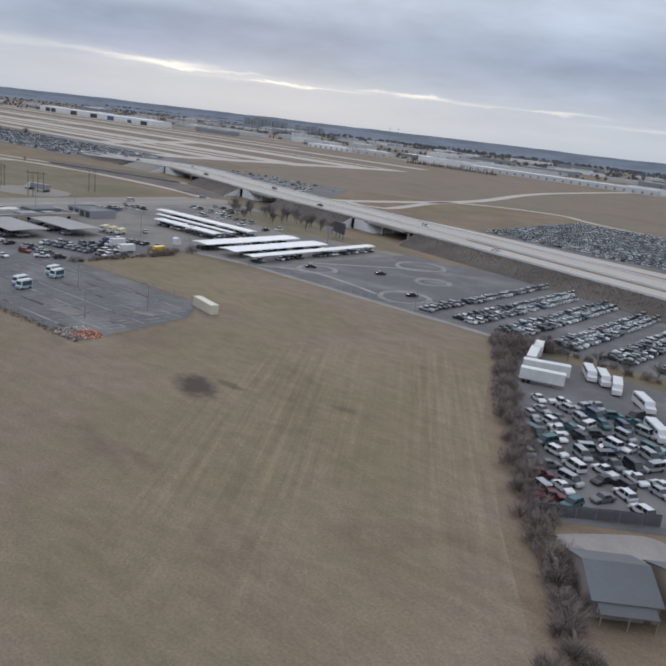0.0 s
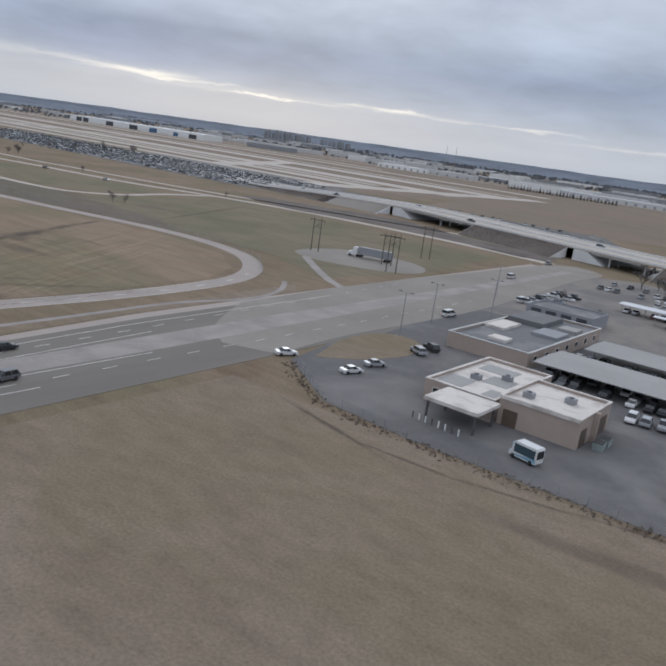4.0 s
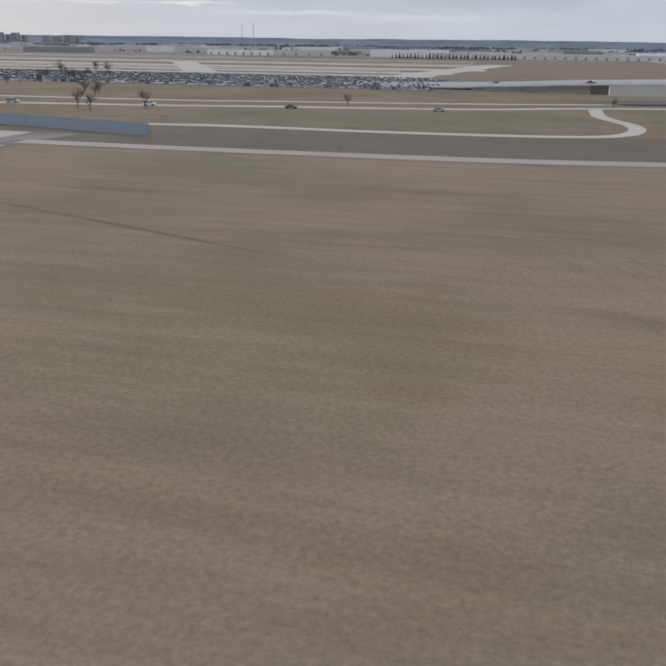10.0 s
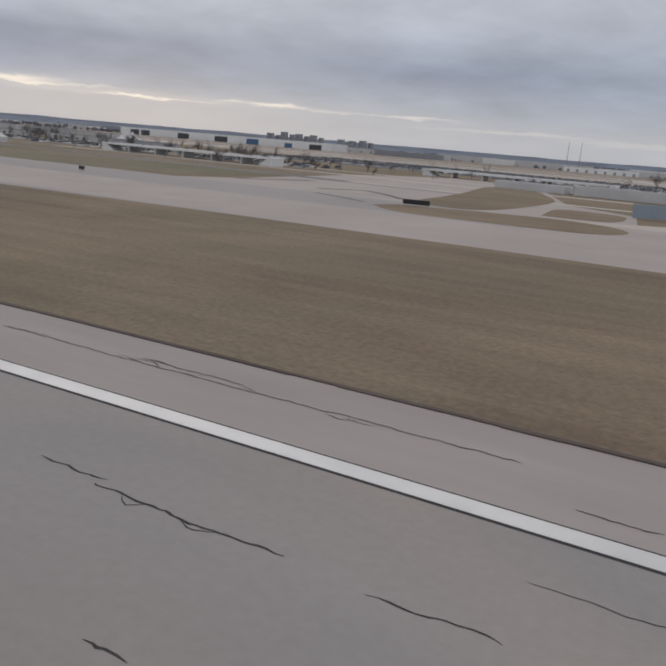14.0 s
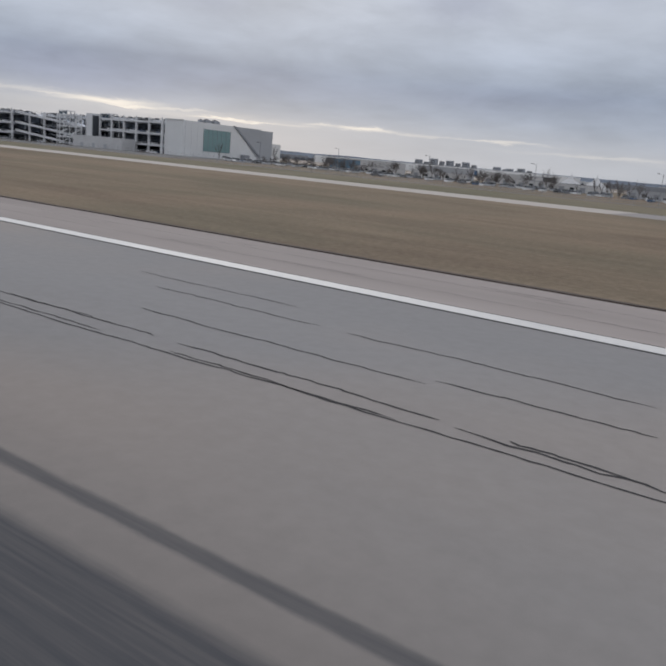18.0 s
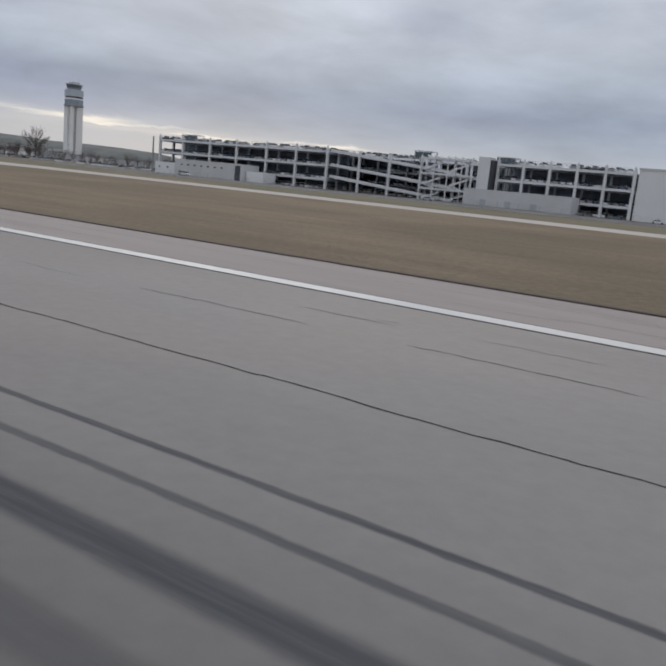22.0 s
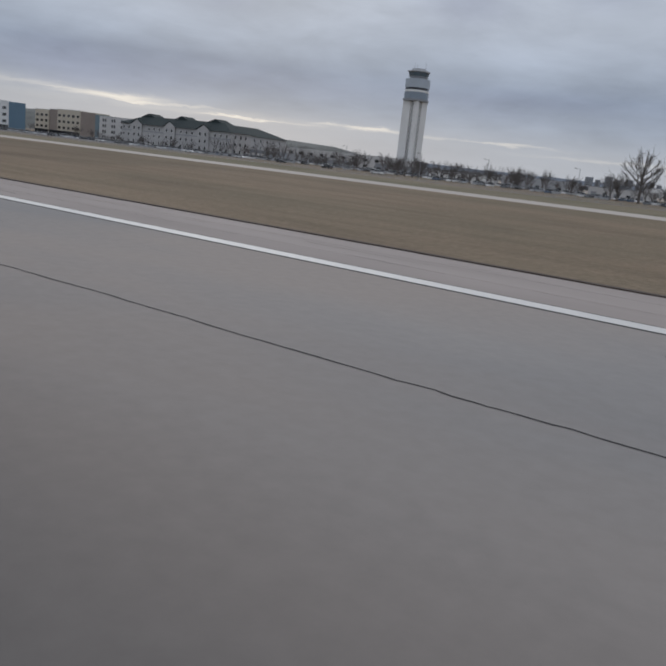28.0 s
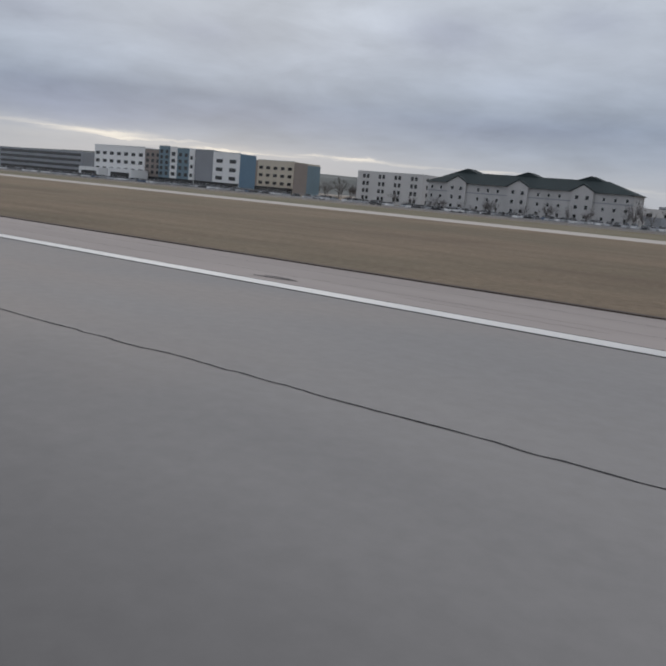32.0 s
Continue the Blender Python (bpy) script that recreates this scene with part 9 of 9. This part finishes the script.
# low shops and depots along the landside road
SHOPS = ((-1284, -1262, 352, 372, 5, M_WALL_MID), (-1258, -1240, 345, 362, 4, M_WALL_GREY), (-1228, -1196, 362, 382, 5, M_WALL_GREY), (-1190, -1160, 355, 375, 4.5, M_WALL_WHITE), (-1152, -1120, 360, 382, 6, M_WALL_MID),
         (-1112, -1085, 370, 390, 5, M_WALL_PALE), (-1066, -1040, 355, 372, 5, M_WALL_MID), (-981, -972, 352, 364, 5.5, M_WALL_GREY), (-1060, -1010, 420, 450, 9, M_WALL_PALE),
         (-625, -604, 345, 360, 4.5, M_WALL_PALE), (-596, -572, 355, 372, 5, M_WALL_PALE), (-668, -640, 400, 425, 9, M_WALL_PALE), (-626, -600, 415, 440, 9, M_WALL_MID), (-646, -634, 352, 364, 8, M_WALL_BLUE), (-584, -558, 420, 445, 8, M_WALL_PALE),
         (-540, -505, 360, 380, 5, M_WALL_PALE), (-485, -440, 350, 372, 5, M_WALL_MID))
for x0, x1, y0, y1, h, m in SHOPS:
    h *= 0.72 if x0 > -700 else 0.9
    word = {"white_panel_wall": "white", "pale_grey_siding": "pale grey", "grey_panel_wall": "grey", "blue_panel_wall": "blue", "mid_grey_panels": "mid grey"}[m.name]
    ob = building("commercial_building", x0, x1, y0, y1, h, m, M_ROOF_FLAT, "low " + word + " commercial building beyond the airfield fence", "building", "commercial buildings")
    a, b = (x1 - x0) / 2, (y1 - y0) / 2
    coping(ob, a, b, h, M_WALL_GREY if m is not M_WALL_GREY else M_WALL_PALE)
    n = int(2 * a / 5)
    for k in range(n):
        x = -a + (k + 0.5) * 2 * a / n
        if k % 4 == 2 or k % 4 == 0:
            plate(ob, "door", x - 1.3, x + 1.3, 0, min(2.4, h - 0.8), -b, M_WALL_GREY if m is not M_WALL_GREY else M_DARKDOOR)
        else:
            window_in(ob, (x, -b, 1.0), 0, 2.0, 1.2, M_TRIM)
            if h > 7.5:
                window_in(ob, (x, -b, 4.6), 0, 2.6, 1.5, M_TRIM)
hall = building("office_hall", -1108, -1053, 600, 630, 14.2, M_WALL_WHITE, M_ROOF_FLAT, "white flat-roofed hall with a dark strip of windows", "building", "commercial buildings")
coping(hall, 27.5, 15, 14.2, M_WALL_WHITE)
for k in range(8):
    Shape().box(-26 + 6.55 * k, -20.4 + 6.55 * k, -15.06, -14.98, 7.2, 10.8).make("window", M_GLASS, hall)
Shape().box(-26.5, 10.0, -15.06, -14.98, 0.6, 4.2).make("shop_front", M_GLASS, hall, "dark glazed ground floor")
block = building("office_block", -1338.9, -1259.7, 420, 436, 9.0, M_WALL_PALE, M_ROOF_FLAT, "pale two-storey office block near the tower", "building", "commercial buildings")
half = 39.6
for k in range(9):
    for z in (1.2, 5.0):
        window_in(block, (-half + (k + 0.5) * 2 * half / 9, -8, z), 0, 3.0, 1.7, M_TRIM)
depot = building("slate_depot", -1298.9, -1274.5, 330, 342, 4.6, M_WALL_SLATE, M_ROOF_GREY, "low slate-blue depot beside the inn", "building", "commercial buildings")
for k in range(4):
    plate(depot, "door", -6.5 + 3.4 * k, -4.3 + 3.4 * k, 0, 2.8, -6, M_WALL_WHITE)
# landfill rise behind the hotels
M_HILL = material("scrubby_hill", (0.125, 0.130, 0.122), 0.95, vary=0.2, scale=0.15, big=0.02, where="World")
hill = Shape()
prof = [(-2900, 40), (-2600, 44), (-2450, 43), (-2330, 42), (-2230, 39), (-2150, 36), (-2110, 33), (-2040, 32), (-1960, 31.5), (-1860, 29), (-1760, 25), (-1690, 12), (-1650, 0)]
for (xa, ha), (xb, hb) in zip(prof, prof[1:]):
    k = [(xa, 900, -0.2), (xb, 900, -0.2), (xb, 990, hb * 0.8), (xa, 990, ha * 0.8), (xb, 1060, hb), (xa, 1060, ha), (xb, 1250, -0.2), (xa, 1250, -0.2)]
    hill.add(k, [(0, 1, 2, 3), (3, 2, 4, 5), (5, 4, 6, 7)])
tagged(hill.make("landfill_hill", M_HILL), "long brown grassy hill behind the hotels", "hill", kind="structure")


def tree_belt(name, spots, label, seed):
    """Many small bare trees in one mesh: forked trunks, limbs and fine twigs."""
    r6, wood = random.Random(seed), Shape()
    for x, y, h in spots:
        base = Vector((x, y, -0.1))
        fork = base + Vector((r6.uniform(-0.2, 0.2), r6.uniform(-0.2, 0.2), h * r6.uniform(0.18, 0.3)))
        wood.tube(base, fork, h * 0.022, h * 0.016, 5, False)
        for _ in range(9):
            a, out_by = r6.uniform(0, 6.28), r6.uniform(0.12, 0.42)
            tip = fork + Vector((math.cos(a) * h * out_by, math.sin(a) * h * out_by, h * r6.uniform(0.35, 0.72)))
            wood.tube(fork, tip, h * 0.010, h * 0.004, 4, False)
            for _ in range(15):
                p = fork.lerp(tip, r6.uniform(0.3, 1.0))
                d = ((tip - fork).normalized() + Vector((r6.uniform(-1, 1), r6.uniform(-1, 1), r6.uniform(-0.4, 0.8))) * 0.8).normalized()
                q = p + d * h * r6.uniform(0.08, 0.22)
                s2 = d.cross(Vector((r6.uniform(-1, 1), r6.uniform(-1, 1), 0.4))).normalized() * h * 0.0035
                wood.add([p - s2, p + s2, q + s2 * 0.3, q - s2 * 0.3], [(0, 1, 2, 3)])
    return tagged(wood.make(name, M_TWIG), label, "trees", kind="stuff")


r13 = random.Random(29)
tree_belt("landside_trees", [(r13.uniform(-1275, -960), 292 + abs(r13.gauss(0, 34)), r13.uniform(5, 10.5)) for _ in range(105)] + [(r13.uniform(-1285, -1120), r13.uniform(284, 318), r13.uniform(5, 10)) for _ in range(32)] + [(r13.uniform(-1380, -1285), r13.uniform(272, 290), r13.uniform(3, 6.5)) for _ in range(22)] + [(r13.uniform(-1900, -1590), r13.uniform(420, 620), r13.uniform(6, 12)) for _ in range(60)]
          + [(r13.uniform(-1560, -1280), r13.uniform(400, 560), r13.uniform(7, 13)) for _ in range(70)], "bare winter trees among the landside roads and shops", 3)
tree_belt("landside_trees", [(r13.uniform(-690, -330), 300 + abs(r13.gauss(0, 50)), r13.uniform(4, 9)) for _ in range(100)] + [(r13.uniform(-330, -120), r13.uniform(300, 420), r13.uniform(4, 8)) for _ in range(36)]
          + [(x, r13.uniform(274, 282), r13.uniform(3, 6)) for x in np.arange(-1362, -1282, 9.0)], "bare winter trees beyond the taxiway", 4)
for k in range(9):
    light_pole(-1230 + 30 * k, 250 + 6 * (k % 2), 9.5, 0, "grey street light pole beside the landside road", "street lights", 1)
for k in range(7):
    light_pole(-620 + 42 * k, 262, 9.5, 0, "grey street light pole beside the landside road", "street lights", 1)
chain_fence("airfield_fence", [(-1700, 206), (-1300, 206), (-900, 206), (-500, 205), (-240, 206)], 2.4, "airfield wire fence beyond the taxiway", 6.0)
cab = thing("white_cabinet", (-985, 214, 0), "small white equipment cabinet in the grass", "cabinet")
Shape().box(-1.2, 1.2, -0.8, 0.8, 0, 2.2).make("body", M_WALL_WHITE, cab)
Shape().tube((-2.2, 0, 0), (-2.2, 0, 5.5), 0.3, 0.3, 8).make("post", M_ROOF_WHITE, cab)

# ---- vehicles in their places ----
M_SCUFF = material("pale_scuffed_asphalt", (0.30, 0.29, 0.285), 0.9, vary=0.25, scale=0.8, big=0.15, where="World")
for x, y, rz in ((511.6, 116.2, -74), (517.2, 114.2, -74), (522.4, 133.6, -73), (527.4, 132.0, -73), (531.6, 117.2, -74), (536.6, 115.6, -74), (451.5, 105.5, 168)):
    shuttle(x, y, rz)


def line_up(a, b, pitch, rz, fill, group, where, seed):
    r9 = random.Random(seed)
    a, b = Vector(a), Vector(b)
    n = int((b - a).length / pitch)
    for i in range(n + 1):
        if r9.random() < fill:
            p = a.lerp(b, i / max(1, n))
            kd, pt = any_car()
            park(kd, pt, p.x + r9.uniform(-0.3, 0.3), p.y + r9.uniform(-0.3, 0.3), rz + r9.choice((0, 180)) + r9.uniform(-2, 2), 0, group, where)


LOT = "parked on the rental lot"
line_up((456.5, 141.5), (473, 145.5), 2.8, 98, 0.95, "rental cars", LOT, 1)
line_up((474, 147.2), (488, 150.6), 2.7, 98, 0.9, "rental cars", LOT, 2)
line_up((476, 158.5), (504, 167.5), 2.7, 100, 0.95, "rental cars", LOT, 3)
line_up((477, 164.5), (504, 173.5), 2.7, 100, 0.9, "rental cars", LOT, 4)
line_up((434, 151), (460, 152), 2.8, 92, 0.8, "rental cars", LOT, 8)
line_up((435, 158), (460, 158), 2.8, 92, 0.8, "rental cars", "parked under the carport roof", 9)
line_up((434, 177), (460, 178), 2.8, 92, 0.8, "rental cars", "parked under the carport roof", 10)
for kind, paint, x, y, rz in (("sedan", "white", 396.5, 113.6, 60), ("sedan", "white", 410.7, 116.4, 70), ("sedan", "silver", 410.6, 124.6, 65), ("suv", "silver", 410.2, 142.0, 150), ("suv", "black", 410.4, 147.5, 150)):
    park(kind, paint, x, y, rz, 0, "rental cars", LOT)
# groups in the open half of the lot
for kind, paint, x, y, rz in (("sedan", "black", 473.4, 110.6, 12), ("suv", "grey", 473.6, 114.2, 12), ("sedan", "black", 480.3, 110.0, 12), ("suv", "black", 475.2, 121.4, 14), ("sedan", "silver", 475.4, 124.6, 14), ("sedan", "silver", 475.0, 127.6, 14), ("sedan", "white", 475.6, 130.6, 14),
                              ("suv", "silver", 480.7, 128.6, 14), ("suv", "maroon", 481.8, 132.0, 14), ("suv", "red", 488.6, 143.2, 20), ("sedan", "grey", 491.7, 147.6, 100), ("suv", "grey", 494.6, 148.8, 100), ("pickup", "white", 498.0, 144.2, 60), ("suv", "black", 501.6, 148.8, 80),
                              ("sedan", "white", 493.2, 132.4, 10), ("sedan", "black", 493.4, 120.6, 5), ("suv", "white", 497.6, 118.5, 5), ("sedan", "black", 497.9, 125.0, 5)):
    park(kind, paint, x, y, rz, 0, "rental cars", LOT)
line_up((477, 191.5), (494, 198.6), 2.9, 100, 0.75, "rental cars", LOT, 12)
line_up((480, 172.5), (486.5, 175.5), 2.9, 100, 0.9, "rental cars", LOT, 13)
park("sedan", "silver", 463.7, 215.4, 150, 0, "rental cars", LOT)
for x, y, rz in ((488, 182, -93), (499.5, 178, -95)):
    box_truck(x, y, rz)
box_truck(481.5, 183, -93, "blue", 4.0, "small blue box truck parked among rental cars", CAR_PAINT["blue"], 2.7)
box_truck(506.2, 188.5, -80, "yellow", 5.0, "yellow box truck parked beside the brush", CAR_PAINT["yellow"], 3.2)
def bus(x, y, rz, paint, label, group):
    ob = thing("bus", (x, y, 0), label, "bus", group, rz)
    Shape().side([(-4.5, 0.5), (-4.5, 2.9), (3.2, 2.9), (3.5, 1.9), (4.6, 1.6), (4.7, 0.5)], -1.2, 1.2, "y").make("body", CAR_PAINT[paint], ob)
    for s in (-1, 1):
        for k in range(6):
            Shape().box(-4.1 + 1.2 * k, -3.1 + 1.2 * k, s * 1.2 - 0.02, s * 1.2 + 0.02, 1.8, 2.55).make("side_window", M_GLASS, ob)
    for xx in (-2.6, 3.2):
        for s in (-1, 1):
            wheel(ob, xx, s * 1.05, 0.48, 0.3)


for x, y in ((455.5, 199.5), (459.8, 200.6), (464.2, 201.6)):
    box_truck(x, y, -72, "white", 3.2, "pale yellow rental truck parked behind the carports", M_PALEYELLOW, 2.6)
for x, y, rz in ((679, 194, -60), (683, 193, -60), (688, 189, -70), (697, 182, -52), (705, 165, -52)):
    bus(x, y, rz, "white", "old white bus standing in the junkyard", "buses")
# worn bay lines and patches on the empty half of the lot
bays = Shape()
r10 = random.Random(8)
for row in range(7):
    for k in range(34):
        if r10.random() < 0.72:
            x, y = 497 + k * 2.6 + r10.uniform(-0.1, 0.1), 104.5 + row * 6.6 + 0.05 * k
            if y < 148 - max(0, x - 572) * 1.3 and x < 585:
                n = r10.uniform(1.5, 5.0)
                add_ribbon(bays, [(x, y, 0), (x + 0.5, y + n, 0)], r10.uniform(0.14, 0.28), 0.0, 0.02)
    for k in range(20):
        x0 = r10.uniform(500, 575)
        add_ribbon(bays, [(x0, 104 + row * 6.4, 0), (x0 + r10.uniform(3, 14), 104.6 + row * 6.4, 0)], r10.uniform(0.10, 0.45), -0.002, 0.02)
tagged(bays.make("worn_bay_lines", M_SCUFF), "worn pale bay lines and scrapes on asphalt", "markings", kind="stuff")
for x, y, a, b, rz in ((563.5, 113.3, 4.4, 2.9, 20), (575, 130, 3.2, 1.6, 20)):
    isl = thing("kerbed_island", (x, y, 0), "pale kerbed island in the empty lot", "traffic island", "kerbed islands", rz)
    Shape().box(-a, a, -b, b, -0.05, 0.05).make("paving", M_LOT_WARM, isl)
    for x0, x1, y0, y1 in ((-a - 0.2, a + 0.2, -b - 0.2, -b), (-a - 0.2, a + 0.2, b, b + 0.2), (-a - 0.2, -a, -b, b), (a, a + 0.2, -b, b)):
        Shape().box(x0, x1, y0, y1, -0.05, 0.13).make("kerb", M_GRAVEL, isl)
for x, y in ((542.4, 129.9), (572, 133.2), (571.5, 113), (540.4, 102)):
    light_pole(x, y, 7.5, 20, "slim grey light pole in the empty lot", "lot light poles")
park("sedan", "white", 534.3, 106.5, 12, 0, "rental cars", LOT)
# cars under the white shelters
SH = "parked beneath the white shelter"
for x, y0, y1 in ((502.2, 214, 270), (517.6, 215, 272), (530.8, 214, 294)):
    line_up((x + 1.2, y0), (x + 1.2, y1), 2.9, 0, 0.75, "sheltered cars", SH, int(x))
for y, x0, x1 in ((260.5, 420, 486), (248, 434, 486), (237.8, 447, 487)):
    line_up((x0, y), (x1, y), 2.9, 90, 0.75, "sheltered cars", SH, int(y))
# big lot beside the shelters: the near ends of the rows as single cars
ROWX = (614, 626.5, 631.5, 642.5, 647.5, 659.5, 664.5, 676, 681, 692, 697)
for k, x in enumerate(ROWX):
    y0 = 216 + (k % 2) * 1.0 + max(0, (x - 640)) * 0.05
    line_up((x, y0), (x + 1.5, y0 + 34), 2.75, 3, 0.93, "stored cars", "parked in long rows on dark asphalt", 40 + k)
spots = []
for k, x in enumerate(ROWX + (708, 713, 724, 729)):
    spots += [(x + 1.5 + 0.02 * (s[1] - 250), s[1], s[2]) for s in rows_of(x, x, 253 if k < 11 else 216, 312 if x < 690 else 300, "y", 2.75, 99, 0.92, 60 + k, 3)]
far_cars("stored_cars", spots, "long rows of stored cars on dark asphalt")
spots = rows_of(418, 478, 284, 297, "x", 2.9, 9.5, 0.25, 71, 90) + rows_of(396, 402, 232, 262, "y", 3.0, 5.5, 0.6, 72, 0) + rows_of(398, 425, 300, 322, "x", 3.2, 9.0, 0.35, 73, 90)
far_cars("stored_cars", spots, "scattered parked cars behind the white shelters")
for x, y in ((548, 232.5), (569, 252), (599, 230)):
    park("sedan", "black", x, y, 60, 0, "stored cars", "standing inside a ring of tyre marks")
rings = Shape()
for cx, cy, ra in ((566, 287, 9), (598.5, 226, 7.5), (588, 262, 5.5), (551, 233, 6)):
    for k in range(3):
        line = [(cx + (ra + k * 0.9) * math.cos(i * math.pi / 24) * (1 + 0.06 * math.sin(i * 0.3 + k)), cy + (ra * 1.25 + k * 0.9) * math.sin(i * math.pi / 24), 0) for i in range(49 - 5 * k)]
        add_ribbon(rings, line, 0.55 - 0.1 * k, 0.002 + 0.001 * k, 0.02)
for line, wd in (([(536, 214), (553, 226), (575, 224), (590, 220)], 1.6), ([(540, 240), (556, 262), (566, 276), (574, 284)], 1.4)):
    add_ribbon(rings, [(*p, 0) for p in smooth_line(line, 3)], wd, 0.0, 0.02)
tagged(rings.make("tyre_rings", M_SCUFF), "pale rings of tyre marks on the asphalt", "tyre marks", kind="stuff")
# vehicles on the roads
for kind, paint, x, y, rz in (("sedan", "black", 370, 69, 95), ("suv", "grey", 384, 61, -85), ("van", "white", 394, 185, 85), ("van", "white", 395, 232, 85), ("van", "white", 371, 276, 92), ("suv", "silver", 360, 341, 95), ("sedan", "silver", 388, -20, -90)):
    park(kind, paint, x, y, rz, 0.01, "cars on the road", "on the highway", True)
for k, i in enumerate((3, 9, 14, 20, 26, 33, 41, 48, 55)):
    if i < ND:
        off = 9.5 if k % 2 else -9.5
        p = along_deck(off)[i]
        kd, pt = any_car()
        park(kd, pt, p[0], p[1], (-13 if k % 2 else 167), p[2] + 0.03, "cars on the road", "on the elevated highway", True)
# landside cars beyond the taxiway
spots = rows_of(-1500, -1250, 262, 296, "x", 2.9, 11.0, 0.5, 81, 90) + rows_of(-1250, -960, 285, 325, "x", 3.0, 12.0, 0.35, 82, 90) + rows_of(-660, -300, 282, 325, "x", 3.0, 12.0, 0.45, 83, 90) + rows_of(-1660, -1500, 262, 276, "x", 2.9, 11.0, 0.6, 84, 90)
far_cars("landside_cars", [s for s in spots if not (s[0] < -1275 and s[1] > 282)], "parked cars beyond the airfield fence")
for kind, paint, x, y, rz in (("sedan", "white", -1254, 248, 0), ("van", "white", -905, 262, 0), ("sedan", "silver", -1390, 254, 0), ("suv", "black", -1180, 252, 180), ("sedan", "white", -700, 272, 5), ("sedan", "silver", -780, 262, 3), ("van", "white", -640, 265, 0), ("suv", "black", -1360, 250, 0), ("van", "white", -1330, 258, 0), ("sedan", "grey", -560, 264, 0), ("suv", "black", -1212, 262, 0), ("sedan", "white", -1236, 262, 0), ("van", "white", -1160, 258, 0)):
    park(kind, paint, x, y, rz, 0, "cars on the road", "on the landside road", True)
spots = [(x, 218 + (i % 2) * 5, 0) for i, x in enumerate(range(-120, 100, 27))]
for i, (x, y, rz) in enumerate(spots):
    if i % 2 == 0:
        kd, pt = any_car()
        park(kd, pt, x, 280 + x * 0.12, 8, 0, "cars on the road", "on the service road")

# white vans on the landside road by the tower
for x, y, rz in ((-1201, 339, 4), (-1220.5, 345, 4), (-1193, 338, 184)):
    park("van", "white", x, y, rz, 0, "landside vans", "driving lane beside low shops")
r12 = random.Random(17)
kerbside = [(x + r12.uniform(-0.3, 0.3), y + r12.uniform(-0.4, 0.4), 90) for y, x0, x1, full in ((273.5, -1578, -1470, 0.6), (267, -1600, -1420, 0.35), (281, -1360, -1285, 0.5), (274, -1400, -1240, 0.4), (318, -1235, -1180, 0.4), (322, -1120, -990, 0.4), (312, -690, -610, 0.45))
            for x in np.arange(x0, x1, 2.9) if r12.random() < full]
taken = np.array([q[:2] for q in spots])
kerbside = [q for q in kerbside if np.min(np.abs(taken - np.array(q[:2])) @ np.array((1.0, 0.45))) > 2.2]
far_cars("kerbside_cars", kerbside, "parked cars in front of the hotels and shops")

# ---- everything to the drawing scale ----
bpy.context.view_layer.update()
for ob in [o for o in scene.objects if o.parent is None and o is not cam and o is not sun]:
    ob.matrix_world = Matrix.Diagonal((SCALE, SCALE, SCALE, 1)) @ ob.matrix_world
